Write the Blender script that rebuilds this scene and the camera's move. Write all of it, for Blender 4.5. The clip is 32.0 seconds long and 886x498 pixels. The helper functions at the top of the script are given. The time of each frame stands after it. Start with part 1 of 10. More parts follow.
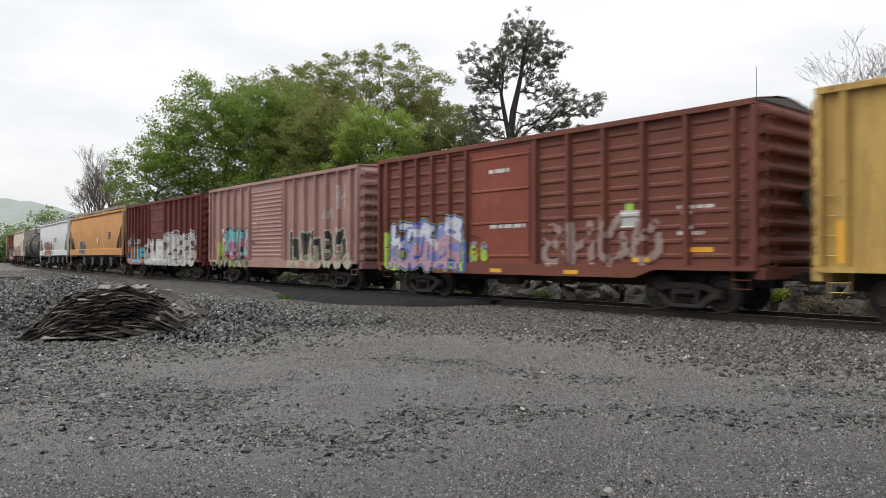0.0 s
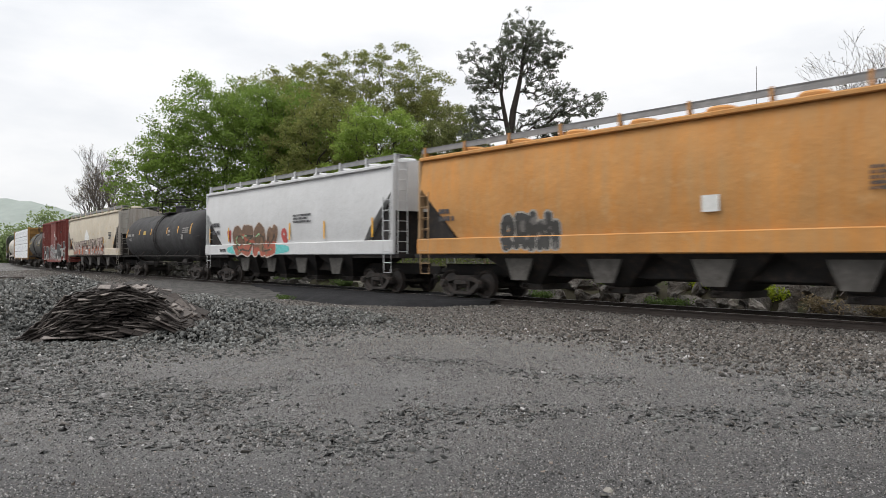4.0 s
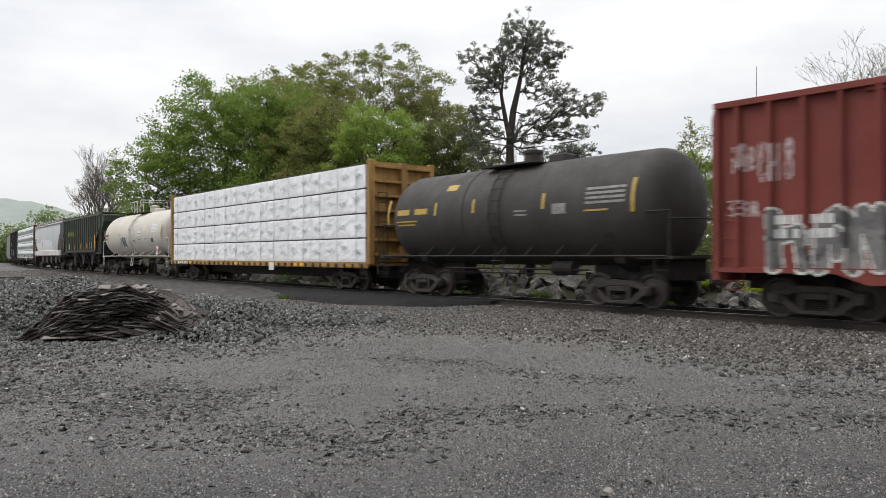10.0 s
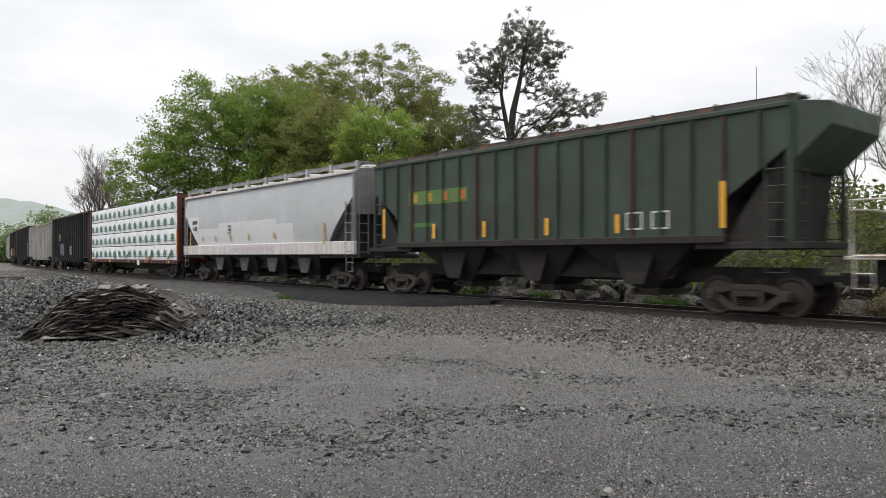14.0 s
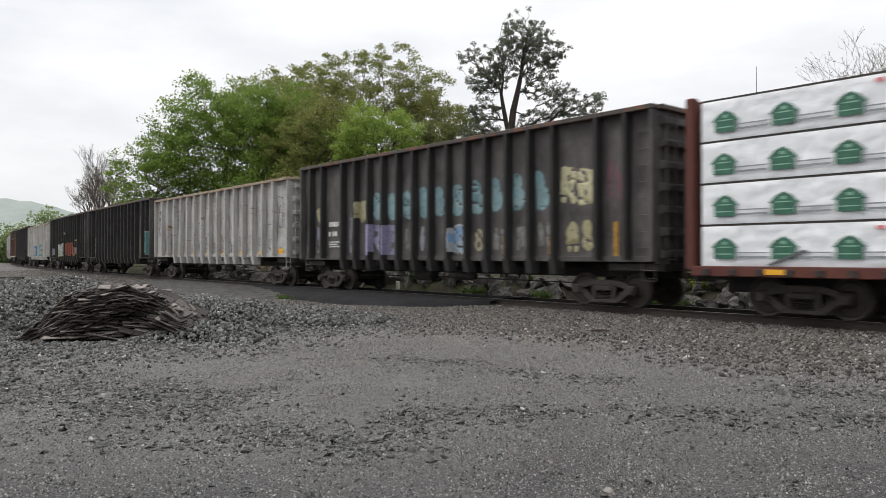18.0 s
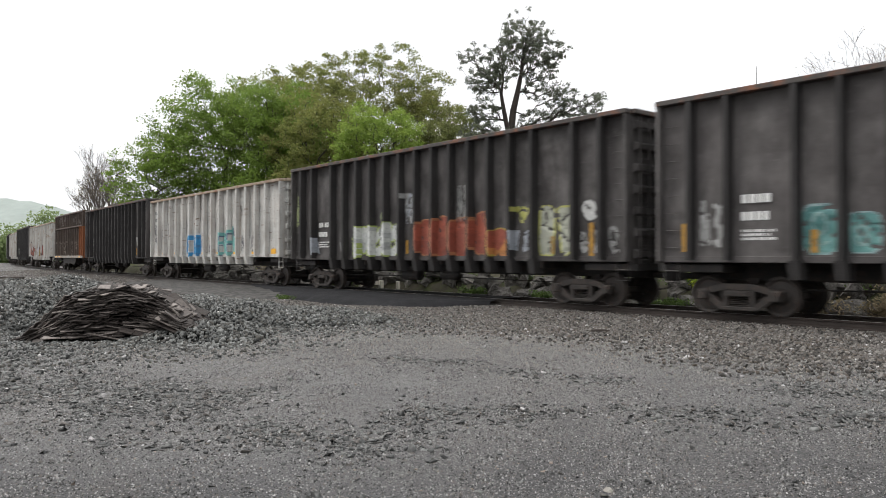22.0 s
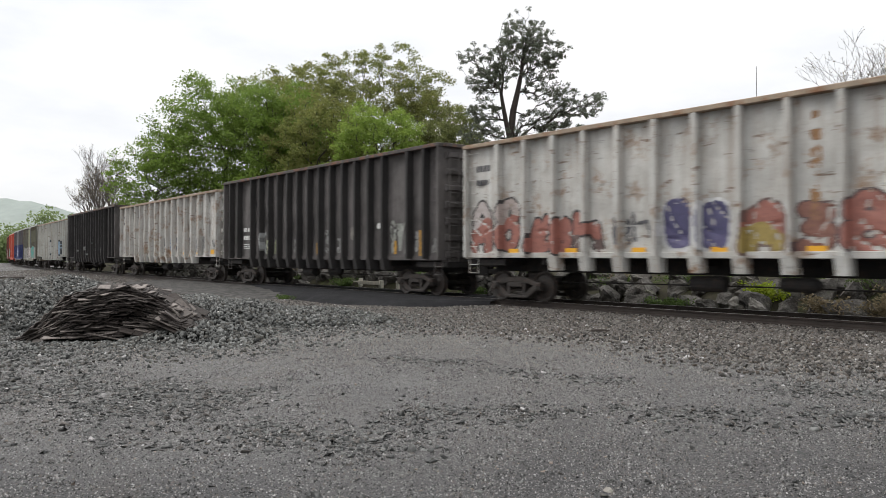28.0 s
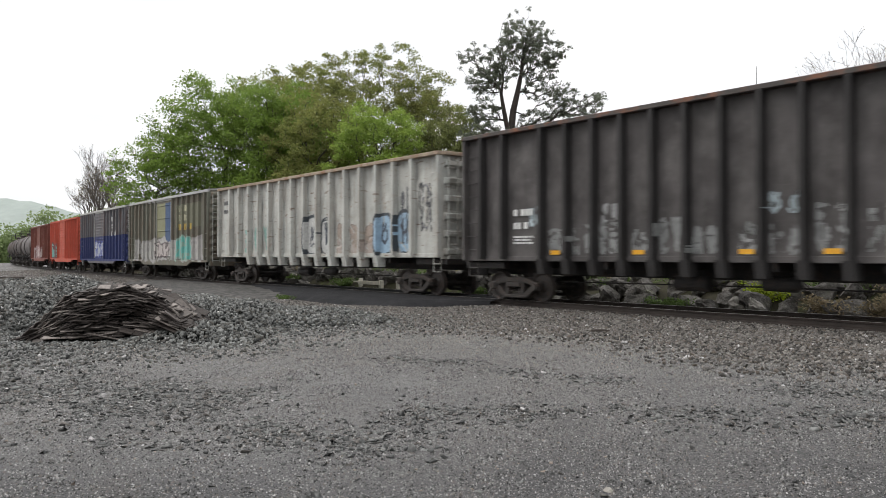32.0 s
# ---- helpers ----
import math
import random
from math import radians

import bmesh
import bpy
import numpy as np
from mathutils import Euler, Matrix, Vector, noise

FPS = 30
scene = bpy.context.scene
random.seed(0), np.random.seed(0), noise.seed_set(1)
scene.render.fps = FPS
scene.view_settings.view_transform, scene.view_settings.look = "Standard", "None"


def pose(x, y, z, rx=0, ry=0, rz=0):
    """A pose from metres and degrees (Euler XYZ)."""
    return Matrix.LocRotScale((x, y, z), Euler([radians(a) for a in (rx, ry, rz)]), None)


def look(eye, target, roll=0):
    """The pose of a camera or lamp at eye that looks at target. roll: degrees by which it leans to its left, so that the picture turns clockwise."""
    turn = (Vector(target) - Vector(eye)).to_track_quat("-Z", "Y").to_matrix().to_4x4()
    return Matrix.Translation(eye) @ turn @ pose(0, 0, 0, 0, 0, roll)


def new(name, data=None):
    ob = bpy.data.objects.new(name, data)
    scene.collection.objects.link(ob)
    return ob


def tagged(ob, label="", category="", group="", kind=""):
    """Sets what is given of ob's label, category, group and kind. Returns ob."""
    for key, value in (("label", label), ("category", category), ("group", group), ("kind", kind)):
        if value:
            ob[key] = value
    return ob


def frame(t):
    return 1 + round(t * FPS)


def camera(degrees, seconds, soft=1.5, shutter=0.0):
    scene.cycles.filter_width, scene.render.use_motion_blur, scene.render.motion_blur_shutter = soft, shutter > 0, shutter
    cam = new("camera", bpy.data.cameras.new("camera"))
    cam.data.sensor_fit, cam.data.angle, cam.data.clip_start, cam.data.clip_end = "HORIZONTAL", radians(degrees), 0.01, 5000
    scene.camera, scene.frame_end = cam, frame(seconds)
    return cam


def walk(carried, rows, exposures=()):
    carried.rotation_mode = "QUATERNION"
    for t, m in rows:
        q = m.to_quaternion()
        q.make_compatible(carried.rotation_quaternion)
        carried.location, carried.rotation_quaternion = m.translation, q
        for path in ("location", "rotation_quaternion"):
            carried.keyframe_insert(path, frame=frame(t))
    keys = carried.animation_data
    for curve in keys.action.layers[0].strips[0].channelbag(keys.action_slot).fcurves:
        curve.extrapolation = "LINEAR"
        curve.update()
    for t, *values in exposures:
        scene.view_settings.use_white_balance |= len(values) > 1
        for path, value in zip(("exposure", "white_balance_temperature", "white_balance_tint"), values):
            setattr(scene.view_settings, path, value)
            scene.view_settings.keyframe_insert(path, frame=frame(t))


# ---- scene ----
# ---- camera: it stands still on a tripod beside the track ----
HEADING, PITCH = radians(42.43), radians(0.591)
EYE = Vector((0.0, 0.0, 1.38))
AIM = EYE + 50 * Vector((-math.cos(HEADING), math.sin(HEADING), math.tan(PITCH)))
cam = camera(62.2, 32.0, soft=0.6, shutter=0.3)
walk(cam, [(0.0, look(EYE, AIM, 0.045)), (32.0, look(EYE, AIM, 0.045))], exposures=[(0.0, 0.46), (3.0, 0.51), (6.0, 0.34), (7.0, 0.44), (8.0, 0.38), (10.0, 0.42), (12.0, 0.14), (13.0, 0.28), (14.0, 0.46), (17.0, 0.24), (18.0, 0.44), (19.0, 0.58), (21.0, 0.64), (22.0, 0.72), (23.0, 0.72), (24.0, 0.58), (25.0, 0.72), (28.0, 0.54), (29.0, 0.64), (30.0, 0.62), (31.0, 0.54), (32.0, 0.64)])

# ---- the line of the track: a long curve that runs out straight; z = 0 is the top of the rail ----
BEND, BEND_FROM, FACE = 0.0010622, 19.04, 16.0
SPEED, GAIN = 14.1441, 0.0331970


def place(s, side=0.0):
    """x, y and heading (radians) of the track at s metres, side metres behind the near faces of the cars."""
    turn = min(s - BEND_FROM, 0.0) * BEND
    x = max(s, BEND_FROM) + math.sin(turn) / BEND
    y = FACE + (1 - math.cos(turn)) / BEND
    return x - math.sin(turn) * side, y + math.cos(turn) * side, turn


def travelled(t):
    """How far the train has come since 16 s."""
    return SPEED * (t - 16) + GAIN * (t - 16) ** 2 / 2


# ---- light: a high, even overcast ----
SUN_UP, SUN_TURN = radians(52), radians(232)
world = bpy.data.worlds.new("overcast")
scene.world = world
world.use_nodes = True
wt = world.node_tree
wt.nodes.clear()
w_out = wt.nodes.new("ShaderNodeOutputWorld")
w_sky = wt.nodes.new("ShaderNodeTexSky")
w_sky.sky_type, w_sky.sun_disc, w_sky.sun_elevation, w_sky.sun_rotation = "NISHITA", False, SUN_UP, SUN_TURN
w_coord = wt.nodes.new("ShaderNodeTexCoord")
w_map = wt.nodes.new("ShaderNodeMapping")
w_map.inputs["Scale"].default_value = (1.0, 1.0, 3.2)
w_noise = wt.nodes.new("ShaderNodeTexNoise")
w_noise.inputs["Scale"].default_value, w_noise.inputs["Detail"].default_value = 2.6, 6.0
w_noise.inputs["Roughness"].default_value = 0.55
w_ramp = wt.nodes.new("ShaderNodeValToRGB")
w_ramp.color_ramp.elements[0].position, w_ramp.color_ramp.elements[0].color = 0.36, (0.86, 0.88, 0.915, 1)
w_ramp.color_ramp.elements[1].position, w_ramp.color_ramp.elements[1].color = 0.60, (1.06, 1.055, 1.06, 1)
w_a = wt.nodes.new("ShaderNodeBackground")
w_b = wt.nodes.new("ShaderNodeBackground")
w_a.inputs["Strength"].default_value = 0.08
w_b.inputs["Strength"].default_value = 1.0
# an overcast sky is brightest overhead
w_up = wt.nodes.new("ShaderNodeSeparateXYZ")
w_rise = wt.nodes.new("ShaderNodeValToRGB")
w_rise.color_ramp.elements[0].position, w_rise.color_ramp.elements[0].color = 0.0, (0.66, 0.66, 0.66, 1)
w_rise.color_ramp.elements[1].position, w_rise.color_ramp.elements[1].color = 0.95, (1.55, 1.54, 1.52, 1)
w_rise.color_ramp.elements.new(0.34).color = (0.78, 0.78, 0.78, 1)
w_tint = wt.nodes.new("ShaderNodeMix")
w_tint.data_type, w_tint.blend_type = "RGBA", "MULTIPLY"
w_tint.inputs[0].default_value = 1.0
w_mix = wt.nodes.new("ShaderNodeMixShader")
w_mix.inputs[0].default_value = 0.93
for a, b in ((w_coord.outputs["Generated"], w_map.inputs["Vector"]), (w_map.outputs[0], w_noise.inputs["Vector"]),
             (w_noise.outputs[0], w_ramp.inputs[0]), (w_coord.outputs["Generated"], w_up.inputs[0]), (w_up.outputs[2], w_rise.inputs[0]), (w_ramp.outputs[0], w_tint.inputs[6]),
             (w_rise.outputs[0], w_tint.inputs[7]), (w_tint.outputs[2], w_b.inputs["Color"]), (w_sky.outputs[0], w_a.inputs["Color"]),
             (w_a.outputs[0], w_mix.inputs[1]), (w_b.outputs[0], w_mix.inputs[2]), (w_mix.outputs[0], w_out.inputs[0])):
    wt.links.new(a, b)

sun_data = bpy.data.lights.new("sun", "SUN")
sun_data.energy, sun_data.angle, sun_data.color = 1.2, radians(34), (1.0, 0.97, 0.93)
sun = new("sun", sun_data)
sun.matrix_world = look(Vector((math.sin(SUN_TURN) * math.cos(SUN_UP), math.cos(SUN_TURN) * math.cos(SUN_UP), math.sin(SUN_UP))) * 100, (0, 0, 0))
# ---- materials ----
class Tree:
    """A few short words for writing shader nodes."""

    def __init__(self, name):
        self.mat = bpy.data.materials.new(name)
        self.mat.use_nodes = True
        self.t = self.mat.node_tree
        self.shader = self.t.nodes["Principled BSDF"]
        self.out = self.t.nodes["Material Output"]
        self.coord = self.node("ShaderNodeTexCoord")
        self.where = self.coord.outputs["Object"]

    def node(self, kind):
        return self.t.nodes.new(kind)

    def put(self, socket, value):
        if isinstance(value, bpy.types.NodeSocket):
            self.t.links.new(value, socket)
        elif isinstance(value, (tuple, list)):
            socket.default_value = (*value, 1.0) if len(value) == 3 and socket.type == "RGBA" else value
        else:
            socket.default_value = value

    def math(self, op, a, b=0.0, c=None):
        n = self.node("ShaderNodeMath")
        n.operation = op
        self.put(n.inputs[0], a)
        self.put(n.inputs[1], b)
        if c is not None:
            self.put(n.inputs[2], c)
        return n.outputs[0]

    def stretch(self, scale, where=None):
        n = self.node("ShaderNodeMapping")
        self.put(n.inputs["Vector"], where or self.where)
        n.inputs["Scale"].default_value = scale
        return n.outputs[0]

    def noise(self, scale, detail=4.0, rough=0.6, where=None, colour=False):
        n = self.node("ShaderNodeTexNoise")
        self.put(n.inputs["Vector"], where or self.where)
        n.inputs["Scale"].default_value, n.inputs["Detail"].default_value, n.inputs["Roughness"].default_value = scale, detail, rough
        return n.outputs["Color" if colour else 0]

    def cells(self, scale, where=None, out="Distance", feature="F1"):
        n = self.node("ShaderNodeTexVoronoi")
        n.feature = feature
        self.put(n.inputs["Vector"], where or self.where)
        n.inputs["Scale"].default_value = scale
        return n.outputs[out]

    def span(self, value, a, b, c=0.0, d=1.0):
        n = self.node("ShaderNodeMapRange")
        self.put(n.inputs[0], value)
        for k, v in zip((1, 2, 3, 4), (a, b, c, d)):
            n.inputs[k].default_value = v
        return n.outputs[0]

    def mix(self, factor, a, b, blend="MIX"):
        n = self.node("ShaderNodeMix")
        n.data_type, n.blend_type = "RGBA", blend
        self.put(n.inputs[0], factor)
        self.put(n.inputs[6], a)
        self.put(n.inputs[7], b)
        return n.outputs[2]

    def bump(self, height, strength=0.4, distance=0.02):
        n = self.node("ShaderNodeBump")
        n.inputs["Strength"].default_value, n.inputs["Distance"].default_value = strength, distance
        self.put(n.inputs["Height"], height)
        self.put(self.shader.inputs["Normal"], n.outputs[0])

    def done(self, colour, rough=0.7, metal=0.0, specular=None):
        self.put(self.shader.inputs["Base Color"], colour)
        self.put(self.shader.inputs["Roughness"], rough)
        self.put(self.shader.inputs["Metallic"], metal)
        if specular is not None:
            self.put(self.shader.inputs["Specular IOR Level"], specular)
        return self.mat


def shade(c, k):
    return tuple(min(1.0, v * k) for v in c)


def plain(name, colour, rough=0.7, metal=0.0, vary=0.25, scale=3.0, grain=40.0, relief=0.15, other=None, specular=None):
    """A surface with blotches and grain; other: a second colour that shows through in stains."""
    t = Tree(name)
    blot = t.noise(scale, 5.0)
    c = t.mix(t.span(blot, 0.3, 0.7), shade(colour, 1 - vary), shade(colour, 1 + vary))
    fine = t.noise(grain, 3.0)
    c = t.mix(t.span(fine, 0.35, 0.7, 0.0, 0.5), c, shade(colour, 1 - 1.5 * vary))
    if other:
        c = t.mix(t.span(t.noise(scale * 1.7, 8.0, 0.7), 0.5, 0.64), c, other)
    t.bump(fine, relief, 0.01)
    return t.done(c, rough, metal, specular)


RUST = (0.16, 0.062, 0.03)


def tag_colour(t, base, near, x, z, seed, x0, x1, z0, z1, n, fill, line, second=None, hole=0.30, slant=0.0, power=4.0, wobble=0.30, cover=1.0, gap=1.0):
    """Sprayed bubble shapes, n of them side by side between x0 and x1, over the colour base."""
    w, h = (x1 - x0) / n, (z1 - z0)
    warp = t.noise(1.7 / max(0.5, min(w, h)), 2.0, 0.5, t.stretch((1, 1, 1)), True)
    sep = t.node("ShaderNodeSeparateColor")
    t.put(sep.inputs[0], warp)
    zz = t.math("ADD", t.math("MULTIPLY", t.math("SUBTRACT", z, (z0 + z1) / 2), 2 / h), t.math("MULTIPLY", t.math("SUBTRACT", sep.outputs[1], 0.5), 2.2 * wobble))
    xx = t.math("ADD", t.math("MULTIPLY", t.math("SUBTRACT", x, x0), 1 / w), t.math("MULTIPLY", t.math("SUBTRACT", sep.outputs[0], 0.5), 1.6 * wobble))
    if slant:
        xx = t.math("ADD", xx, t.math("MULTIPLY", zz, slant))
    cell = t.math("FLOOR", xx)
    inside = t.math("MULTIPLY", t.math("GREATER_THAN", cell, -0.5), t.math("LESS_THAN", cell, n - 0.5))
    rnd = t.node("ShaderNodeTexWhiteNoise")
    rnd.noise_dimensions = "1D"
    t.put(rnd.inputs["W"], t.math("ADD", cell, seed * 13.7))
    pick = t.node("ShaderNodeSeparateColor")
    t.put(pick.inputs[0], rnd.outputs["Color"])
    u = t.math("MULTIPLY", t.math("SUBTRACT", t.math("FRACT", xx), 0.5), 2.0 * gap)
    d = t.math("POWER", t.math("ADD", t.math("POWER", t.math("ABSOLUTE", u), power), t.math("POWER", t.math("ABSOLUTE", zz), power)), 1 / power)
    # one eye and one notch in every shape
    hu = t.math("SUBTRACT", u, t.math("MULTIPLY", t.math("SUBTRACT", pick.outputs[0], 0.5), 0.7))
    hz = t.math("SUBTRACT", zz, t.math("MULTIPLY", t.math("SUBTRACT", pick.outputs[1], 0.5), 1.0))
    eye = t.math("SQRT", t.math("ADD", t.math("MULTIPLY", t.math("MULTIPLY", hu, hu), 2.4), t.math("MULTIPLY", t.math("MULTIPLY", hz, hz), 1.0)))
    notch = t.math("MULTIPLY", t.math("LESS_THAN", t.math("ABSOLUTE", t.math("ADD", hu, 0.1)), 0.13),
                   t.math("GREATER_THAN", t.math("MULTIPLY", zz, t.math("SUBTRACT", t.math("MULTIPLY", t.math("GREATER_THAN", pick.outputs[2], 0.5), 2.0), 1.0)), 0.25))
    slot = t.math("MULTIPLY", t.math("LESS_THAN", t.math("ABSOLUTE", t.math("ADD", hz, t.math("MULTIPLY", t.math("SUBTRACT", pick.outputs[2], 0.5), 1.6))), 0.09),
                  t.math("GREATER_THAN", t.math("MULTIPLY", u, t.math("SUBTRACT", t.math("MULTIPLY", t.math("GREATER_THAN", pick.outputs[0], 0.5), 2.0), 1.0)), -0.15))
    notch = t.math("MAXIMUM", notch, slot)
    solid = t.math("MULTIPLY", t.math("LESS_THAN", d, 0.80), t.math("MULTIPLY", t.math("GREATER_THAN", eye, hole), t.math("SUBTRACT", 1.0, notch)))
    shape = t.math("MULTIPLY", t.math("MULTIPLY", t.math("LESS_THAN", d, 0.99), inside), near)
    ink = fill
    if second:
        ink = t.mix(t.span(t.math("ADD", zz, t.math("MULTIPLY", t.math("SUBTRACT", sep.outputs[2], 0.5), 3.0)), -0.5, 0.3), second, fill)
    ink = t.mix(t.span(t.noise(9.0, 4.0), 0.35, 0.7, 0.0, 0.35), ink, shade(fill if not second else second, 0.7))
    paint = t.mix(solid, line, ink)
    wear = t.span(t.noise(5.0, 6.0, 0.7), 0.2, 0.42, cover * 0.75, cover)
    return t.mix(t.math("MULTIPLY", shape, wear), base, paint)


def scrawl_colour(t, base, near, x, z, seed, x0, x1, z0, z1, ink, cover=0.8, scale=2.2):
    """Faded, thin sprayed scribbles that nobody can read, inside one field of the side."""
    field = t.math("MULTIPLY", t.math("MULTIPLY", t.math("GREATER_THAN", x, x0), t.math("LESS_THAN", x, x1)),
                   t.math("MULTIPLY", t.math("GREATER_THAN", z, z0), t.math("LESS_THAN", z, z1)))
    at = t.node("ShaderNodeVectorMath")
    at.operation = "ADD"
    t.put(at.inputs[0], t.where)
    at.inputs[1].default_value = (seed * 3.1, 0, seed * 1.7)
    a = t.noise(scale, 3.0, 0.55, at.outputs[0])
    ring = t.math("LESS_THAN", t.math("ABSOLUTE", t.math("SUBTRACT", t.math("FRACT", t.math("MULTIPLY", a, 9.0)), 0.5)), 0.17)
    spot = t.span(t.noise(scale * 0.55, 2.0, 0.5, at.outputs[0]), 0.48, 0.56)
    return t.mix(t.math("MULTIPLY", t.math("MULTIPLY", t.math("MULTIPLY", field, near), t.math("MULTIPLY", ring, spot)), cover), base, ink)


def car_paint(name, colour, rust=0.3, fade=0.2, rough=0.55, streak=0.25, tags=(), scrawls=(), stain=RUST, patches=(), chalk=0.0, chalk_tint=(0.11, 0.105, 0.10), gouge=0.0):
    """Weathered paint of one railway car; tags and scrawls lie on its camera-side wall, in metres from the car's middle."""
    t = Tree(name)
    sep = t.node("ShaderNodeSeparateXYZ")
    t.put(sep.inputs[0], t.where)
    x, y, z = sep.outputs
    near = t.math("LESS_THAN", y, -0.5)
    c = t.mix(t.span(t.noise(0.55, 5.0), 0.32, 0.68), shade(colour, 1 - fade), shade(colour, 1 + fade))
    run = t.noise(2.4, 5.0, 0.65, t.stretch((2.6, 2.6, 0.16)))
    c = t.mix(t.span(run, 0.40, 0.75, 0.0, streak * 2), c, shade(stain, 0.8))
    for k, (x0, x1, z0, z1, tint) in enumerate(patches):
        field = t.math("MULTIPLY", t.math("MULTIPLY", t.math("GREATER_THAN", x, x0), t.math("LESS_THAN", x, x1)),
                       t.math("MULTIPLY", t.math("MULTIPLY", t.math("GREATER_THAN", z, z0), t.math("LESS_THAN", z, z1)), near))
        c = t.mix(t.math("MULTIPLY", field, t.span(t.noise(4.0, 6.0, 0.7), 0.25, 0.4, 0.6, 0.95)), c, tint)
    rusty = t.noise(1.3, 9.0, 0.72)
    c = t.mix(t.span(rusty, 0.62 - 0.14 * rust, 0.72 - 0.12 * rust, 0.0, min(1.0, 0.45 + rust)), c, stain)
    for k, s in enumerate(scrawls):
        c = scrawl_colour(t, c, near, x, z, k + len(name), *s)
    for k, g in enumerate(tags):
        c = tag_colour(t, c, near, x, z, k + len(name), **g)
    if chalk:
        worn = t.noise(1.15, 7.0, 0.68, t.stretch((1.5, 1.5, 0.75)))
        c = t.mix(t.span(worn, 0.42, 0.72, 0.0, chalk), c, chalk_tint)
        scuff = t.noise(5.5, 6.0, 0.75, t.stretch((0.8, 0.8, 1.3)))
        c = t.mix(t.span(scuff, 0.60, 0.70, 0.0, chalk), c, chalk_tint)
    if gouge:
        # scrapes left by the loader, each with its own rust
        scrape = t.noise(2.3, 5.0, 0.62, t.stretch((0.62, 0.62, 2.6)))
        c = t.mix(t.span(scrape, 0.625, 0.66, 0.0, gouge), c, (0.135, 0.080, 0.048))
        graze = t.noise(1.5, 6.0, 0.7, t.stretch((0.9, 0.9, 1.9)))
        c = t.mix(t.span(graze, 0.60, 0.69, 0.0, gouge * 0.55), c, (0.30, 0.19, 0.10))
        soot = t.noise(3.4, 6.0, 0.72, t.stretch((0.7, 0.7, 2.2)))
        c = t.mix(t.span(soot, 0.60, 0.68, 0.0, gouge * 0.6), c, (0.115, 0.112, 0.105))
    dust = t.noise(30.0, 4.0, 0.7)
    c = t.mix(t.span(dust, 0.45, 0.8, 0.0, 0.26), c, (0.112, 0.106, 0.100))
    t.bump(t.math("ADD", t.noise(1.9, 3.0, 0.6), t.math("MULTIPLY", dust, 0.08)), 0.45, 0.06)
    return t.done(c, t.span(rusty, 0.3, 0.7, rough - 0.05, min(1, rough + 0.3)), 0.0, 0.22)


def ground_material():
    t = Tree("gravel_ground")
    grey = t.node("ShaderNodeRGBToBW")
    t.put(grey.inputs[0], t.cells(105.0, out="Color"))
    c = t.mix(t.span(grey.outputs[0], 0.15, 0.85), (0.023, 0.022, 0.0215), (0.322, 0.306, 0.296))
    coarse = t.node("ShaderNodeRGBToBW")
    t.put(coarse.inputs[0], t.cells(38.0, out="Color"))
    c = t.mix(0.38, c, t.mix(t.span(coarse.outputs[0], 0.2, 0.8), (0.031, 0.030, 0.029), (0.302, 0.288, 0.276)))
    c = t.mix(t.span(t.noise(170.0, 4.0, 0.75), 0.38, 0.62, 0.0, 0.5), c, (0.108, 0.107, 0.106))
    patch = t.noise(0.30, 6.0, 0.62)
    c = t.mix(t.span(patch, 0.42, 0.62, 0.0, 0.55), c, (0.105, 0.104, 0.105))
    c = t.mix(t.span(t.noise(0.14, 3.0), 0.50, 0.66, 0.0, 0.40), c, (0.26, 0.257, 0.253))
    c = t.mix(t.span(t.noise(0.9, 7.0, 0.7), 0.56, 0.68, 0.0, 0.35), c, (0.16, 0.14, 0.12))
    # ground colour darkens towards the front, with an uneven edge
    sep = t.node("ShaderNodeSeparateXYZ")
    t.put(sep.inputs[0], t.where)
    away = t.math("ADD", t.math("ADD", t.math("MULTIPLY", sep.outputs[0], -0.80), t.math("MULTIPLY", sep.outputs[1], 0.60)), t.math("MULTIPLY", t.math("SUBTRACT", t.noise(0.5, 4.0), 0.5), 6.0))
    c = t.mix(t.span(away, 4.5, 9.8, 0.76, 0.0), c, (0.052, 0.052, 0.054))
    speck = t.cells(120.0, out="Color")
    lum = t.node("ShaderNodeRGBToBW")
    t.put(lum.inputs[0], speck)
    c = t.mix(t.math("GREATER_THAN", lum.outputs[0], 0.84), c, (0.28, 0.276, 0.270))
    c = t.mix(t.math("LESS_THAN", lum.outputs[0], 0.22), c, (0.032, 0.032, 0.033))
    h = t.math("ADD", t.math("MULTIPLY", t.cells(105.0), -0.9), t.math("ADD", t.noise(150.0, 3.0), t.math("MULTIPLY", t.noise(6.0, 5.0), 1.6)))
    t.bump(h, 0.9, 0.016)
    return t.done(c, 0.92, 0.0, 0.15)


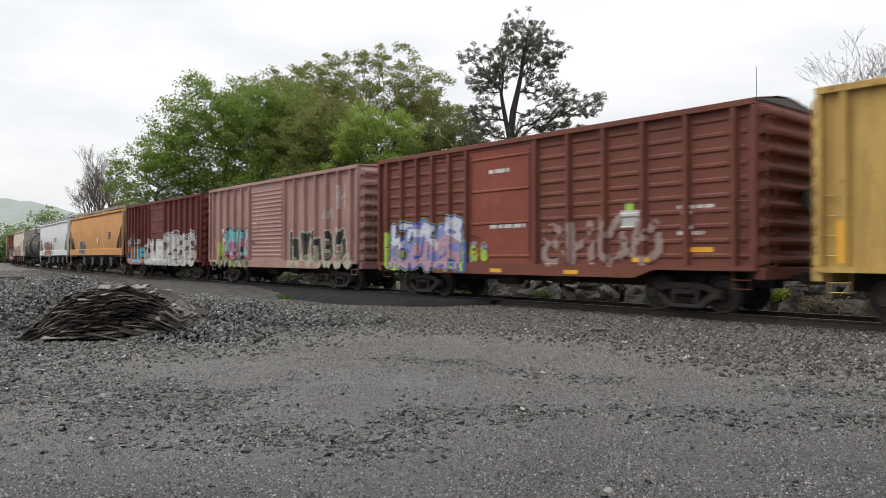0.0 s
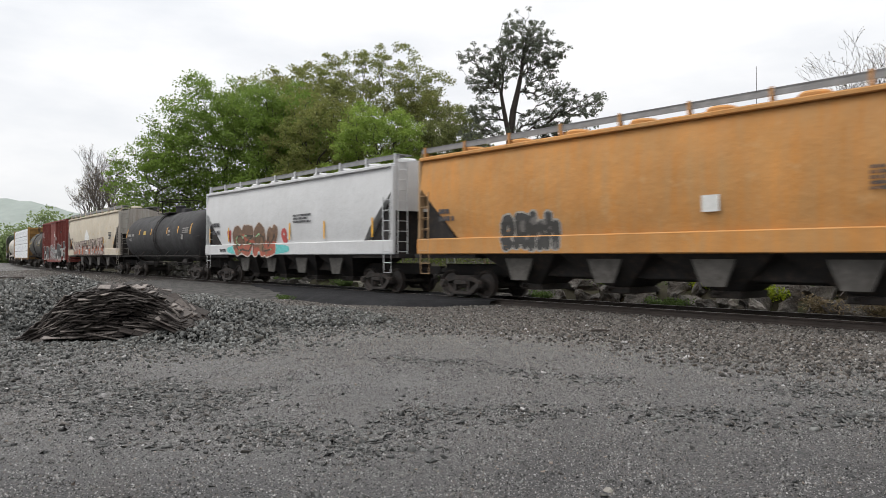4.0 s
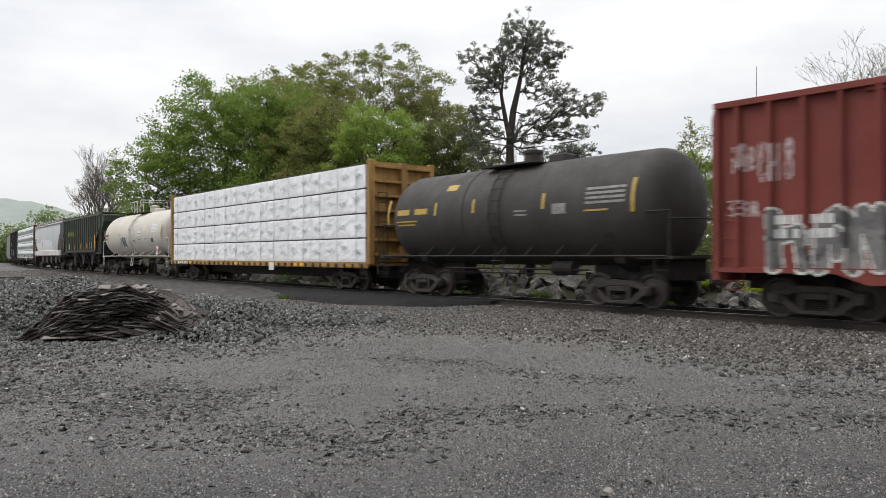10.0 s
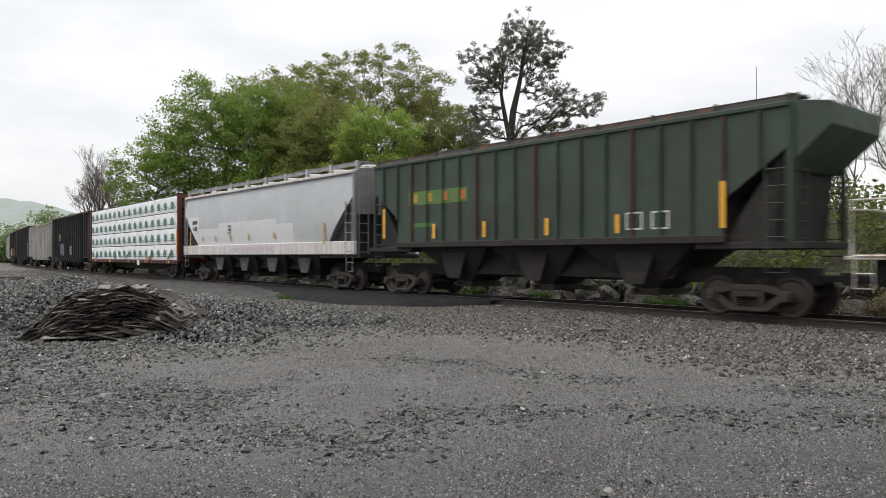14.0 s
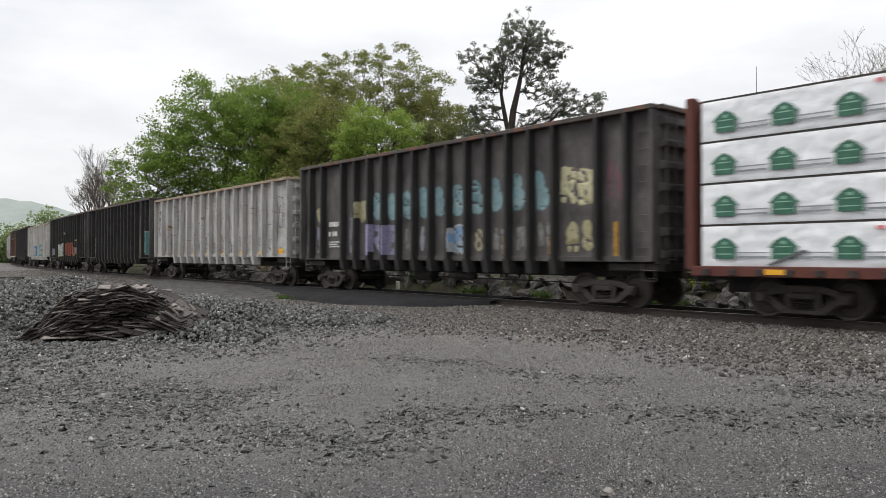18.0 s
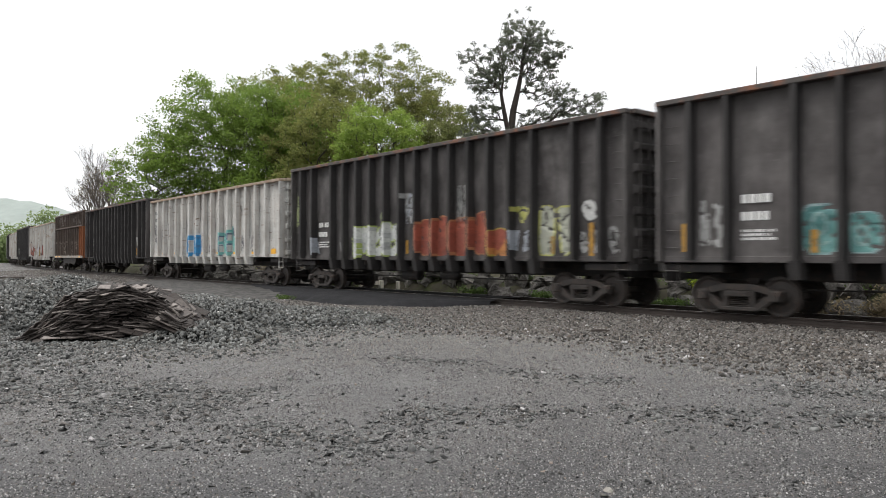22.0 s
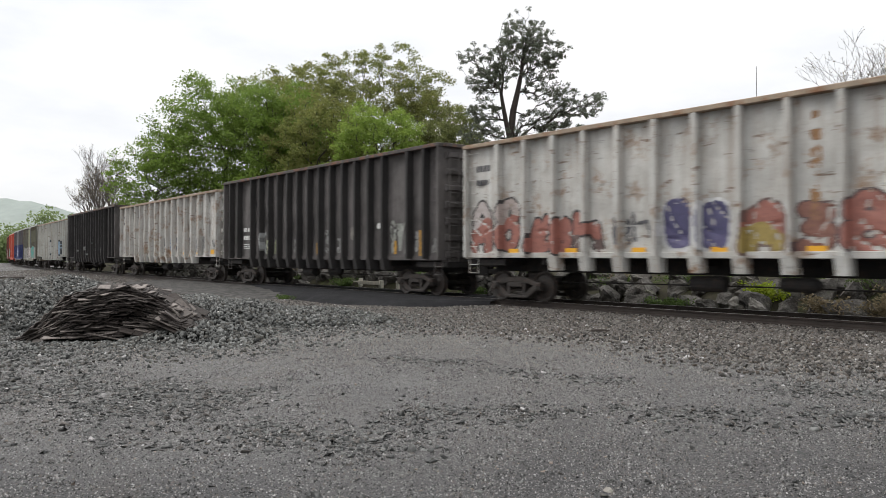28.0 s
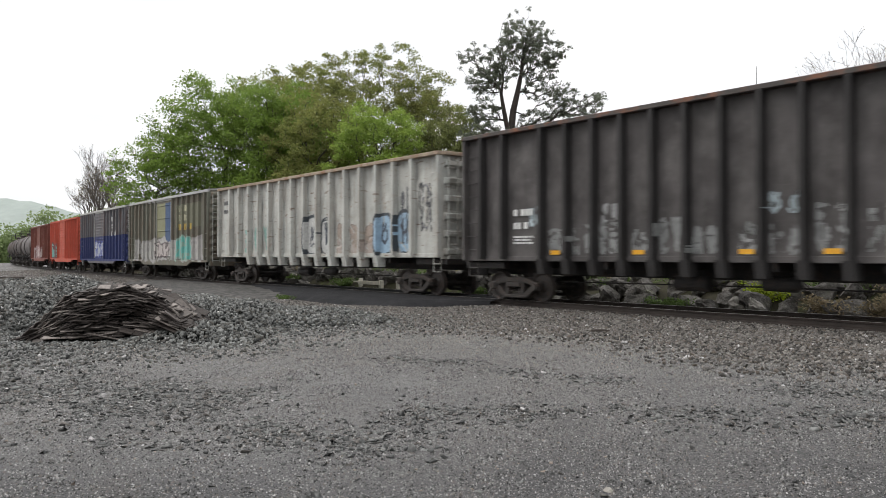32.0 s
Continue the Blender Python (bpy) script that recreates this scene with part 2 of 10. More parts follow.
def stone_material(name, dark, light, brown=(0.13, 0.10, 0.08), bias=1.0):
    """Loose stones: one grey for each stone."""
    t = Tree(name)
    geo = t.node("ShaderNodeNewGeometry")
    r = geo.outputs["Random Per Island"]
    c = t.mix(t.math("POWER", r, bias), dark, light)
    c = t.mix(t.math("GREATER_THAN", t.math("FRACT", t.math("MULTIPLY", r, 17.3)), 0.82), c, brown)
    c = t.mix(t.math("GREATER_THAN", t.math("FRACT", t.math("MULTIPLY", r, 71.9)), 0.991), c, (0.44, 0.43, 0.42))
    c = t.mix(t.span(t.noise(45.0, 4.0), 0.35, 0.7, 0.0, 0.5), c, shade(dark, 0.8))
    t.bump(t.noise(60.0, 3.0), 0.4, 0.01)
    return t.done(c, 0.9, 0.0, 0.25)


def leaf_material(name, dark, light, third=None):
    t = Tree(name)
    geo = t.node("ShaderNodeNewGeometry")
    r = geo.outputs["Random Per Island"]
    c = t.mix(r, dark, light)
    clump = t.noise(0.42, 3.0)
    c = t.mix(t.span(clump, 0.42, 0.62, 0.0, 0.8), c, third or shade(light, 1.25))
    t.put(t.shader.inputs["Base Color"], c)
    t.shader.inputs["Roughness"].default_value = 0.6
    t.shader.inputs["Specular IOR Level"].default_value = 0.25
    glow = t.node("ShaderNodeBsdfTranslucent")
    t.put(glow.inputs[0], c)
    m = t.node("ShaderNodeMixShader")
    m.inputs[0].default_value = 0.5
    t.t.links.new(t.shader.outputs[0], m.inputs[1])
    t.t.links.new(glow.outputs[0], m.inputs[2])
    t.t.links.new(m.outputs[0], t.out.inputs[0])
    return t.mat


def rock_material():
    t = Tree("grey_rock")
    c = t.mix(t.span(t.noise(0.9, 8.0, 0.7), 0.35, 0.65), (0.024, 0.022, 0.020), (0.200, 0.188, 0.172))
    c = t.mix(t.span(t.noise(3.0, 6.0, 0.7), 0.55, 0.7, 0.0, 0.8), c, (0.06, 0.055, 0.05))
    c = t.mix(t.span(t.noise(1.9, 5.0), 0.6, 0.7, 0.0, 0.6), c, (0.09, 0.10, 0.05))
    t.bump(t.math("ADD", t.noise(4.0, 8.0, 0.75), t.cells(3.0)), 0.9, 0.12)
    return t.done(c, 0.9, 0.0, 0.2)


M_GROUND = ground_material()
M_BALLAST = stone_material("ballast_stone", (0.026, 0.024, 0.022), (0.235, 0.220, 0.204), (0.120, 0.102, 0.087))
M_HEAP = stone_material("dark_ballast_stone", (0.022, 0.023, 0.022), (0.240, 0.243, 0.233), (0.10, 0.095, 0.085))
M_CHIP = stone_material("slate_chip", (0.052, 0.053, 0.052), (0.185, 0.187, 0.180), (0.13, 0.12, 0.11))
M_GRIT = stone_material("crushed_grit_stone", (0.020, 0.020, 0.020), (0.360, 0.353, 0.343), (0.14, 0.126, 0.115), 1.9)
M_GREYSTONE = stone_material("grey_gravel_stone", (0.045, 0.045, 0.043), (0.25, 0.246, 0.235), (0.24, 0.20, 0.17))
M_ASPHALT = plain("fresh_asphalt", (0.023, 0.023, 0.0245), 0.95, 0, 0.3, 1.5, 90.0, 0.9)
M_ASPHALT.node_tree.nodes["Principled BSDF"].inputs["Specular IOR Level"].default_value = 0.08
M_ROAD = plain("worn_asphalt", (0.062, 0.060, 0.058), 0.95, 0, 0.5, 2.2, 14.0, 0.9, (0.11, 0.105, 0.098), 0.10)
M_RAIL = plain("rusty_rail_steel", (0.028, 0.020, 0.016), 0.8, 0.0, 0.3, 2.0, 40.0)
M_RAILTOP = plain("worn_rail_head", (0.30, 0.28, 0.27), 0.35, 0.9, 0.1, 4.0)
M_TIE = plain("creosoted_tie", (0.045, 0.036, 0.030), 0.9, 0, 0.3, 3.0, 30.0, 0.5)
M_ROCK = rock_material()
M_STEEL = plain("grimy_truck_steel", (0.026, 0.022, 0.0195), 0.8, 0.0, 0.4, 5.0, 40.0, 0.3, (0.052, 0.035, 0.027))
M_WHEEL = plain("wheel_steel", (0.032, 0.027, 0.024), 0.6, 0.2, 0.3, 6.0, 50.0, 0.2, (0.055, 0.034, 0.025))
# underframe black; also colours the added shade blocks under the hopper ends
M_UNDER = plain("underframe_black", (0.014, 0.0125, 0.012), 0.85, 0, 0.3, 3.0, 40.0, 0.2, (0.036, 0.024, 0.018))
# dirty grey of the bays; on the cream hopper's slope sheets it paints shade
M_BAY = plain("dirty_bay_shaded_slope", (0.095, 0.088, 0.080), 0.8, 0, 0.35, 2.0, 20.0, 0.2, (0.05, 0.045, 0.04))
# dark colour that paints shade into the gaps between ballast stones
M_UNDERSTONE = plain("ballast_gap_shade", (0.044, 0.040, 0.037), 0.95, 0, 0.3, 4.0, 60.0, 0.8, None, 0.08)
M_YELLOW = plain("reflector_yellow", (0.72, 0.36, 0.02), 0.5, 0, 0.12, 6.0)
M_WHITE = plain("stencil_white", (0.62, 0.62, 0.60), 0.6, 0, 0.15, 8.0)
M_DARKBAR = plain("stencil_dark", (0.05, 0.05, 0.055), 0.6, 0, 0.2, 8.0)
M_FADED = plain("faded_stencil", (0.25, 0.245, 0.235), 0.7, 0, 0.35, 9.0, 40.0, 0.1, (0.08, 0.078, 0.075))
M_YBAR = plain("stencil_yellow", (0.40, 0.27, 0.045), 0.6, 0, 0.15, 8.0)
M_DULLYELLOW = plain("dirty_reflector_yellow", (0.42, 0.22, 0.025), 0.6, 0, 0.3, 6.0, 30.0, 0.1, (0.12, 0.08, 0.03))
M_BARK = plain("grey_bark", (0.060, 0.050, 0.042), 0.9, 0, 0.3, 3.0, 25.0, 0.6)
M_PINEBARK = plain("pine_bark", (0.045, 0.034, 0.028), 0.9, 0, 0.3, 3.0, 25.0, 0.6)
M_TWIG = plain("bare_twig", (0.095, 0.082, 0.072), 0.9, 0, 0.2, 3.0, 25.0, 0.3)


def plate_material():
    t = Tree("rusted_tie_plate")
    r = t.math("FRACT", t.math("ADD", t.node("ShaderNodeObjectInfo").outputs["Random"], t.node("ShaderNodeNewGeometry").outputs["Random Per Island"]))
    c = t.mix(t.math("POWER", r, 4.0), (0.014, 0.0105, 0.009), (0.250, 0.220, 0.200))
    c = t.mix(t.span(t.noise(14.0, 6.0, 0.7), 0.45, 0.66, 0.0, 0.7), c, (0.040, 0.030, 0.025))
    t.bump(t.noise(40.0, 3.0), 0.4, 0.01)
    return t.done(c, 0.7, 0.0, 0.3)


M_PLATE = plate_material()
# ---- mesh building ----
class Shape:
    """Gathers corners and faces of one mesh."""

    def __init__(self):
        self.v, self.f = [], []

    def add(self, verts, faces):
        k = len(self.v)
        self.v.extend(verts)
        self.f.extend([tuple(i + k for i in q) for q in faces])
        return self

    def box(self, x0, x1, y0, y1, z0, z1):
        v = [(x, y, z) for z in (z0, z1) for y in (y0, y1) for x in (x0, x1)]
        return self.add(v, [(0, 2, 3, 1), (4, 5, 7, 6), (0, 1, 5, 4), (2, 6, 7, 3), (0, 4, 6, 2), (1, 3, 7, 5)])

    def chamfered(self, x0, x1, y0, y1, z0, z1, c=0.015):
        """A box whose edges are taken off by c."""
        lo, hi, v, index = (x0, y0, z0), (x1, y1, z1), [], {}
        for sx in (0, 1):
            for sy in (0, 1):
                for sz in (0, 1):
                    s = (sx, sy, sz)
                    for a in range(3):
                        p = [(hi[i] - (c if i != a else 0)) if s[i] else (lo[i] + (c if i != a else 0)) for i in range(3)]
                        index[s, a] = len(v)
                        v.append(tuple(p))
        f = []
        for a in range(3):
            b, d = [i for i in range(3) if i != a]
            for s in (0, 1):
                q = []
                for u, w in ((0, 0), (1, 0), (1, 1), (0, 1)):
                    k = [0, 0, 0]
                    k[a], k[b], k[d] = s, u, w
                    q.append(index[tuple(k), a])
                f.append(tuple(q))
            # edges along axis a
            for u in (0, 1):
                for w in (0, 1):
                    k0, k1 = [0, 0, 0], [0, 0, 0]
                    k0[a], k1[a] = 0, 1
                    k0[b] = k1[b] = u
                    k0[d] = k1[d] = w
                    f.append((index[tuple(k0), b], index[tuple(k1), b], index[tuple(k1), d], index[tuple(k0), d]))
        for sx in (0, 1):
            for sy in (0, 1):
                for sz in (0, 1):
                    f.append(tuple(index[(sx, sy, sz), a] for a in range(3)))
        return self.add(v, f)

    def prism(self, outline, axis, a, b):
        """An outline of two coordinates (the other two axes, in order), drawn out along the axis from a to b."""
        n, v = len(outline), []
        for k in (a, b):
            for p, q in outline:
                v.append({"x": (k, p, q), "y": (p, k, q), "z": (p, q, k)}[axis])
        f = [tuple(range(n)), tuple(range(2 * n - 1, n - 1, -1))] + [(i, (i + 1) % n, n + (i + 1) % n, n + i) for i in range(n)]
        return self.add(v, f)

    def tube(self, points, radii, n=6, closed=True):
        pts = [Vector(p) for p in points]
        radii = [radii] * len(pts) if isinstance(radii, (int, float)) else radii
        v = []
        for i, p in enumerate(pts):
            way = (pts[min(i + 1, len(pts) - 1)] - pts[max(i - 1, 0)])
            if way.length < 1e-6:
                way = Vector((0, 0, 1))
            way.normalize()
            side = way.cross(Vector((0, 0, 1)) if abs(way.z) < 0.9 else Vector((1, 0, 0))).normalized()
            up = side.cross(way)
            for k in range(n):
                a = 2 * math.pi * k / n
                v.append(tuple(p + radii[i] * (math.cos(a) * side + math.sin(a) * up)))
        f = [(i * n + k, i * n + (k + 1) % n, (i + 1) * n + (k + 1) % n, (i + 1) * n + k) for i in range(len(pts) - 1) for k in range(n)]
        if closed:
            f += [tuple(range(n - 1, -1, -1)), tuple(range((len(pts) - 1) * n, len(pts) * n))]
        return self.add(v, f)

    def lathe(self, profile, axis, centre, n=24):
        """profile: rows of (along, radius) turned round the axis through centre."""
        v, m = [], len(profile)
        for along, r in profile:
            for k in range(n):
                a = 2 * math.pi * k / n
                c, s = r * math.cos(a), r * math.sin(a)
                p = {"x": (along, c, s), "y": (c, along, s), "z": (c, s, along)}[axis]
                v.append(tuple(p[i] + centre[i] for i in range(3)))
        f = [(i * n + k, i * n + (k + 1) % n, (i + 1) * n + (k + 1) % n, (i + 1) * n + k) for i in range(m - 1) for k in range(n)]
        f += [tuple(range(n)), tuple(range((m - 1) * n, m * n))]
        return self.add(v, f)

    def sheet(self, rows):
        """Rows of points joined into a skin."""
        n = len(rows[0])
        v = [tuple(p) for row in rows for p in row]
        return self.add(v, [(i * n + k, i * n + k + 1, (i + 1) * n + k + 1, (i + 1) * n + k) for i in range(len(rows) - 1) for k in range(n - 1)])

    def mesh(self, name, smooth=False):
        me = bpy.data.meshes.new(name)
        me.from_pydata(self.v, [], self.f)
        if smooth:
            me.polygons.foreach_set("use_smooth", [True] * len(me.polygons))
        me.update()
        bm = bmesh.new()
        bm.from_mesh(me)
        bmesh.ops.recalc_face_normals(bm, faces=bm.faces)
        bm.to_mesh(me)
        bm.free()
        if smooth:
            me.set_sharp_from_angle(angle=radians(35))
        return me


def part(name, shape, material, parent=None, label="", smooth=False):
    """One mesh object under a thing or a part. shape: a Shape, or a mesh that several share."""
    me = shape if isinstance(shape, bpy.types.Mesh) else shape.mesh(name, smooth)
    if not me.materials:
        me.materials.append(material)
    ob = new(name, me)
    ob.parent = parent
    if label:
        ob["label"] = label
    return ob


def thing(name, label, category, group="", kind=""):
    return tagged(new(name), label, category, group, kind)


def fast_mesh(name, verts, faces, material, smooth=False):
    """A mesh from number arrays: verts (n, 3), faces (m, 3 or 4)."""
    me = bpy.data.meshes.new(name)
    verts, faces = np.asarray(verts, np.float32), np.asarray(faces, np.int32)
    m, k = faces.shape
    me.vertices.add(len(verts))
    me.vertices.foreach_set("co", verts.ravel())
    me.loops.add(m * k)
    me.loops.foreach_set("vertex_index", faces.ravel())
    me.polygons.add(m)
    me.polygons.foreach_set("loop_start", np.arange(0, m * k, k, dtype=np.int32))
    if smooth:
        me.polygons.foreach_set("use_smooth", np.ones(m, bool))
    me.update(calc_edges=True)
    me.materials.append(material)
    return me


rng = np.random.default_rng(7)


def stones_mesh(name, xyz, size, material, flat=0.7, seed=3, tilt=0.45):
    """Angular stones, each an uneven eight-cornered lump, at xyz with the given sizes."""
    g = np.random.default_rng(seed)
    n = len(xyz)
    base = np.array([(x, y, z) for z in (-1, 1) for y in (-1, 1) for x in (-1, 1)], float) * 0.5
    quads = np.array([(0, 2, 3, 1), (4, 5, 7, 6), (0, 1, 5, 4), (2, 6, 7, 3), (0, 4, 6, 2), (1, 3, 7, 5)])
    v = base[None] * g.uniform(0.55, 1.0, (n, 1, 3)) * np.array([1.15, 0.9, flat]) + g.normal(0, 0.185, (n, 8, 3))
    # a free turn for each stone
    q = g.normal(size=(n, 4)) * np.array([1.0, tilt, tilt, 1.0])
    q /= np.linalg.norm(q, axis=1, keepdims=True)
    w, x, y, z = q.T
    rot = np.stack([1 - 2 * (y * y + z * z), 2 * (x * y - w * z), 2 * (x * z + w * y), 2 * (x * y + w * z), 1 - 2 * (x * x + z * z), 2 * (y * z - w * x),
                    2 * (x * z - w * y), 2 * (y * z + w * x), 1 - 2 * (x * x + y * y)], 1).reshape(n, 3, 3)
    v = np.einsum("nij,nkj->nki", rot, v) * np.asarray(size)[:, None, None] + np.asarray(xyz)[:, None, :]
    f = (quads[None] + 8 * np.arange(n)[:, None, None]).reshape(-1, 4)
    return fast_mesh(name, v.reshape(-1, 3), f, material)
def grit_mesh(name, xyz, size, material, flat, seed):
    """Small crushed stones, each a crooked four-sided point pressed into the ground."""
    g = np.random.default_rng(seed)
    n = len(xyz)
    a = g.uniform(0, 6.283, n)[:, None] + np.array([0.0, 1.57, 3.14, 4.71]) + g.normal(0, 0.3, (n, 4))
    r = g.uniform(0.32, 0.62, (n, 4))
    v = np.zeros((n, 5, 3))
    v[:, :4, 0], v[:, :4, 1], v[:, :4, 2] = r * np.cos(a), r * np.sin(a), -0.22 + g.normal(0, 0.06, (n, 4))
    v[:, 4] = g.normal(0, 0.18, (n, 3)) * np.array([1, 1, 0.6]) + np.array([0, 0, flat])
    v = v * np.asarray(size)[:, None, None] + np.asarray(xyz)[:, None, :]
    f = (np.array([(0, 1, 4), (1, 2, 4), (2, 3, 4), (3, 0, 4)])[None] + 5 * np.arange(n)[:, None, None]).reshape(-1, 3)
    return fast_mesh(name, v.reshape(-1, 3), f, material)


# ---- ground ----
def lateral(x, y):
    """Metres behind the near faces of the cars (negative on the camera's side)."""
    return y - FACE - BEND / 2 * np.minimum(x - BEND_FROM, 0.0) ** 2 * (np.abs(x) < 300) - 60 * (np.abs(x) >= 300)


def ripple(x, y):
    return 0.012 * np.sin(1.7 * x + 0.6 * y) * np.sin(0.9 * y - 0.4 * x) + 0.008 * np.sin(4.1 * x + 1.0) * np.sin(3.3 * y + 0.4 * x)


def ground_z(x, y):
    lat = lateral(x, y)
    z = np.interp(lat, [-9.0, -4.5, -2.6, -0.2, 0.6, 3.2, 4.2, 5.2, 6.5], [-0.285, -0.30, -0.30, -0.245, -0.215, -0.215, -0.30, -0.38, -0.36])
    return z + ripple(x, y) * np.interp(np.abs(lat - 1.6), [1.5, 3.0], [0.0, 1.0])


def axis_steps(near, far, fine, reach):
    """Grid lines: fine steps from near to far, growing towards the horizon on both sides."""
    mid = list(np.arange(near, far, fine))
    step, a = fine, near
    while a > -reach:
        step *= 1.35
        a -= step
        mid.insert(0, a)
    step, b = fine, far
    while b < reach:
        step *= 1.35
        b += step
        mid.append(b)
    return np.array(mid)


gx, gy = axis_steps(-60, 20, 0.4, 3500), axis_steps(-2, 34, 0.3, 3500)
GX, GY = np.meshgrid(gx, gy)
gv = np.stack([GX, GY, ground_z(GX, GY)], -1).reshape(-1, 3)
ni, nj = len(gy), len(gx)
ii, jj = np.meshgrid(np.arange(ni - 1), np.arange(nj - 1), indexing="ij")
k0 = (ii * nj + jj).ravel()
ground = tagged(new("ground", fast_mesh("ground", gv, np.stack([k0, k0 + 1, k0 + nj + 1, k0 + nj], 1), M_GROUND, True)),
                "grey crushed stone and gravel yard, dry and worn", "ground", kind="structure")


# ---- loose stones on the ground ----
def scatter(name, label, count, region, size, material, sink=0.25, flat=0.7, seed=1, keep=None, tilt=0.45, grit=False):
    g = np.random.default_rng(seed)
    x, y = g.uniform(region[0], region[1], count), g.uniform(region[2], region[3], count)
    if keep is not None:
        ok = keep(x, y, g)
        x, y = x[ok], y[ok]
    s = size[0] + (size[1] - size[0]) * g.beta(1.3, 4.0, len(x))
    z = ground_z(x, y) + s * flat * (0.5 - sink)
    xyz = np.stack([x, y, z], 1)
    me = grit_mesh(name, xyz, s, material, flat, seed) if grit else stones_mesh(name, xyz, s, material, flat, seed, tilt)
    return tagged(new(name, me), label, "gravel", kind="stuff")


def seen(x, y, slack=0.06):
    """Whether a spot lies in the wedge that the place opens to."""
    fwd = -math.cos(HEADING) * x + math.sin(HEADING) * y
    side = math.sin(HEADING) * x + math.cos(HEADING) * y
    return (fwd > 3.5) & (np.abs(side) < fwd * (0.603 + slack) + 0.5)


def on_crossing(x, y):
    """Where the asphalt of the crossing and its lane keeps the ground free of stones."""
    lat = lateral(x, y)
    edge = np.interp(x, [-34.5, -30, -25.5, -21.4, -19.3, -17.7, -16.7], [0.6, -0.8, -2.3, -2.45, -2.0, -1.1, 0.5])
    hump = (x > -34.5) & (x < -16.7) & (lat > edge - 0.05) & (lat < 2.45)
    lane_far = np.interp(x, [-47, -40, -34, -30, -25], [-2.2, -4.2, -4.6, -3.9, -3.0])
    strip = (x > -47) & (x < -25) & (lat > lane_far) & (np.sin(37.0 * x) * np.sin(53.0 * y) < 0.86)
    return hump | strip


def drift(x, y):
    """How thickly chips lie: long drifts left by wheels and rain."""
    total = np.zeros(len(x))
    for ax, ay, bx, by, w in ((-11.5, 1.7, -5.4, 3.8, 0.75), (-10.5, 3.2, -8.4, 4.0, 0.5), (-6.0, 4.9, -2.2, 8.8, 0.42), (-9.6, 7.6, -6.0, 8.2, 0.35), (-4.0, 9.4, -1.0, 11.5, 0.45)):
        u = np.clip(((x - ax) * (bx - ax) + (y - ay) * (by - ay)) / ((bx - ax) ** 2 + (by - ay) ** 2), 0, 1)
        d = np.hypot(x - ax - u * (bx - ax), y - ay - u * (by - ay))
        total += np.exp(-(d / w) ** 2)
    return total


def in_patch(x, y, g):
    a = np.array([noise.fractal((p * 0.8, q * 0.8, 3.0), 0.8, 2.0, 3) for p, q in zip(x, y)])
    return seen(x, y) & (np.clip(drift(x, y), 0, 1) * (0.75 + 0.9 * a) + 0.06 * (a > 0.0) > g.uniform(0.02, 1.0, len(x))) & (lateral(x, y) < -3.6)


scatter("gravel_chips", "flat grey slate chips lying in drifts on the yard", 85000, (-15, 1, 0, 13), (0.022, 0.090), M_CHIP, 0.20, 0.20, 11, in_patch, 0.10)
scatter("fine_gravel", "small grey stones strewn thinly over the yard", 10000, (-20, 2, 0, 15), (0.012, 0.042), M_GREYSTONE, 0.25, 0.45, 12,
        lambda x, y, g: seen(x, y) & (lateral(x, y) < -2.2), 0.2)
scatter("crushed_grit", "fine crushed grey grit covering the yard", 300000, (-16, 4, 0, 14), (0.012, 0.042), M_GRIT, 0.25, 0.36, 17,
        lambda x, y, g: seen(x, y) & (lateral(x, y) < -3.0) & (np.hypot(x, y) < 14.5), 0.2, True)
scatter("yard_gravel", "crushed grey stone covering the yard between the heap and the track", 190000, (-27, -3, 4, 18), (0.020, 0.048), M_GREYSTONE, 0.25, 0.42, 18,
        lambda x, y, g: seen(x, y) & ~on_crossing(x, y) & (lateral(x, y) < -2.0) & (np.hypot(x, y) > 12.5 + g.normal(size=len(x))) & (np.hypot(x, y) < 24), 0.2, True)
scatter("toe_gravel", "grey crushed stone thinning out from the ballast", 190000, (-30, 4, 7, 20), (0.022, 0.062), M_GREYSTONE, 0.3, 0.40, 13,
        lambda x, y, g: seen(x, y) & ~on_crossing(x, y) & (lateral(x, y) < -2.0 + 0.3 * g.normal(size=len(x))) & (g.uniform(0, 1, len(x)) < np.interp(lateral(x, y) + 0.6 * np.sin(0.8 * x), [-6.8, -4.6, -2.6], [0.0, 0.55, 1.0])), 0.3, True)
scatter("ballast_shoulder", "brown-grey crushed stone ballast beside the rail", 165000, (-36, 4, 9.5, 19), (0.040, 0.084), M_BALLAST, 0.2, 0.66, 14,
        lambda x, y, g: seen(x, y) & ~on_crossing(x, y) & (g.uniform(0, 1, len(x)) < np.interp(lateral(x, y) + 0.5 * np.sin(0.9 * x), [-6.2, -4.2, -2.4], [0.0, 0.25, 0.95])) & (lateral(x, y) < 0.75), 0.7)
scatter("ballast_bed", "brown-grey crushed stone ballast between the rails", 24000, (-50, 4, 15, 26), (0.05, 0.10), M_BALLAST, 0.3, 0.6, 15,
        lambda x, y, g: ~on_crossing(x, y) & (lateral(x, y) > 0.75) & (lateral(x, y) < 4.4), 0.3, True)
scatter("ballast_far", "crushed stone ballast beside the far track", 42000, (-95, -34, 6, 28), (0.05, 0.13), M_BALLAST, 0.3, 0.8, 16,
        lambda x, y, g: seen(x, y) & ~on_crossing(x, y) & (lateral(x, y) > -9.0) & ((lateral(x, y) > -3.0) | (g.uniform(0, 1, len(x)) < 0.6)) & (lateral(x, y) < 0.75), 0.3, True)


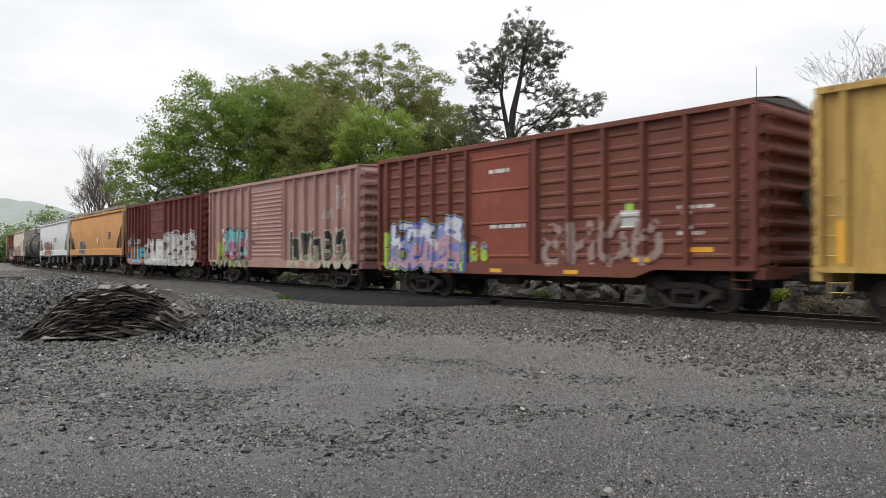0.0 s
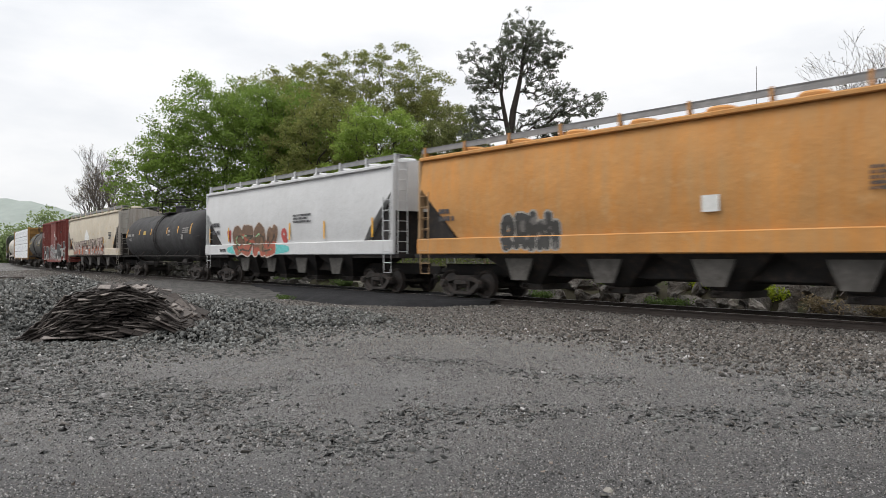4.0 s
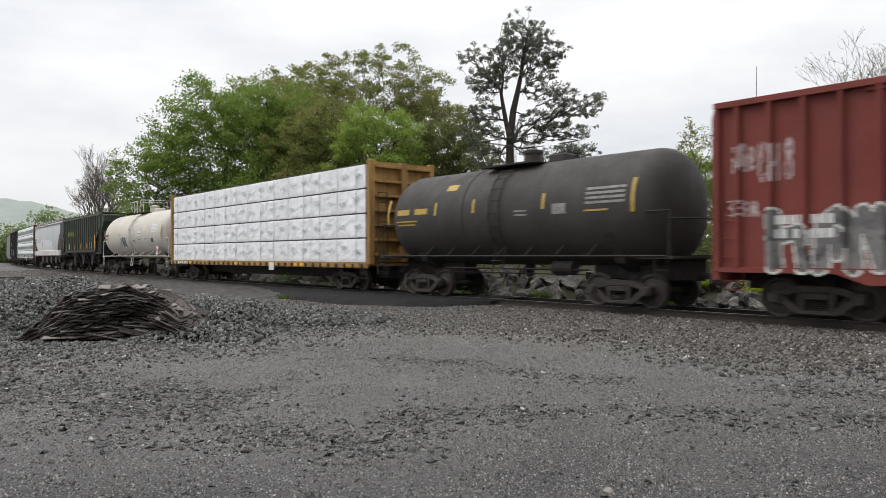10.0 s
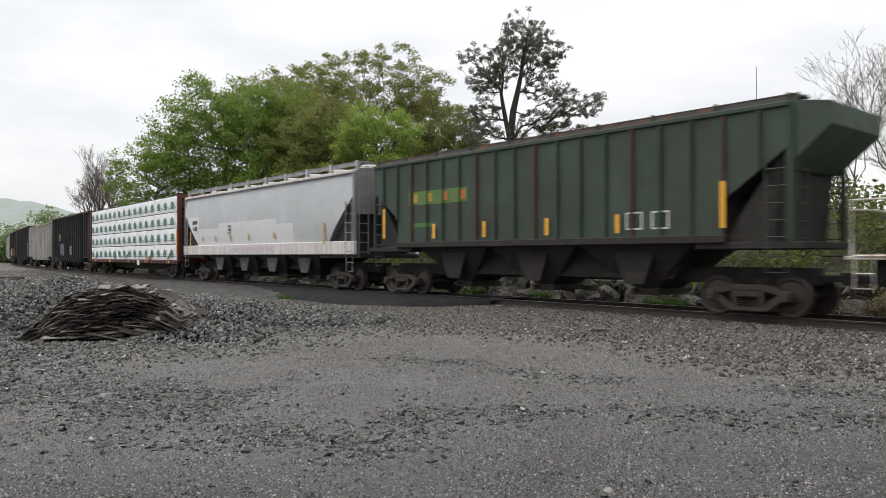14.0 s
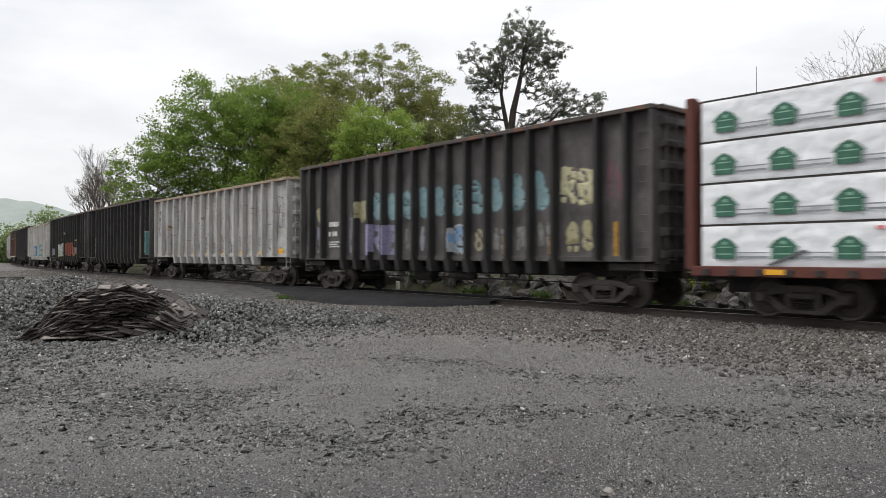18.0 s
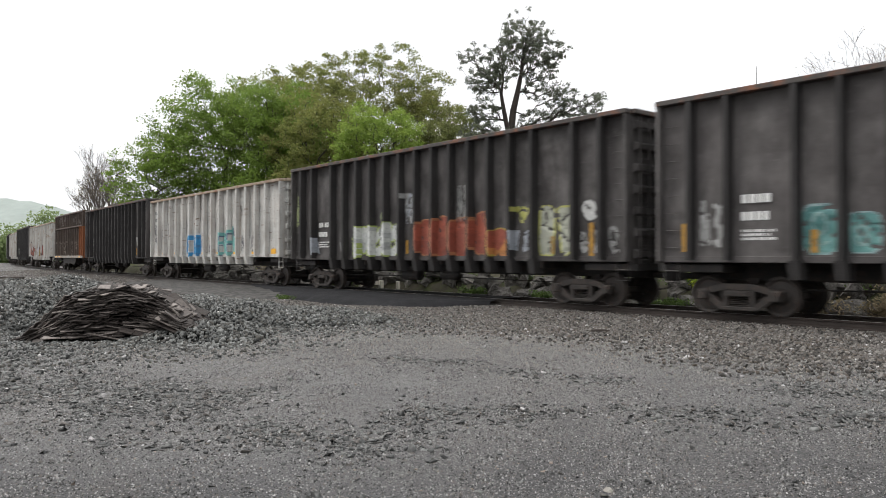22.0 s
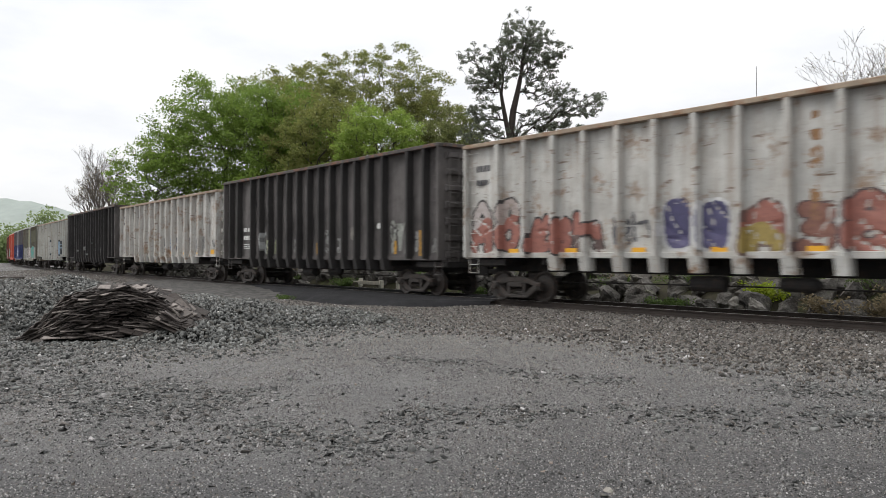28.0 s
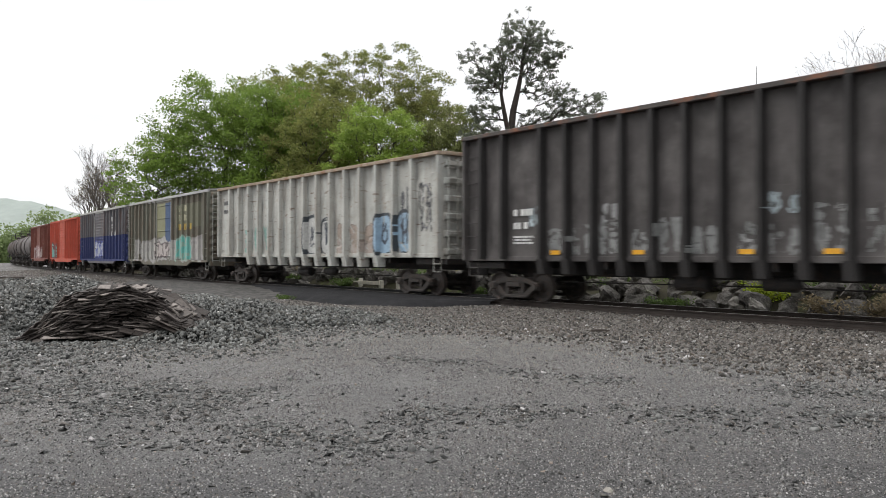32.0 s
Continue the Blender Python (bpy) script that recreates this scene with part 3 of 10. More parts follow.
# strip below the loose ballast, its dark colour acting as shade in the gaps
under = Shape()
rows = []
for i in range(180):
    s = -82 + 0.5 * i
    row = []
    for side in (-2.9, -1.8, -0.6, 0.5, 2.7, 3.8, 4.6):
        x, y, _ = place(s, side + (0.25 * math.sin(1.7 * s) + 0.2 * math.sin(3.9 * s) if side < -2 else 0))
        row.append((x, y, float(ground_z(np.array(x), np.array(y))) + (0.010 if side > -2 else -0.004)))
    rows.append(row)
ballast_base = tagged(new("ballast_base", under.sheet(rows).mesh("ballast_base", True)), "ballast bed under the track, coloured dark as shade between the stones", "ballast", kind="structure")
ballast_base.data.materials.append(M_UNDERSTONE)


# ---- track ----
def along(profile, s0, s1, step, closed=True):
    """A profile of (side, z) drawn along the track."""
    sh, rows, s = Shape(), [], s0
    while s <= s1 + 1e-6:
        row = []
        for side, z in profile:
            x, y, _ = place(s, side)
            row.append((x, y, z))
        rows.append(row + ([row[0]] if closed else []))
        s += step
    return sh.sheet(rows)


GAUGE = 0.7525
for k, side in enumerate((1.6 - GAUGE, 1.6 + GAUGE)):
    p = [(side - 0.075, -0.185), (side - 0.075, -0.17), (side - 0.012, -0.145), (side - 0.010, -0.045), (side - 0.037, -0.035), (side - 0.037, -0.006),
         (side - 0.028, 0.0), (side + 0.028, 0.0), (side + 0.037, -0.006), (side + 0.037, -0.035), (side + 0.010, -0.045), (side + 0.012, -0.145),
         (side + 0.075, -0.17), (side + 0.075, -0.185)]
    rail = tagged(new("rail"), "rusty brown steel rail on wooden ties", "rail", "rails of the track", "structure")
    part("rail_web", along(p, -300, 60, 3.0), M_RAIL, rail)
    part("rail_head", along([(side - 0.026, 0.0005), (side + 0.026, 0.0005), (side + 0.026, 0.003), (side - 0.026, 0.003)], -300, 60, 3.0), M_RAILTOP, rail, "worn shiny running surface")

track_bed = tagged(new("track_bed"), "wooden ties in ballast under the rails", "track", kind="structure")
tie_mesh = Shape().chamfered(-0.11, 0.11, -1.3, 1.3, -0.36, -0.188, 0.012).mesh("tie")
plate_mesh = Shape().chamfered(-0.10, 0.10, -0.19, 0.19, -0.19, -0.172, 0.004).mesh("tie_plate_fixed")
for k in range(190):
    s = 8 - 0.53 * k
    x, y, a = place(s, 1.6)
    tie = part("tie", tie_mesh, M_TIE, track_bed)
    tie.matrix_basis = pose(x, y, rng.uniform(-0.006, 0.004), rz=math.degrees(a) + rng.normal(0, 0.4))

# crossing: a hump of fresh asphalt at the rail and the worn lane that runs to it
apron = Shape()
rows = []
for i in range(37):
    s = -34.5 + i * 0.5
    edge = np.interp(s, [-34.5, -30, -25.5, -21.4, -19.3, -17.7, -16.7], [0.6, -0.8, -2.3, -2.45, -2.0, -1.1, 0.5])
    edge += 0.10 * math.sin(3.1 * s) + 0.06 * math.sin(7.3 * s)
    row = []
    for j in range(9):
        u = j / 8
        side = 0.78 + (edge - 0.78) * u
        x, y, _ = place(s, side)
        zt = -0.012 - 0.055 * u + 0.012 * math.sin(2.1 * s + 3 * u)
        if u > 0.9:
            zt = -0.33
        elif u > 0.8:
            zt = -0.16 + 0.02 * math.sin(5 * s)
        row.append((x, y, zt))
    rows.append(row)
apron.sheet(rows)
crossing = tagged(new("asphalt_crossing", apron.mesh("asphalt_crossing", True)), "hump of fresh black asphalt laid against the rail", "road", kind="structure")
crossing.data.materials.append(M_ASPHALT)
inner = Shape()
rows = []
for i in range(36):
    s = -34.3 + i * 0.5
    rows.append([(*place(s, side)[:2], -0.012) for side in (0.96, 1.3, 1.9, 2.24)])
inner.sheet(rows)
between = tagged(new("crossing_infill", inner.mesh("crossing_infill")), "asphalt infill between the rails", "road", kind="structure")
between.data.materials.append(M_ASPHALT)
beyond = Shape()
rows = []
for i in range(36):
    s = -34.3 + i * 0.5
    rows.append([(*place(s, side)[:2], z) for side, z in ((2.44, -0.012), (3.3, -0.06), (4.3, -0.20), (5.5, -0.36))])
beyond.sheet(rows)
far_apron = tagged(new("crossing_far_side", beyond.mesh("crossing_far_side", True)), "fresh black asphalt sloping away behind the rails", "road", kind="structure")
far_apron.data.materials.append(M_ASPHALT)
lane = Shape()
rows = []
for i in range(45):
    s = -47 + i * 0.5
    lo, hi = (-4.0 if s > -40 else -3.4), 0.70
    far = np.interp(s, [-47, -40, -34, -30, -25], [-2.2, -4.2, -4.6, -3.9, -3.0]) + 0.12 * math.sin(2.3 * s)
    row = []
    for j in range(7):
        side = hi + (far - hi) * j / 6
        x, y, _ = place(s, side)
        row.append((x, y, -0.10 - 0.13 * (j / 6) - (0.10 if j == 6 else 0)))
    rows.append(row)
lane.sheet(rows)
access_road = tagged(new("access_road", lane.mesh("access_road", True)), "worn grey asphalt lane leading to the crossing", "road", kind="structure")
access_road.data.materials.append(M_ROAD)


# ---- rock bank, boulders and brush behind the track ----
def boulder(name, at, size, seed, label, group=""):
    """An angular rock: a ball cut by random planes, its faces broken up."""
    bm = bmesh.new()
    bmesh.ops.create_icosphere(bm, subdivisions=3, radius=1.0)
    g = random.Random(seed)
    cuts = [(Vector((g.gauss(0, 1), g.gauss(0, 1), g.gauss(0, 1))).normalized(), g.uniform(0.34, 0.72)) for _ in range(18)]
    off = Vector((seed * 0.37, 0, 0))
    for v in bm.verts:
        for way, d in cuts:
            e = v.co.dot(way) - d
            if e > 0:
                v.co -= way * e
        n = v.co.normalized()
        v.co += n * (0.10 * noise.noise(v.co * 2.6 + off) + 0.13 * noise.noise(v.co * 7.1 + off))
        v.co.x, v.co.y, v.co.z = v.co.x * size[0], v.co.y * size[1], v.co.z * size[2]
    me = bpy.data.meshes.new(name)
    bm.to_mesh(me)
    bm.free()
    me.materials.append(M_ROCK if name == "rock" else M_PALEROCK)
    ob = tagged(new(name, me), label, "rock", group)
    ob.matrix_basis = pose(at[0], at[1], at[2] + size[2] * 0.45, g.uniform(-15, 15), g.uniform(-15, 15), g.uniform(0, 360))
    return ob


M_PALEROCK = plain("pale_boulder", (0.25, 0.235, 0.21), 0.9, 0, 0.35, 3.0, 14.0, 0.8, (0.10, 0.095, 0.08))
g = random.Random(21)
for row, (side0, lift, hs) in enumerate(((5.3, -0.42, 1.0), (6.0, 0.0, 1.0), (6.6, 0.3, 0.8))):
    s = -66.0 + 0.5 * row
    while s < 12:
        if row == 0 and -37.5 < s < -22.5:
            s = -22.5
        h = g.uniform(0.44, 0.70) * hs
        w = g.uniform(0.5, 1.15)
        x, y, _ = place(s, side0 + g.uniform(-0.2, 0.4))
        boulder("rock", (x, y, lift), (w, g.uniform(0.35, 0.6), h), g.randint(0, 9999), "grey weathered rock in the low bank behind the track", "rocks of the bank")
        s += w * (1.0 if row < 2 else 1.5)
for s, side, sz in ((-10.3, 4.75, (0.72, 0.45, 0.62)), (-5.6, 5.2, (0.75, 0.5, 0.6)), (-4.2, 5.3, (0.6, 0.5, 0.5)), (-14.6, 5.2, (0.5, 0.3, 0.3)), (-2.0, 5.2, (0.7, 0.5, 0.6))):
    x, y, _ = place(s, side)
    boulder("boulder", (x, y, -0.42), sz, int(100 - s * 10), "pale grey angular boulder beside the track", "boulders beside the track")
bank = Shape()
rows = []
for i in range(90):
    s = -110 + i * 1.5
    row = []
    for side, z in ((5.4, -0.42), (5.9, 0.05), (6.8, 0.42), (9, 0.75), (14, 1.1), (24, 1.4), (40, 1.5)):
        x, y, _ = place(s, side)
        row.append((x, y, z + 0.10 * noise.noise((s * 0.5, side, 1.0)) - (0.06 if z < 0 else 0)))
    rows.append(row)
bank.sheet(rows)
bank_mat = plain("leafy_earth", (0.048, 0.044, 0.032), 0.95, 0, 0.4, 0.8, 14.0, 0.7, (0.050, 0.058, 0.024), 0.06)
earth_bank = tagged(new("earth_bank", bank.mesh("earth_bank", True)), "earth bank with dead leaves and weeds behind the track", "bank", kind="structure")
earth_bank.data.materials.append(bank_mat)


def leaf_cloud(centres, radius, per, size, g, flat=0.85):
    """Small leaf faces, per of them round each centre. Gives corners and faces."""
    n = len(centres)
    c = np.repeat(np.asarray(centres), per, 0)
    off = g.normal(0, 1, (n * per, 3))
    off *= (g.uniform(0, 1, (n * per, 1)) ** 0.45 / np.linalg.norm(off, axis=1, keepdims=True)) * np.repeat(np.asarray(radius), per)[:, None]
    off[:, 2] *= flat
    c = c + off
    m = len(c)
    a, b = g.normal(0, 1, (m, 3)), g.normal(0, 1, (m, 3))
    a[:, 2] *= 0.6
    a /= np.linalg.norm(a, axis=1, keepdims=True)
    b -= a * (a * b).sum(1, keepdims=True)
    b /= np.linalg.norm(b, axis=1, keepdims=True)
    s = g.uniform(size[0], size[1], (m, 1))
    # each leaf a pointed, slightly folded kite
    nrm = np.cross(a, b)
    v = np.stack([c - a * s, c + b * s * 0.55 + nrm * s * 0.15, c + a * s, c - b * s * 0.55 + nrm * s * 0.15], 1).reshape(-1, 3)
    f = np.arange(4 * m).reshape(m, 4)
    return v, f


def shrub(name, at, size, leaves, material, seed, label, leaf=(0.03, 0.06)):
    g = np.random.default_rng(seed)
    ob = thing(name, label, "bush", "brush behind the track")
    ob.matrix_basis = pose(*at)
    sh, tips = Shape(), []
    for k in range(int(14 * size[0]) + 8):
        a, r = g.uniform(0, 6.28), g.uniform(0.1, 1.0)
        tip = (size[0] * r * math.cos(a), size[1] * r * math.sin(a), size[2] * g.uniform(0.5, 1.0))
        mid = (tip[0] * 0.4, tip[1] * 0.4, tip[2] * 0.55)
        sh.tube([(tip[0] * 0.15, tip[1] * 0.15, -0.1), mid, tip], [0.012, 0.008, 0.003], 4)
        tips += [tip, mid, tuple((np.array(tip) + mid) / 2)]
    part("stems", sh, M_TWIG, ob)
    if leaves:
        v, f = leaf_cloud(tips, np.full(len(tips), 0.22 * size[2] + 0.1), leaves, leaf, g)
        part("leaves", fast_mesh("leaves", v, f, material), material, ob)
    return ob


M_LIME = leaf_material("lime_leaves", (0.14, 0.20, 0.02), (0.30, 0.36, 0.03))
M_WEED = leaf_material("weed_leaves", (0.05, 0.08, 0.025), (0.10, 0.15, 0.04))
M_DRY = leaf_material("dry_grass", (0.16, 0.13, 0.08), (0.26, 0.21, 0.13))
x, y, _ = place(-10.2, 6.1)
shrub("lime_bush", (x, y, -0.1), (0.8, 0.45, 0.62), 55, M_LIME, 5, "bright lime-green young bush behind the rocks")
x, y, _ = place(-12.5, 6.4)
shrub("lime_bush", (x, y, 0.25), (0.7, 0.4, 0.35), 20, M_LIME, 6, "bright lime-green young bush behind the rocks")
for s, side, sz, m, sd, lb in ((-12.8, 5.0, (0.9, 0.3, 0.35), M_WEED, 7, "low green weeds among the rocks"), (-7.7, 5.1, (1.1, 0.4, 0.6), M_DRY, 8, "dry grass and thin weeds beside the track"),
                               (-6.4, 5.1, (0.8, 0.4, 0.7), M_DRY, 9, "dry grass and thin weeds beside the track"), (-3.6, 5.0, (0.9, 0.4, 0.6), M_DRY, 10, "dry grass and thin weeds beside the track"),
                               (-18.5, 5.1, (0.8, 0.3, 0.35), M_WEED, 12, "low green weeds among the rocks"), (-22.5, 5.3, (0.9, 0.3, 0.4), M_WEED, 13, "low green weeds among the rocks"),
                               (-33.5, 5.6, (1.3, 0.5, 0.5), M_WEED, 14, "low green weeds among the rocks"), (-40.0, 5.6, (1.5, 0.5, 0.6), M_WEED, 15, "low green weeds among the rocks"),
                               (-27.5, 6.2, (1.4, 0.5, 0.6), M_WEED, 16, "low green weeds among the rocks"), (-16.0, 6.6, (1.6, 0.6, 0.5), M_WEED, 17, "low green weeds among the rocks"),
                               (-5.0, 6.6, (1.6, 0.6, 0.6), M_WEED, 18, "green undergrowth on the bank"), (-1.5, 6.2, (1.6, 0.6, 0.6), M_WEED, 19, "green undergrowth on the bank")):
    x, y, _ = place(s, side)
    shrub("weeds", (x, y, -0.36 if side < 5.8 else 0.05), sz, 26, m, sd, lb)
gb = random.Random(8)
for k in range(26):
    s = -48 + 54 * (k + gb.random()) / 26
    x, y, _ = place(s, 6.3 + 0.9 * gb.random())
    shrub("brush", (x, y, 0.1 + 0.2 * gb.random()), (gb.uniform(0.8, 1.5), 0.5, gb.uniform(0.5, 0.9)), gb.choice((2, 4, 8)), gb.choice((M_DRY, M_WEED, M_DRY, M_WEED)), 200 + k, "tangled thin brush with a few leaves on the bank")
x, y = -24.9, 14.55
shrub("grass_tuft", (x, y, -0.27), (0.6, 0.2, 0.13), 12, M_WEED, 20, "small green tuft at the edge of the asphalt", (0.02, 0.05))


# ---- undergrowth of the wood edge ----
M_UNDERWOOD = leaf_material("undergrowth_leaves", (0.060, 0.080, 0.022), (0.140, 0.165, 0.045), (0.10, 0.115, 0.04))
gn = np.random.default_rng(44)
cs = []
for k in range(1500):
    s = gn.uniform(-120, 22)
    side = gn.uniform(9.5, 17)
    top = np.interp(s, [-120, -30, -14, -6, 22], [2.6, 2.6, 1.9, 1.5, 1.5]) * (0.7 + 0.5 * abs(math.sin(s * 0.9) * math.sin(s * 0.31 + 1)))
    x, y, _ = place(s, side)
    cs.append((x, y, 0.5 + top * gn.uniform(0, 1) ** 0.7))
# the wooded slope that rises beside the bare trees
def slope_z(s, side):
    return np.interp(s, [-24, -15, 30], [0.0, 1.0, 1.0]) * np.interp(side, [8.0, 10.0, 14.0, 19.0, 26.0], [0.1, 1.0, 2.7, 3.6, 3.9]) - 0.2 + 0.25 * math.sin(s * 0.8) * math.sin(side * 0.7)


hillside = Shape()
hillside.sheet([[(*place(s, side)[:2], float(slope_z(s, side))) for side in (8.0, 9.0, 10.0, 11.5, 13.0, 15.0, 17.0, 19.0, 22.0, 26.0)] for s in np.arange(-24, 31, 1.0)])
wooded_slope = tagged(new("wooded_slope", hillside.mesh("wooded_slope", True)), "brown leaf-littered slope behind the track", "slope", kind="structure")
wooded_slope.data.materials.append(bank_mat)
for k in range(700):
    s, side = gn.uniform(-19, 22), gn.uniform(8.5, 19)
    x, y, _ = place(s, side)
    cs.append((x, y, float(slope_z(s, side)) + 0.1 + 1.3 * gn.uniform(0, 1) ** 1.5))
v, f = leaf_cloud(cs, np.full(len(cs), 0.9), 30, (0.07, 0.16), gn)
undergrowth = tagged(new("undergrowth", fast_mesh("undergrowth", v, f, M_UNDERWOOD)), "dense dim undergrowth along the edge of the wood", "undergrowth", kind="stuff")
stems = Shape()
gs = random.Random(45)
for k in range(160):
    x, y, _ = place(gs.uniform(-90, 15), gs.uniform(8.5, 16))
    stems.tube([(x, y, 0.3), (x + gs.gauss(0, 0.15), y, 1.3), (x + gs.gauss(0, 0.3), y, gs.uniform(1.8, 2.8))], [0.04, 0.03, 0.01], 5)
tagged(new("undergrowth_stems", stems.mesh("undergrowth_stems")), "thin bare stems in the undergrowth", "undergrowth", kind="stuff").data.materials.append(M_TWIG)


# ---- low white barrier beyond the crossing ----
barrier_white = plain("weathered_white_paint", (0.50, 0.47, 0.40), 0.8, 0, 0.2, 5.0, 30.0, 0.3)
barrier = thing("road_barrier", "weathered cream-white post and board barrier beyond the crossing", "barrier")
barrier.matrix_basis = pose(-31.6, 23.0, -0.28, rz=-8)
part("post", Shape().chamfered(-0.10, 0.10, -0.08, 0.08, -0.1, 0.52, 0.01), barrier_white, barrier)
part("post", Shape().chamfered(2.05, 2.29, -0.08, 0.08, -0.1, 0.46, 0.01), barrier_white, barrier)
part("post", Shape().chamfered(3.75, 3.9, -0.08, 0.08, -0.1, 0.46, 0.01), barrier_white, barrier)
part("board", Shape().chamfered(-0.1, 2.2, -0.13, -0.082, 0.22, 0.40, 0.008), barrier_white, barrier)
part("board", Shape().chamfered(-2.4, -0.14, -0.05, 0.0, 0.30, 0.36, 0.008), barrier_white, barrier, "thin pale rail")
rod = thing("fallen_pole", "thin pale pole lying aslant beside the crossing", "pole")
rod.matrix_basis = pose(-39.2, 23.6, -0.30, rz=-6)
part("shaft", Shape().tube([(-2.0, 0, 0.55), (2.6, 0, 0.04)], 0.035, 8), barrier_white, rod)
part("shaft", Shape().tube([(-1.6, 0.3, 0.55), (3.4, 0.3, 0.50)], 0.03, 8), barrier_white, rod)
for px, py in ((-2.0, 0), (3.4, 0.3), (-1.6, 0.3)):
    part("stake", Shape().tube([(px, py, -0.1), (px, py, 0.58)], 0.03, 6), barrier_white, rod)

# ---- heap of ballast stones and the pile of old tie plates ----
def heap_z(x, y):
    """Height of the stone heap over the yard at (x, y)."""
    h = np.zeros_like(x)
    for cx, cy, a, b, turn, top in ((-20.4, 5.2, 3.6, 2.6, 52, 1.10), (-22.0, 2.6, 3.6, 2.6, 56, 0.98), (-18.6, 8.0, 3.6, 2.2, 48, 0.66), (-17.0, 9.8, 3.2, 2.0, 42, 0.36)):
        c, s_ = math.cos(radians(turn)), math.sin(radians(turn))
        u, w = ((x - cx) * c + (y - cy) * s_) / a, (-(x - cx) * s_ + (y - cy) * c) / b
        h = np.maximum(h, top * np.clip(1 - u * u - w * w, 0, None) ** 0.9)
    return h * (1 + 0.10 * np.sin(2.2 * x + 1.1 * y) * np.sin(1.9 * y))


heap = thing("stone_heap", "low heap of dark grey crushed ballast stone", "gravel heap")
hx, hy = np.meshgrid(np.linspace(-27, -13, 70), np.linspace(-1.5, 13.5, 76))
hz = heap_z(hx, hy)
hv = np.stack([hx, hy, ground_z(hx, hy) + hz - 0.07], -1).reshape(-1, 3)
ii, jj = np.meshgrid(np.arange(75), np.arange(69), indexing="ij")
k0 = (ii * 70 + jj).ravel()
part("core", fast_mesh("core", hv, np.stack([k0, k0 + 1, k0 + 71, k0 + 70], 1), M_HEAP, True), M_HEAP, heap)
g = np.random.default_rng(31)
sx, sy = g.uniform(-27, -13, 90000), g.uniform(-1.5, 13.5, 90000)
hh = heap_z(sx, sy)
ok = (hh > 0.02 + 0.16 * g.random(len(sx)) ** 2) & seen(sx, sy, 0.1)
sx, sy, hh = sx[ok], sy[ok], hh[ok]
ss = 0.04 + 0.055 * g.beta(1.5, 2.5, len(sx))
part("rubble", stones_mesh("stones", np.stack([sx, sy, ground_z(sx, sy) + hh + ss * 0.1 - 0.02], 1), ss, M_HEAP, 0.8, 32), M_HEAP, heap)["kind"] = "stuff"

def skirt(x, y, g):
    d = np.min([np.hypot(x + 15.6, y - 4.9) - 1.9, np.hypot(x + 17.4, y - 9.4) - 2.4, np.hypot(x + 19.6, y - 2.6) - 2.6], 0)
    return seen(x, y) & (g.uniform(0, 1, len(x)) < np.interp(d, [-0.6, 0.8, 3.6], [0.9, 0.5, 0.0]))


scatter("heap_spill", "dark stones spilled round the foot of the heap", 26000, (-24, -11, 1, 14), (0.035, 0.085), M_HEAP, 0.25, 0.8, 33, skirt)
PILE = (-15.85, 5.25)
pile = thing("tie_plate_pile", "heap of rusty brown flat steel tie plates stacked loosely", "scrap pile")
pile.matrix_basis = pose(PILE[0], PILE[1], -0.29, rz=math.degrees(math.atan2(math.cos(HEADING), math.sin(HEADING))))


def arch(u):
    """Height of the stack's back over its length."""
    return float(np.interp(u, [-1.55, -1.3, -1.0, -0.75, -0.25, 0.28, 0.72, 1.2, 1.5, 1.75], [0.02, 0.28, 0.58, 0.84, 1.0, 1.03, 0.97, 0.76, 0.58, 0.34]))


def foot(u):
    """Height at which the stack's foot comes out of the stones."""
    return float(np.interp(u, [0.5, 1.0, 1.7], [0.0, 0.14, 0.30]))


bed = Shape()
bed.sheet([[(u, w, max(-0.1, arch(u) * 0.90 - 0.10 - 0.25 * max(0.0, w))) for u in np.linspace(-1.45, 1.65, 30)] for w in np.linspace(-0.30, 1.2, 12)])
bed.sheet([[(u, -0.30, max(-0.1, arch(u) * 0.90 - 0.10) * k) for u in np.linspace(-1.45, 1.65, 30)] for k in (0.0, 1.0)])
part("core", bed, M_UNDER, pile)
plates = []
for k in range(4):
    sh = Shape().chamfered(-0.20 - 0.06 * k, 0.20 + 0.06 * k, -0.11, 0.11, -0.010, 0.010, 0.004)
    for q in (-1, 1):
        sh.box(q * 0.055 - 0.008, q * 0.055 + 0.008, -0.108, 0.108, 0.008, 0.018)
    m = sh.mesh("tie_plate")
    m.materials.append(M_PLATE)
    plates.append(m)
g = random.Random(17)
loose = Shape()
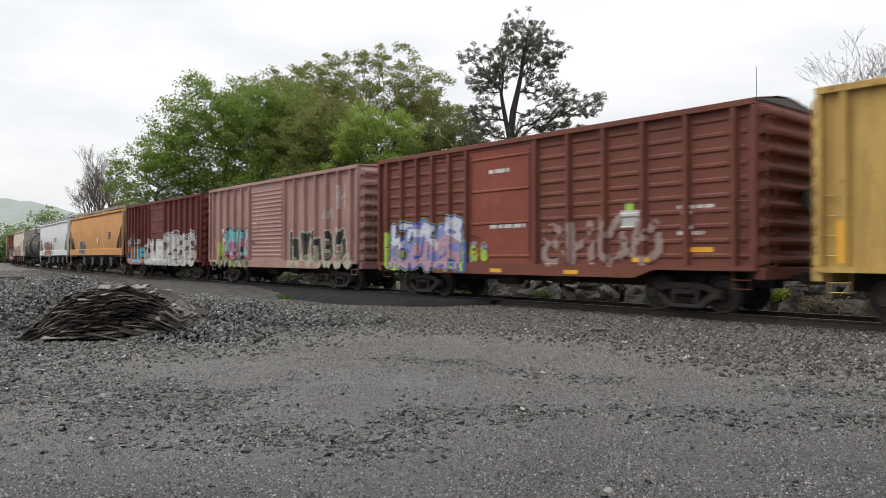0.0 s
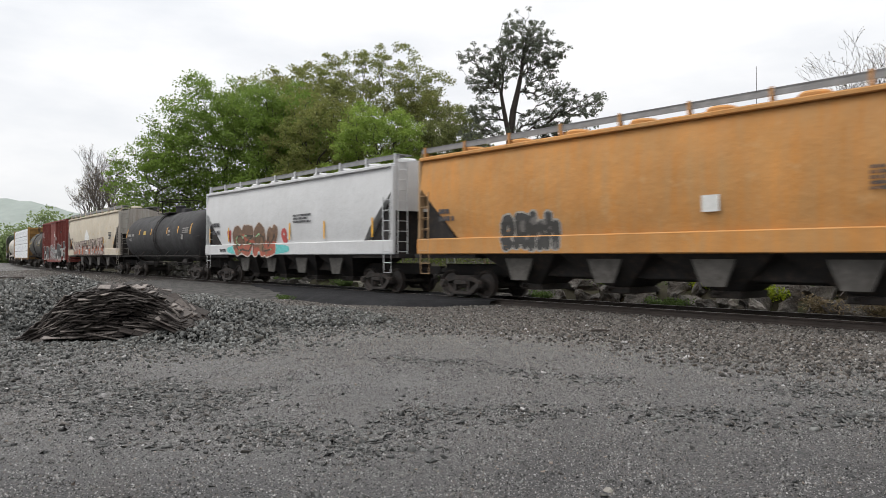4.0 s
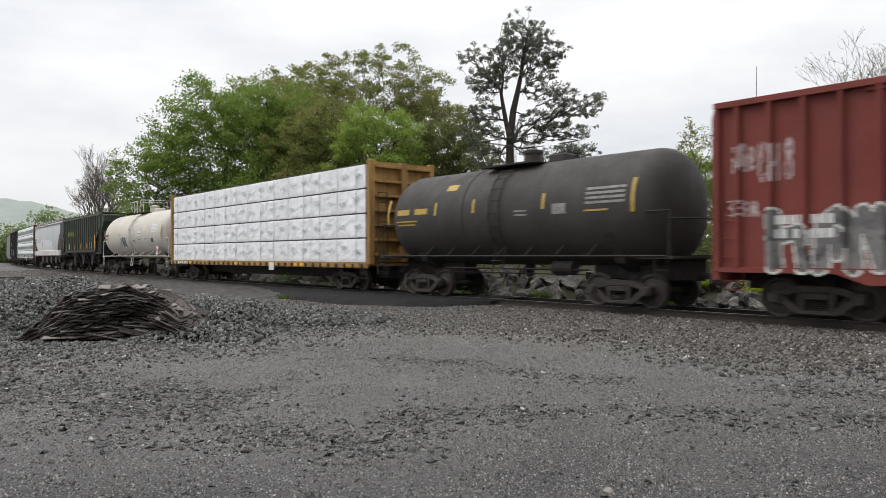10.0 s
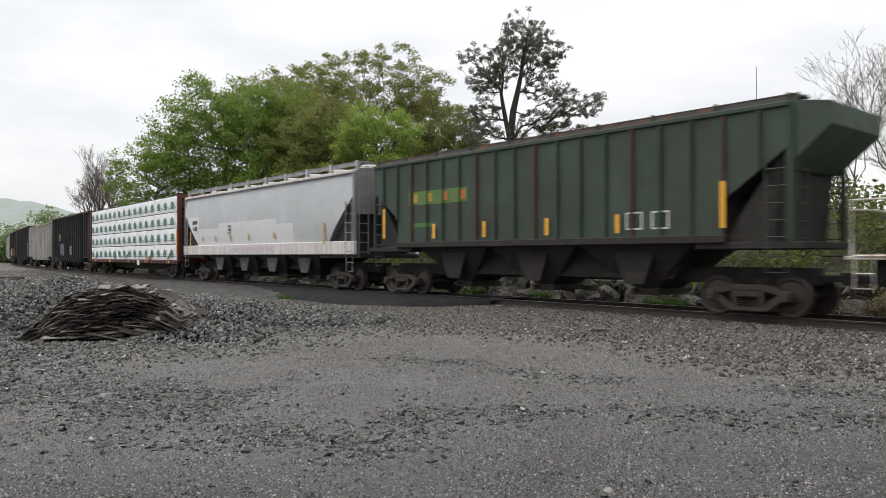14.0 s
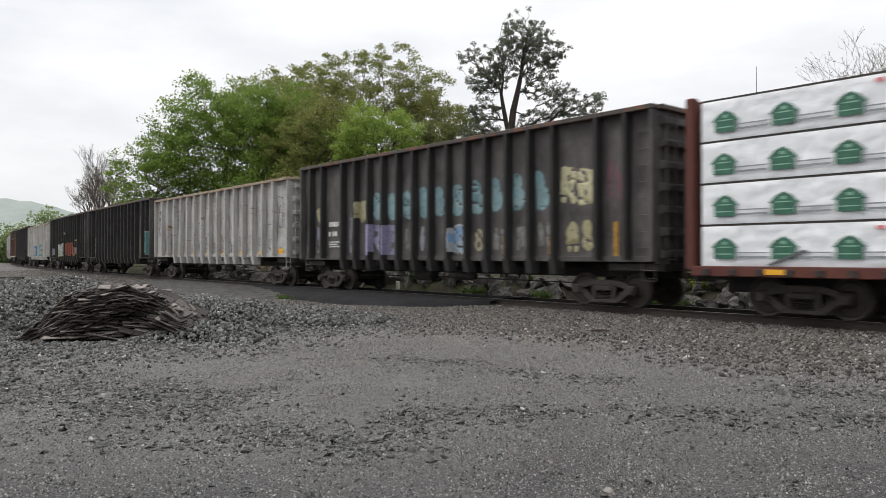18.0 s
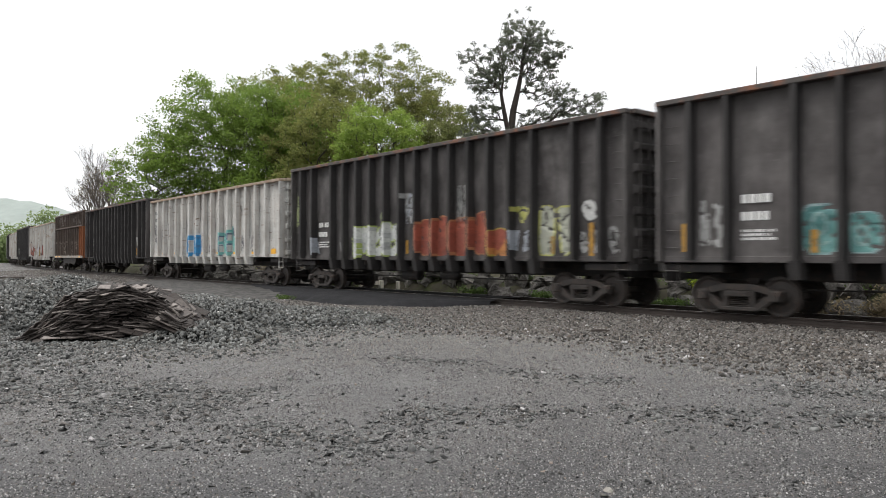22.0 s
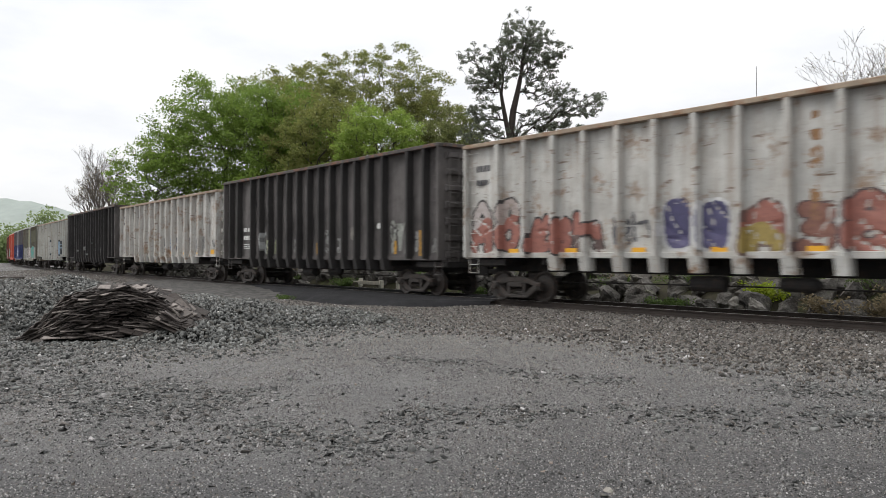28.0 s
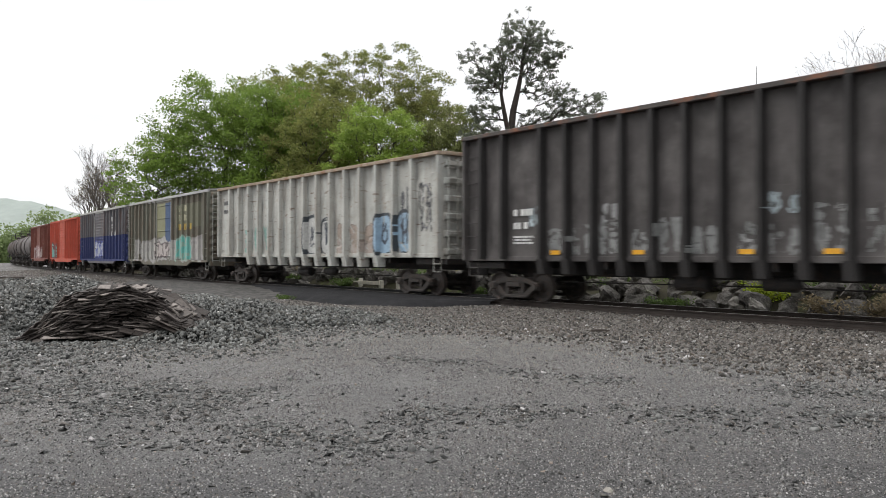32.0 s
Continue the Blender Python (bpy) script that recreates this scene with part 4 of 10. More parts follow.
for k in range(1000):
    roof = k < 90 or 330 <= k < 420
    u, q = g.uniform(-1.50, 1.66), (g.uniform(0.95, 1.0) if roof else g.uniform(0.03, 0.97) ** 0.75)
    low = foot(u)
    h = low + max(0.02, arch(u) - low) * q
    front = -0.95 + 0.55 * q
    w = front + (g.uniform(0, 0.9) if roof else g.uniform(-0.05, 0.22))
    # the hollow in its face
    w += 0.40 * math.exp(-((u - 0.70) / 0.62) ** 4 - ((h - 0.40) / 0.20) ** 2)
    slope = math.degrees(math.atan((arch(u + 0.12) - arch(u - 0.12)) / 0.24 * (0.25 + 0.75 * q)))
    lean = g.uniform(2, 24) if roof else g.gauss(7, 9)
    m = pose(u, w, h + 0.015, rz=g.gauss(0, 13)) @ pose(0, 0, 0, 0, -slope * g.uniform(0.85, 1.05) + g.gauss(0, 6), 0) @ pose(0, 0, 0, lean, 0, 0)
    if k < 330:
        ob = part("tie_plate", plates[k % 4], M_PLATE, pile)
        ob.matrix_basis = m
    else:
        src = plates[k % 4]
        loose.add([tuple(m @ v.co) for v in src.vertices], [tuple(p.vertices) for p in src.polygons])
part("tie_plates_beneath", loose, M_PLATE, pile)["kind"] = "stuff"
# stones run up against the end of the stack
gn = np.random.default_rng(18)
pu, pw = gn.uniform(0.3, 3.2, 2600), gn.uniform(-1.7, 0.9, 2600)
ph = 0.34 * np.clip(1 - np.abs((pu - 1.9) / 1.4) ** 2, 0, 1) * np.clip(1 - np.abs((pw + 0.25) / 1.2) ** 2, 0, 1)
spill = [pile.matrix_basis @ Vector(p) for p in zip(pu, pw, ph * gn.uniform(0.75, 1.0, 2600))]
tagged(new("stone_spill", stones_mesh("stone_spill", np.array(spill), gn.uniform(0.035, 0.085, 2600), M_HEAP, 0.8, 34)), "grey crushed stones banked against the stacked plates", "gravel", kind="stuff")

stick = thing("charred_stick", "short dark piece of wood lying on the gravel", "wood")
stick.matrix_basis = pose(-9.57, 13.43, -0.27, rz=40)
part("wood", Shape().tube([(-0.2, 0, 0.03), (0.0, 0.01, 0.035), (0.2, 0, 0.03)], [0.025, 0.03, 0.02], 7), M_TIE, stick)
for at, sz, sd in (((-3.06, 4.37, -0.30), (0.05, 0.05, 0.045), 61), ((-9.0, 12.6, -0.31), (0.07, 0.06, 0.05), 62)):
    boulder("loose_stone", at, sz, sd, "single dark stone lying on the yard")
junk = thing("scrap_timber", "dark flat timber and post stub beyond the yard", "timber")
junk.matrix_basis = pose(-61.5, 12.9, -0.29, rz=48)
part("plank", Shape().chamfered(-2.2, 1.0, -0.25, 0.25, 0.0, 0.14, 0.02), M_TIE, junk)
part("post_stub", Shape().chamfered(-2.0, -1.1, -0.2, 0.2, 0.14, 1.0, 0.03), M_TIE, junk)
# ---- trees ----
ACROSS = Vector((math.sin(HEADING), math.cos(HEADING), 0))
AHEAD = Vector((-math.cos(HEADING), math.sin(HEADING), 0))


def spot(across, ahead, z=0.0):
    """A place on the plan: metres to the right of the camera's line and metres along it."""
    p = ACROSS * across + AHEAD * ahead
    return (p.x, p.y, z)


def bent(a, b, g, sag, n=5):
    a, b = Vector(a), Vector(b)
    pts = [a]
    for k in range(1, n):
        p = a.lerp(b, k / n)
        w = sag * (b - a).length * math.sin(math.pi * k / n)
        pts.append(p + Vector((g.gauss(0, w), g.gauss(0, w), g.gauss(0, w * 0.7) + w * 0.5)))
    return pts + [b]


def branching(stem, thick, targets, seed, tip=0.016, grow=0.46, sag=0.07):
    """Limbs that fork from the stem towards every target, each thick enough for what it carries. Gives the wood and the last joints."""
    g = random.Random(seed)
    at, up, load = [Vector(p) for p in stem], [k - 1 for k in range(len(stem))], [0] * len(stem)
    reach = [0.0]
    for k in range(1, len(at)):
        reach.append(reach[-1] + 0.35 * (at[k] - at[k - 1]).length)
    pts, way = np.array([tuple(p) for p in at]), np.array(reach)
    order = sorted(range(len(targets)), key=lambda i: np.min(np.linalg.norm(pts - targets[i], axis=1)))
    chains, joints = [], []
    for i in order:
        goal = np.asarray(targets[i])
        d = np.linalg.norm(pts - goal, axis=1) + 0.45 * way + 0.5 * np.maximum(0, pts[:, 2] - goal[2] + 0.3)
        d[0] = 1e9
        j = int(np.argmin(d))
        path = bent(pts[j], goal, g, sag, 3)
        chain = [j]
        for p in path[1:]:
            at.append(Vector(p))
            up.append(chain[-1])
            load.append(0)
            chain.append(len(at) - 1)
        pts = np.vstack([pts, [tuple(p) for p in path[1:]]])
        step = np.linalg.norm(goal - pts[j]) / 3
        way = np.concatenate([way, way[j] + step * np.arange(1, 4)])
        k = chain[-1]
        while k >= 0:
            load[k] += 1
            k = up[k]
        chains.append(chain)
        joints.append(tuple(path[2]))
    wood = Shape()
    wood.tube(stem, thick, 9)
    for chain in chains:
        wood.tube([at[k] for k in chain], [tip * max(1, load[chain[min(k + 1, 3)]]) ** grow for k in range(3)] + [tip * 0.6], 6 if load[chain[1]] > 6 else 4, False)
    return wood, joints


def sprays(centres, radius, per, size, g, flat=0.55, level=0.75):
    """Leaves round each centre, most of them lying level as they do on a spray. Gives corners and faces."""
    c = np.repeat(np.asarray(centres), per, 0)
    m = len(c)
    off = g.normal(0, 1, (m, 3))
    off *= (g.uniform(0, 1, (m, 1)) ** 0.5 / np.linalg.norm(off, axis=1, keepdims=True)) * np.repeat(np.asarray(radius), per)[:, None]
    off[:, 2] = off[:, 2] * flat - 0.10 * np.hypot(off[:, 0], off[:, 1])
    c = c + off
    n = g.normal(0, level, (m, 3)) + np.array([0, 0, 1.0])
    n /= np.linalg.norm(n, axis=1, keepdims=True)
    a = g.normal(0, 1, (m, 3))
    a -= n * (a * n).sum(1, keepdims=True)
    a /= np.linalg.norm(a, axis=1, keepdims=True)
    b = np.cross(n, a)
    s = g.uniform(size[0], size[1], (m, 1))
    v = np.stack([c - a * s, c + b * s * 0.62 + n * s * 0.12, c + a * s, c - b * s * 0.62 + n * s * 0.12], 1).reshape(-1, 3)
    return v, np.arange(4 * m).reshape(m, 4)


def crown_points(n, centre, size, apart, seed, core=0.45, hole=-0.30):
    """Ends of twigs inside an uneven egg-shaped crown, kept apart, with hollows left open."""
    g, rows, tries = random.Random(seed), [], 0
    off = Vector((seed * 1.7, seed * 0.9, 0))
    kept = np.zeros((0, 3))
    while len(rows) < n and tries < 60 * n:
        tries += 1
        a = Vector((g.uniform(-1, 1), g.uniform(-1, 1), g.uniform(-0.85, 1)))
        if not 0.05 < a.length < 1.1:
            continue
        edge = 0.97 + 0.20 * noise.noise(a.normalized() * 2.4 + off)
        if a.length > edge or (a.length < core * edge and g.random() < 0.6):
            continue
        p = Vector((centre[0] + a.x * size[0], centre[1] + a.y * size[1], centre[2] + a.z * size[2]))
        if noise.noise(p * 0.42 + off) < hole:
            continue
        q = np.array(p)
        if len(kept) and np.min(np.linalg.norm(kept - q, axis=1)) < apart:
            continue
        kept = np.vstack([kept, q])
        rows.append(tuple(p))
    return rows


def leafy_tree(name, at, label, points, trunk_r, material, seed, leaf=(0.06, 0.12), per=60, clump=0.75, bark=None, fork=0.34, tip=0.016, flat=0.55):
    """A tree whose limbs fork out to points, the ends of its twigs, each with its spray of leaves."""
    g, gn = random.Random(seed), np.random.default_rng(seed)
    ob = thing(name, label, "tree", "trees behind the track")
    ob.matrix_basis = pose(*at, rz=math.degrees(math.atan2(ACROSS.y, ACROSS.x)))
    top = max(p[2] for p in points)
    mean = sum(p[0] for p in points) / len(points)
    stem = [(mean * u + g.gauss(0, 0.12) * (u > 0), g.gauss(0, 0.12), top * u - 0.3 * (u == 0)) for u in (0, 0.14, fork * 0.8, fork, fork + 0.12, fork + 0.26)]
    wood, joints = branching(stem, [trunk_r * k for k in (1.25, 1.0, 0.9, 0.75, 0.5, 0.25)], points, seed, tip)
    part("trunk", wood, bark or M_BARK, ob)
    if per:
        heart = points + joints[::2]
        rad = [clump * g.uniform(0.65, 1.25) for _ in heart]
        v, f = sprays(heart, rad, per, leaf, gn, flat)
        part("crown", fast_mesh("crown", v, f, material), material, ob)["kind"] = "stuff"
    return ob


M_GREEN = leaf_material("spring_maple_leaves", (0.105, 0.165, 0.030), (0.215, 0.305, 0.060), (0.165, 0.250, 0.045))
M_OLIVE = leaf_material("young_oak_leaves", (0.135, 0.155, 0.042), (0.250, 0.280, 0.085), (0.215, 0.215, 0.070))
M_BRIGHT = leaf_material("bright_spring_leaves", (0.150, 0.220, 0.040), (0.270, 0.360, 0.080), (0.230, 0.320, 0.060))
M_DEEP = leaf_material("dark_olive_leaves", (0.10, 0.12, 0.040), (0.19, 0.21, 0.07), (0.15, 0.165, 0.06))
M_NEEDLE = leaf_material("pine_needles", (0.075, 0.088, 0.064), (0.165, 0.182, 0.130), (0.120, 0.136, 0.095))
M_BUD = leaf_material("red_brown_buds", (0.13, 0.10, 0.055), (0.22, 0.18, 0.10))
GZ = 0.3
# crowns: kind, label, place across and ahead, height of the crown's middle, its half-sizes, twig ends, leaves a spray, spray, material, trunk, hollows
CROWNS = (
    ("maple_tree", "large spreading tree with dense fresh green leaves", -18.2, 62, 9.7, 7.9, 6.8, 560, 85, 0.85, M_GREEN, 0.42, -0.42),
    ("maple_tree", "spreading tree with green leaves and low airy branches", -23.7, 60, 6.9, 3.9, 3.6, 140, 60, 0.72, M_GREEN, 0.28, -0.10),
    ("maple_tree", "spreading tree with dense fresh green leaves", -14.0, 60, 9.6, 5.0, 6.0, 280, 85, 0.85, M_GREEN, 0.34, -0.42),
    ("oak_tree", "tall tree with sparse yellow-green young leaves", -15.6, 71, 14.4, 6.0, 5.2, 240, 60, 0.62, M_OLIVE, 0.34, -0.14),
    ("oak_tree", "broad tall tree with sparse yellow-green young leaves", -6.4, 70, 13.6, 8.6, 7.8, 500, 75, 0.68, M_OLIVE, 0.44, -0.20),
    ("oak_tree", "tall tree with yellow-green young leaves", -11.4, 66, 12.2, 5.2, 6.4, 250, 75, 0.72, M_OLIVE, 0.34, -0.30),
    ("oak_tree", "tall tree with sparse yellow-green young leaves", -1.8, 69, 12.0, 4.4, 5.8, 210, 70, 0.65, M_OLIVE, 0.34, -0.18),
    ("beech_tree", "young tree with bright light-green spring leaves", -4.9, 54, 8.4, 4.0, 4.2, 220, 75, 0.68, M_BRIGHT, 0.26, -0.35),
    ("beech_tree", "tree with olive-green young leaves", -9.8, 57, 8.8, 4.2, 5.2, 210, 75, 0.72, M_OLIVE, 0.28, -0.4),
    ("beech_tree", "dark olive-green tree beside the pine", 0.6, 56, 8.6, 3.0, 4.2, 140, 75, 0.68, M_DEEP, 0.24, -0.35),
    ("beech_tree", "low dark olive-green tree beside the pine", 2.6, 60, 6.8, 3.4, 3.8, 130, 75, 0.68, M_DEEP, 0.22, -0.35),
    ("beech_tree", "low leafy tree at the edge of the wood", -13.6, 58, 5.0, 4.4, 3.4, 130, 70, 0.85, M_GREEN, 0.2, -0.4),
    ("beech_tree", "low leafy tree at the edge of the wood", -8.2, 56, 5.0, 5.4, 3.4, 150, 70, 0.85, M_OLIVE, 0.2, -0.4),
    ("beech_tree", "low light-green leafy tree on the wooded slope", 18.2, 53, 6.0, 2.6, 3.0, 90, 55, 0.66, M_BRIGHT, 0.15, -0.3),
    ("beech_tree", "low olive-green leafy tree on the wooded slope", 21.0, 55, 5.6, 2.6, 2.8, 80, 50, 0.66, M_OLIVE, 0.15, -0.3),
    ("beech_tree", "low leafy tree at the edge of the wood", -1.2, 57, 4.8, 4.6, 3.4, 130, 70, 0.85, M_DEEP, 0.2, -0.4),
)
for k, (nm, lb, ac, ah, zc, rx, rz, n, per, cl, mt, tr, hole) in enumerate(CROWNS):
    leafy_tree(nm, spot(ac, ah, GZ), lb, crown_points(n, (0, 0, zc), (rx, min(rx, 4.6), rz), cl * 0.88, 300 + k, 0.45, hole), tr, mt, 400 + k, (0.06, 0.125), per, cl)

# bare and budding trees
def bare_tree(at, label, height, spread, seed, trunk_r, depth=6):
    """A leafless tree that forks again and again, its twigs reaching upwards."""
    g = random.Random(seed)
    ob = thing("bare_tree", label, "tree", "trees behind the track")
    ob.matrix_basis = pose(*at)
    wood, buds = Shape(), []

    def grow(p, way, length, r, left):
        q = p + way * length + Vector((g.gauss(0, 0.05), g.gauss(0, 0.05), 0)) * length
        mid = p.lerp(q, 0.5) + Vector((g.gauss(0, 0.09), g.gauss(0, 0.09), g.gauss(0, 0.04))) * length
        wood.tube([p, mid, q], [r, r * 0.85, r * 0.68], 6 if left > 3 else 3, False)
        if left == 0:
            buds.append(tuple(q))
            return
        for k in range(3 if g.random() < 0.72 else 2):
            turn = Vector((g.gauss(0, spread), g.gauss(0, spread), g.gauss(0.16, 0.16)))
            grow(mid.lerp(q, g.uniform(0.2, 1.0)), (way + turn).normalized(), length * g.uniform(0.62, 0.86), max(0.0088, r * g.uniform(0.54, 0.68)), left - 1)

    grow(Vector((0, 0, -0.2)), Vector((g.gauss(0, 0.04), g.gauss(0, 0.04), 1)).normalized(), height * 0.30, trunk_r, depth)
    part("trunk", wood, M_TWIG, ob)
    v, f = leaf_cloud(buds, np.full(len(buds), 0.14), 2, (0.03, 0.055), np.random.default_rng(seed))
    part("budding_growth", fast_mesh("budding_growth", v, f, M_BUD), M_BUD, ob)["kind"] = "stuff"


bare_tree(spot(-44.8, 95, GZ), "nearly leafless grey tree with fine upright twigs", 15.4, 0.30, 3, 0.25, 7)
bare_tree(spot(-46.6, 97, GZ), "slender leafless grey tree with fine upright twigs", 12.5, 0.28, 9, 0.20, 7)
bare_tree(spot(-42.6, 96, GZ), "slender leafless grey tree with fine upright twigs", 11.5, 0.30, 12, 0.18, 7)
for k, (a, d, h) in enumerate(((25.6, 46, 13.4), (29.6, 47, 15.4), (23.0, 50, 10.6), (32.4, 46, 14.6), (27.2, 50, 13.0))):
    bare_tree(spot(a, d, GZ), "tall leafless tree with thin grey branches and first buds", h * 1.03, 0.42, 40 + k, 0.12, 7)
for k, (a, d, h, w, m, n) in enumerate(((17.2, 50, 11.3, 1.3, M_OLIVE, 8), (20.4, 50, 11.5, 1.7, M_BUD, 4), (22.4, 52, 12.2, 2.0, M_BUD, 4), (11.8, 50, 7.6, 2.2, M_BUD, 2), (14.6, 52, 7.5, 2.0, M_BUD, 2))):
    leafy_tree("sapling", spot(a, d, GZ), "slender young tree with sparse new leaves", crown_points(60, (0, 0, h * 0.72), (w, w, h * 0.28), 0.35, 60 + k, 0.2, -0.5), 0.09, m, 160 + k, (0.04, 0.09), n * 3, 0.40, M_TWIG, 0.3, 0.012)


# the pine
def pine(at):
    """A crooked pine with two stems; its tufts fill the rooms named below: (across, height, half-width, half-height, tufts)."""
    g, gn = random.Random(77), np.random.default_rng(77)
    ob = thing("pine_tree", "tall dark pitch pine with forked crooked trunk", "tree", "trees behind the track")
    ob.matrix_basis = pose(*at, rz=math.degrees(math.atan2(ACROSS.y, ACROSS.x)))
    main = [(0, 0, -0.4), (-0.05, 0, 4.0), (-0.05, 0.1, 8.2), (0.15, 0.1, 10.2), (0.42, 0, 11.4), (0.68, -0.1, 12.7), (0.85, 0, 14.2), (1.2, 0.1, 15.4)]
    fork = [(-0.06, 0.1, 8.4), (-0.30, 0.2, 9.6), (-0.48, 0.3, 10.6), (-0.60, 0.3, 11.4), (-0.45, 0.3, 12.4)]
    rooms = ((0.9, 15.2, 1.5, 1.25, 52), (2.2, 14.0, 1.5, 0.9, 34), (0.0, 13.8, 1.6, 1.0, 40), (-2.4, 13.7, 1.1, 0.45, 14), (-1.7, 12.2, 1.2, 0.9, 34), (-0.6, 12.6, 1.0, 0.8, 20),
             (2.0, 12.7, 1.3, 0.7, 20), (1.4, 11.6, 0.9, 0.6, 8), (3.0, 11.2, 1.2, 0.8, 24), (2.2, 9.7, 1.7, 0.7, 34), (4.4, 10.4, 1.5, 0.55, 20), (5.4, 11.0, 0.7, 0.4, 8), (3.6, 8.9, 1.8, 0.5, 22), (-1.7, 10.2, 1.1, 0.7, 26),
             (-1.9, 8.8, 1.4, 0.8, 30), (0.9, 8.6, 1.4, 0.6, 16), (-1.6, 7.2, 1.5, 0.8, 20), (2.4, 7.4, 2.0, 0.7, 22), (4.6, 7.6, 1.2, 0.5, 12), (0.5, 5.6, 2.2, 0.9, 24))
    tufts = []
    for cx, cz, rx, rz, n in rooms:
        for _ in range(int(n * 2.3)):
            a, r = g.uniform(0, 6.283), math.sqrt(g.random())
            tufts.append((cx + rx * r * math.cos(a), g.gauss(0, 0.75), cz + rz * r * math.sin(a)))
    second, _ = branching(fork, [0.17, 0.15, 0.13, 0.10, 0.05], [p for p in tufts if p[0] < -0.2 and p[2] > 9.5], 78, 0.013, 0.44, 0.10)
    wood, _ = branching(main, [0.34, 0.29, 0.25, 0.21, 0.17, 0.12, 0.08, 0.04], [p for p in tufts if not (p[0] < -0.2 and p[2] > 9.5)], 79, 0.013, 0.44, 0.10)
    part("trunk", wood, M_PINEBARK, ob)
    part("second_trunk", second, M_PINEBARK, ob)
    v, f = sprays(tufts, [g.uniform(0.15, 0.30) for _ in tufts], 44, (0.030, 0.075), gn, 0.8, 1.6)
    part("crown", fast_mesh("crown", v, f, M_NEEDLE), M_NEEDLE, ob)["kind"] = "stuff"


pine(spot(4.35, 47, GZ + 0.2))
leafy_tree("pine_tree", spot(8.3, 49, GZ), "small dense dark pine beside the tall one", crown_points(60, (0, 0, 6.2), (1.7, 1.7, 2.9), 0.5, 90), 0.14, M_NEEDLE, 190, (0.05, 0.10), 60, 0.42, M_PINEBARK)

# tree line and hill far off
far = thing("far_tree_line", "distant line of green trees along the valley", "trees", kind="stuff")
gn, g = np.random.default_rng(5), random.Random(5)
cs, rs = [], []
for k in range(150):
    a = -135 + 62 * g.random()
    d = 175 + 30 * g.random()
    top = 1.5 + np.interp(a, [-135, -116, -110, -104, -97, -75], [0.5, 1, 5, 9, 11.5, 14]) * g.uniform(0.6, 1.0)
    for q in range(5):
        p = spot(a + g.gauss(0, 1.6), d, g.uniform(0.1, 1.0) * top)
        cs.append(p)
        rs.append(2.4)
v, f = leaf_cloud(cs, np.array(rs), 80, (0.25, 0.5), gn)
# leaf greens lightened, with the distance haze mixed into the colour
M_FAR = leaf_material("haze_lightened_leaves", (0.150, 0.205, 0.085), (0.255, 0.320, 0.140), (0.210, 0.270, 0.120))
part("foliage", fast_mesh("foliage", v, f, M_FAR), M_FAR, far)


def hill_material():
    t = Tree("hill_haze_glow")
    # pale emission paints the haze of distance onto the hill
    c = t.mix(t.span(t.noise(0.02, 6.0, 0.7), 0.35, 0.65), (0.125, 0.150, 0.150), (0.175, 0.205, 0.200))
    t.put(t.shader.inputs["Base Color"], (0.05, 0.06, 0.04))
    t.put(t.shader.inputs["Emission Color"], c)
    t.shader.inputs["Emission Strength"].default_value = 1.0
    return t.mat


hill = Shape()
rows = []
for k in range(60):
    a = -2600 + 30 * k
    h = np.interp(a, [-2600, -1700, -1300, -1085, -905, -760, -600, -400], [90, 140, 156, 147, 112, 74, 38, 10]) + 3 * math.sin(a * 0.03) + 1.5 * math.sin(a * 0.11)
    rows.append([spot(a, 1500 - 60 * 0, -5), spot(a, 1650, h * 0.6), spot(a, 1800, h), spot(a, 2100, h * 0.5)])
hill.sheet(rows)
backdrop = tagged(new("backdrop", hill.mesh("backdrop", True)), "pale misty wooded hill on the horizon", "hill", kind="structure")
backdrop.data.materials.append(hill_material())

# thin radio mast
mast = thing("antenna_pole", "thin grey antenna pole rising behind the track", "antenna")
mast.matrix_basis = pose(*spot(20.1, 47, 0.2))
part("mast", Shape().tube([(0, 0, -0.3), (0, 0, 8.2), (0, 0, 13.4)], [0.035, 0.03, 0.02], 6), plain("mast_grey", (0.25, 0.25, 0.25), 0.5, 0.5), mast)
# ---- railway cars: x runs along the train, the camera's side is -y, z = 0 on the rail ----
HW = 1.6
CARS = []       # (thing, middle of the car in metres along the train at 16 s)
WHEELS = []     # (wheelset, its x, the car's middle)
RIDERS = []     # (load, its pose on the car, the car's middle)
WR = 0.457


def wheel_mesh():
    sh = Shape()
    sh.lathe([(-0.070, 0.10), (-0.070, 0.16), (-0.035, 0.20), (-0.020, 0.36), (-0.060, 0.385), (-0.070, 0.40), (-0.070, 0.452), (-0.055, WR), (0.040, WR), (0.050, 0.480),
              (0.068, 0.480), (0.072, 0.40), (0.04, 0.385), (0.012, 0.36), (0.0, 0.20), (0.06, 0.16), (0.06, 0.10)], "y", (0, 0, 0), 36)
    return sh.mesh("wheel", True)


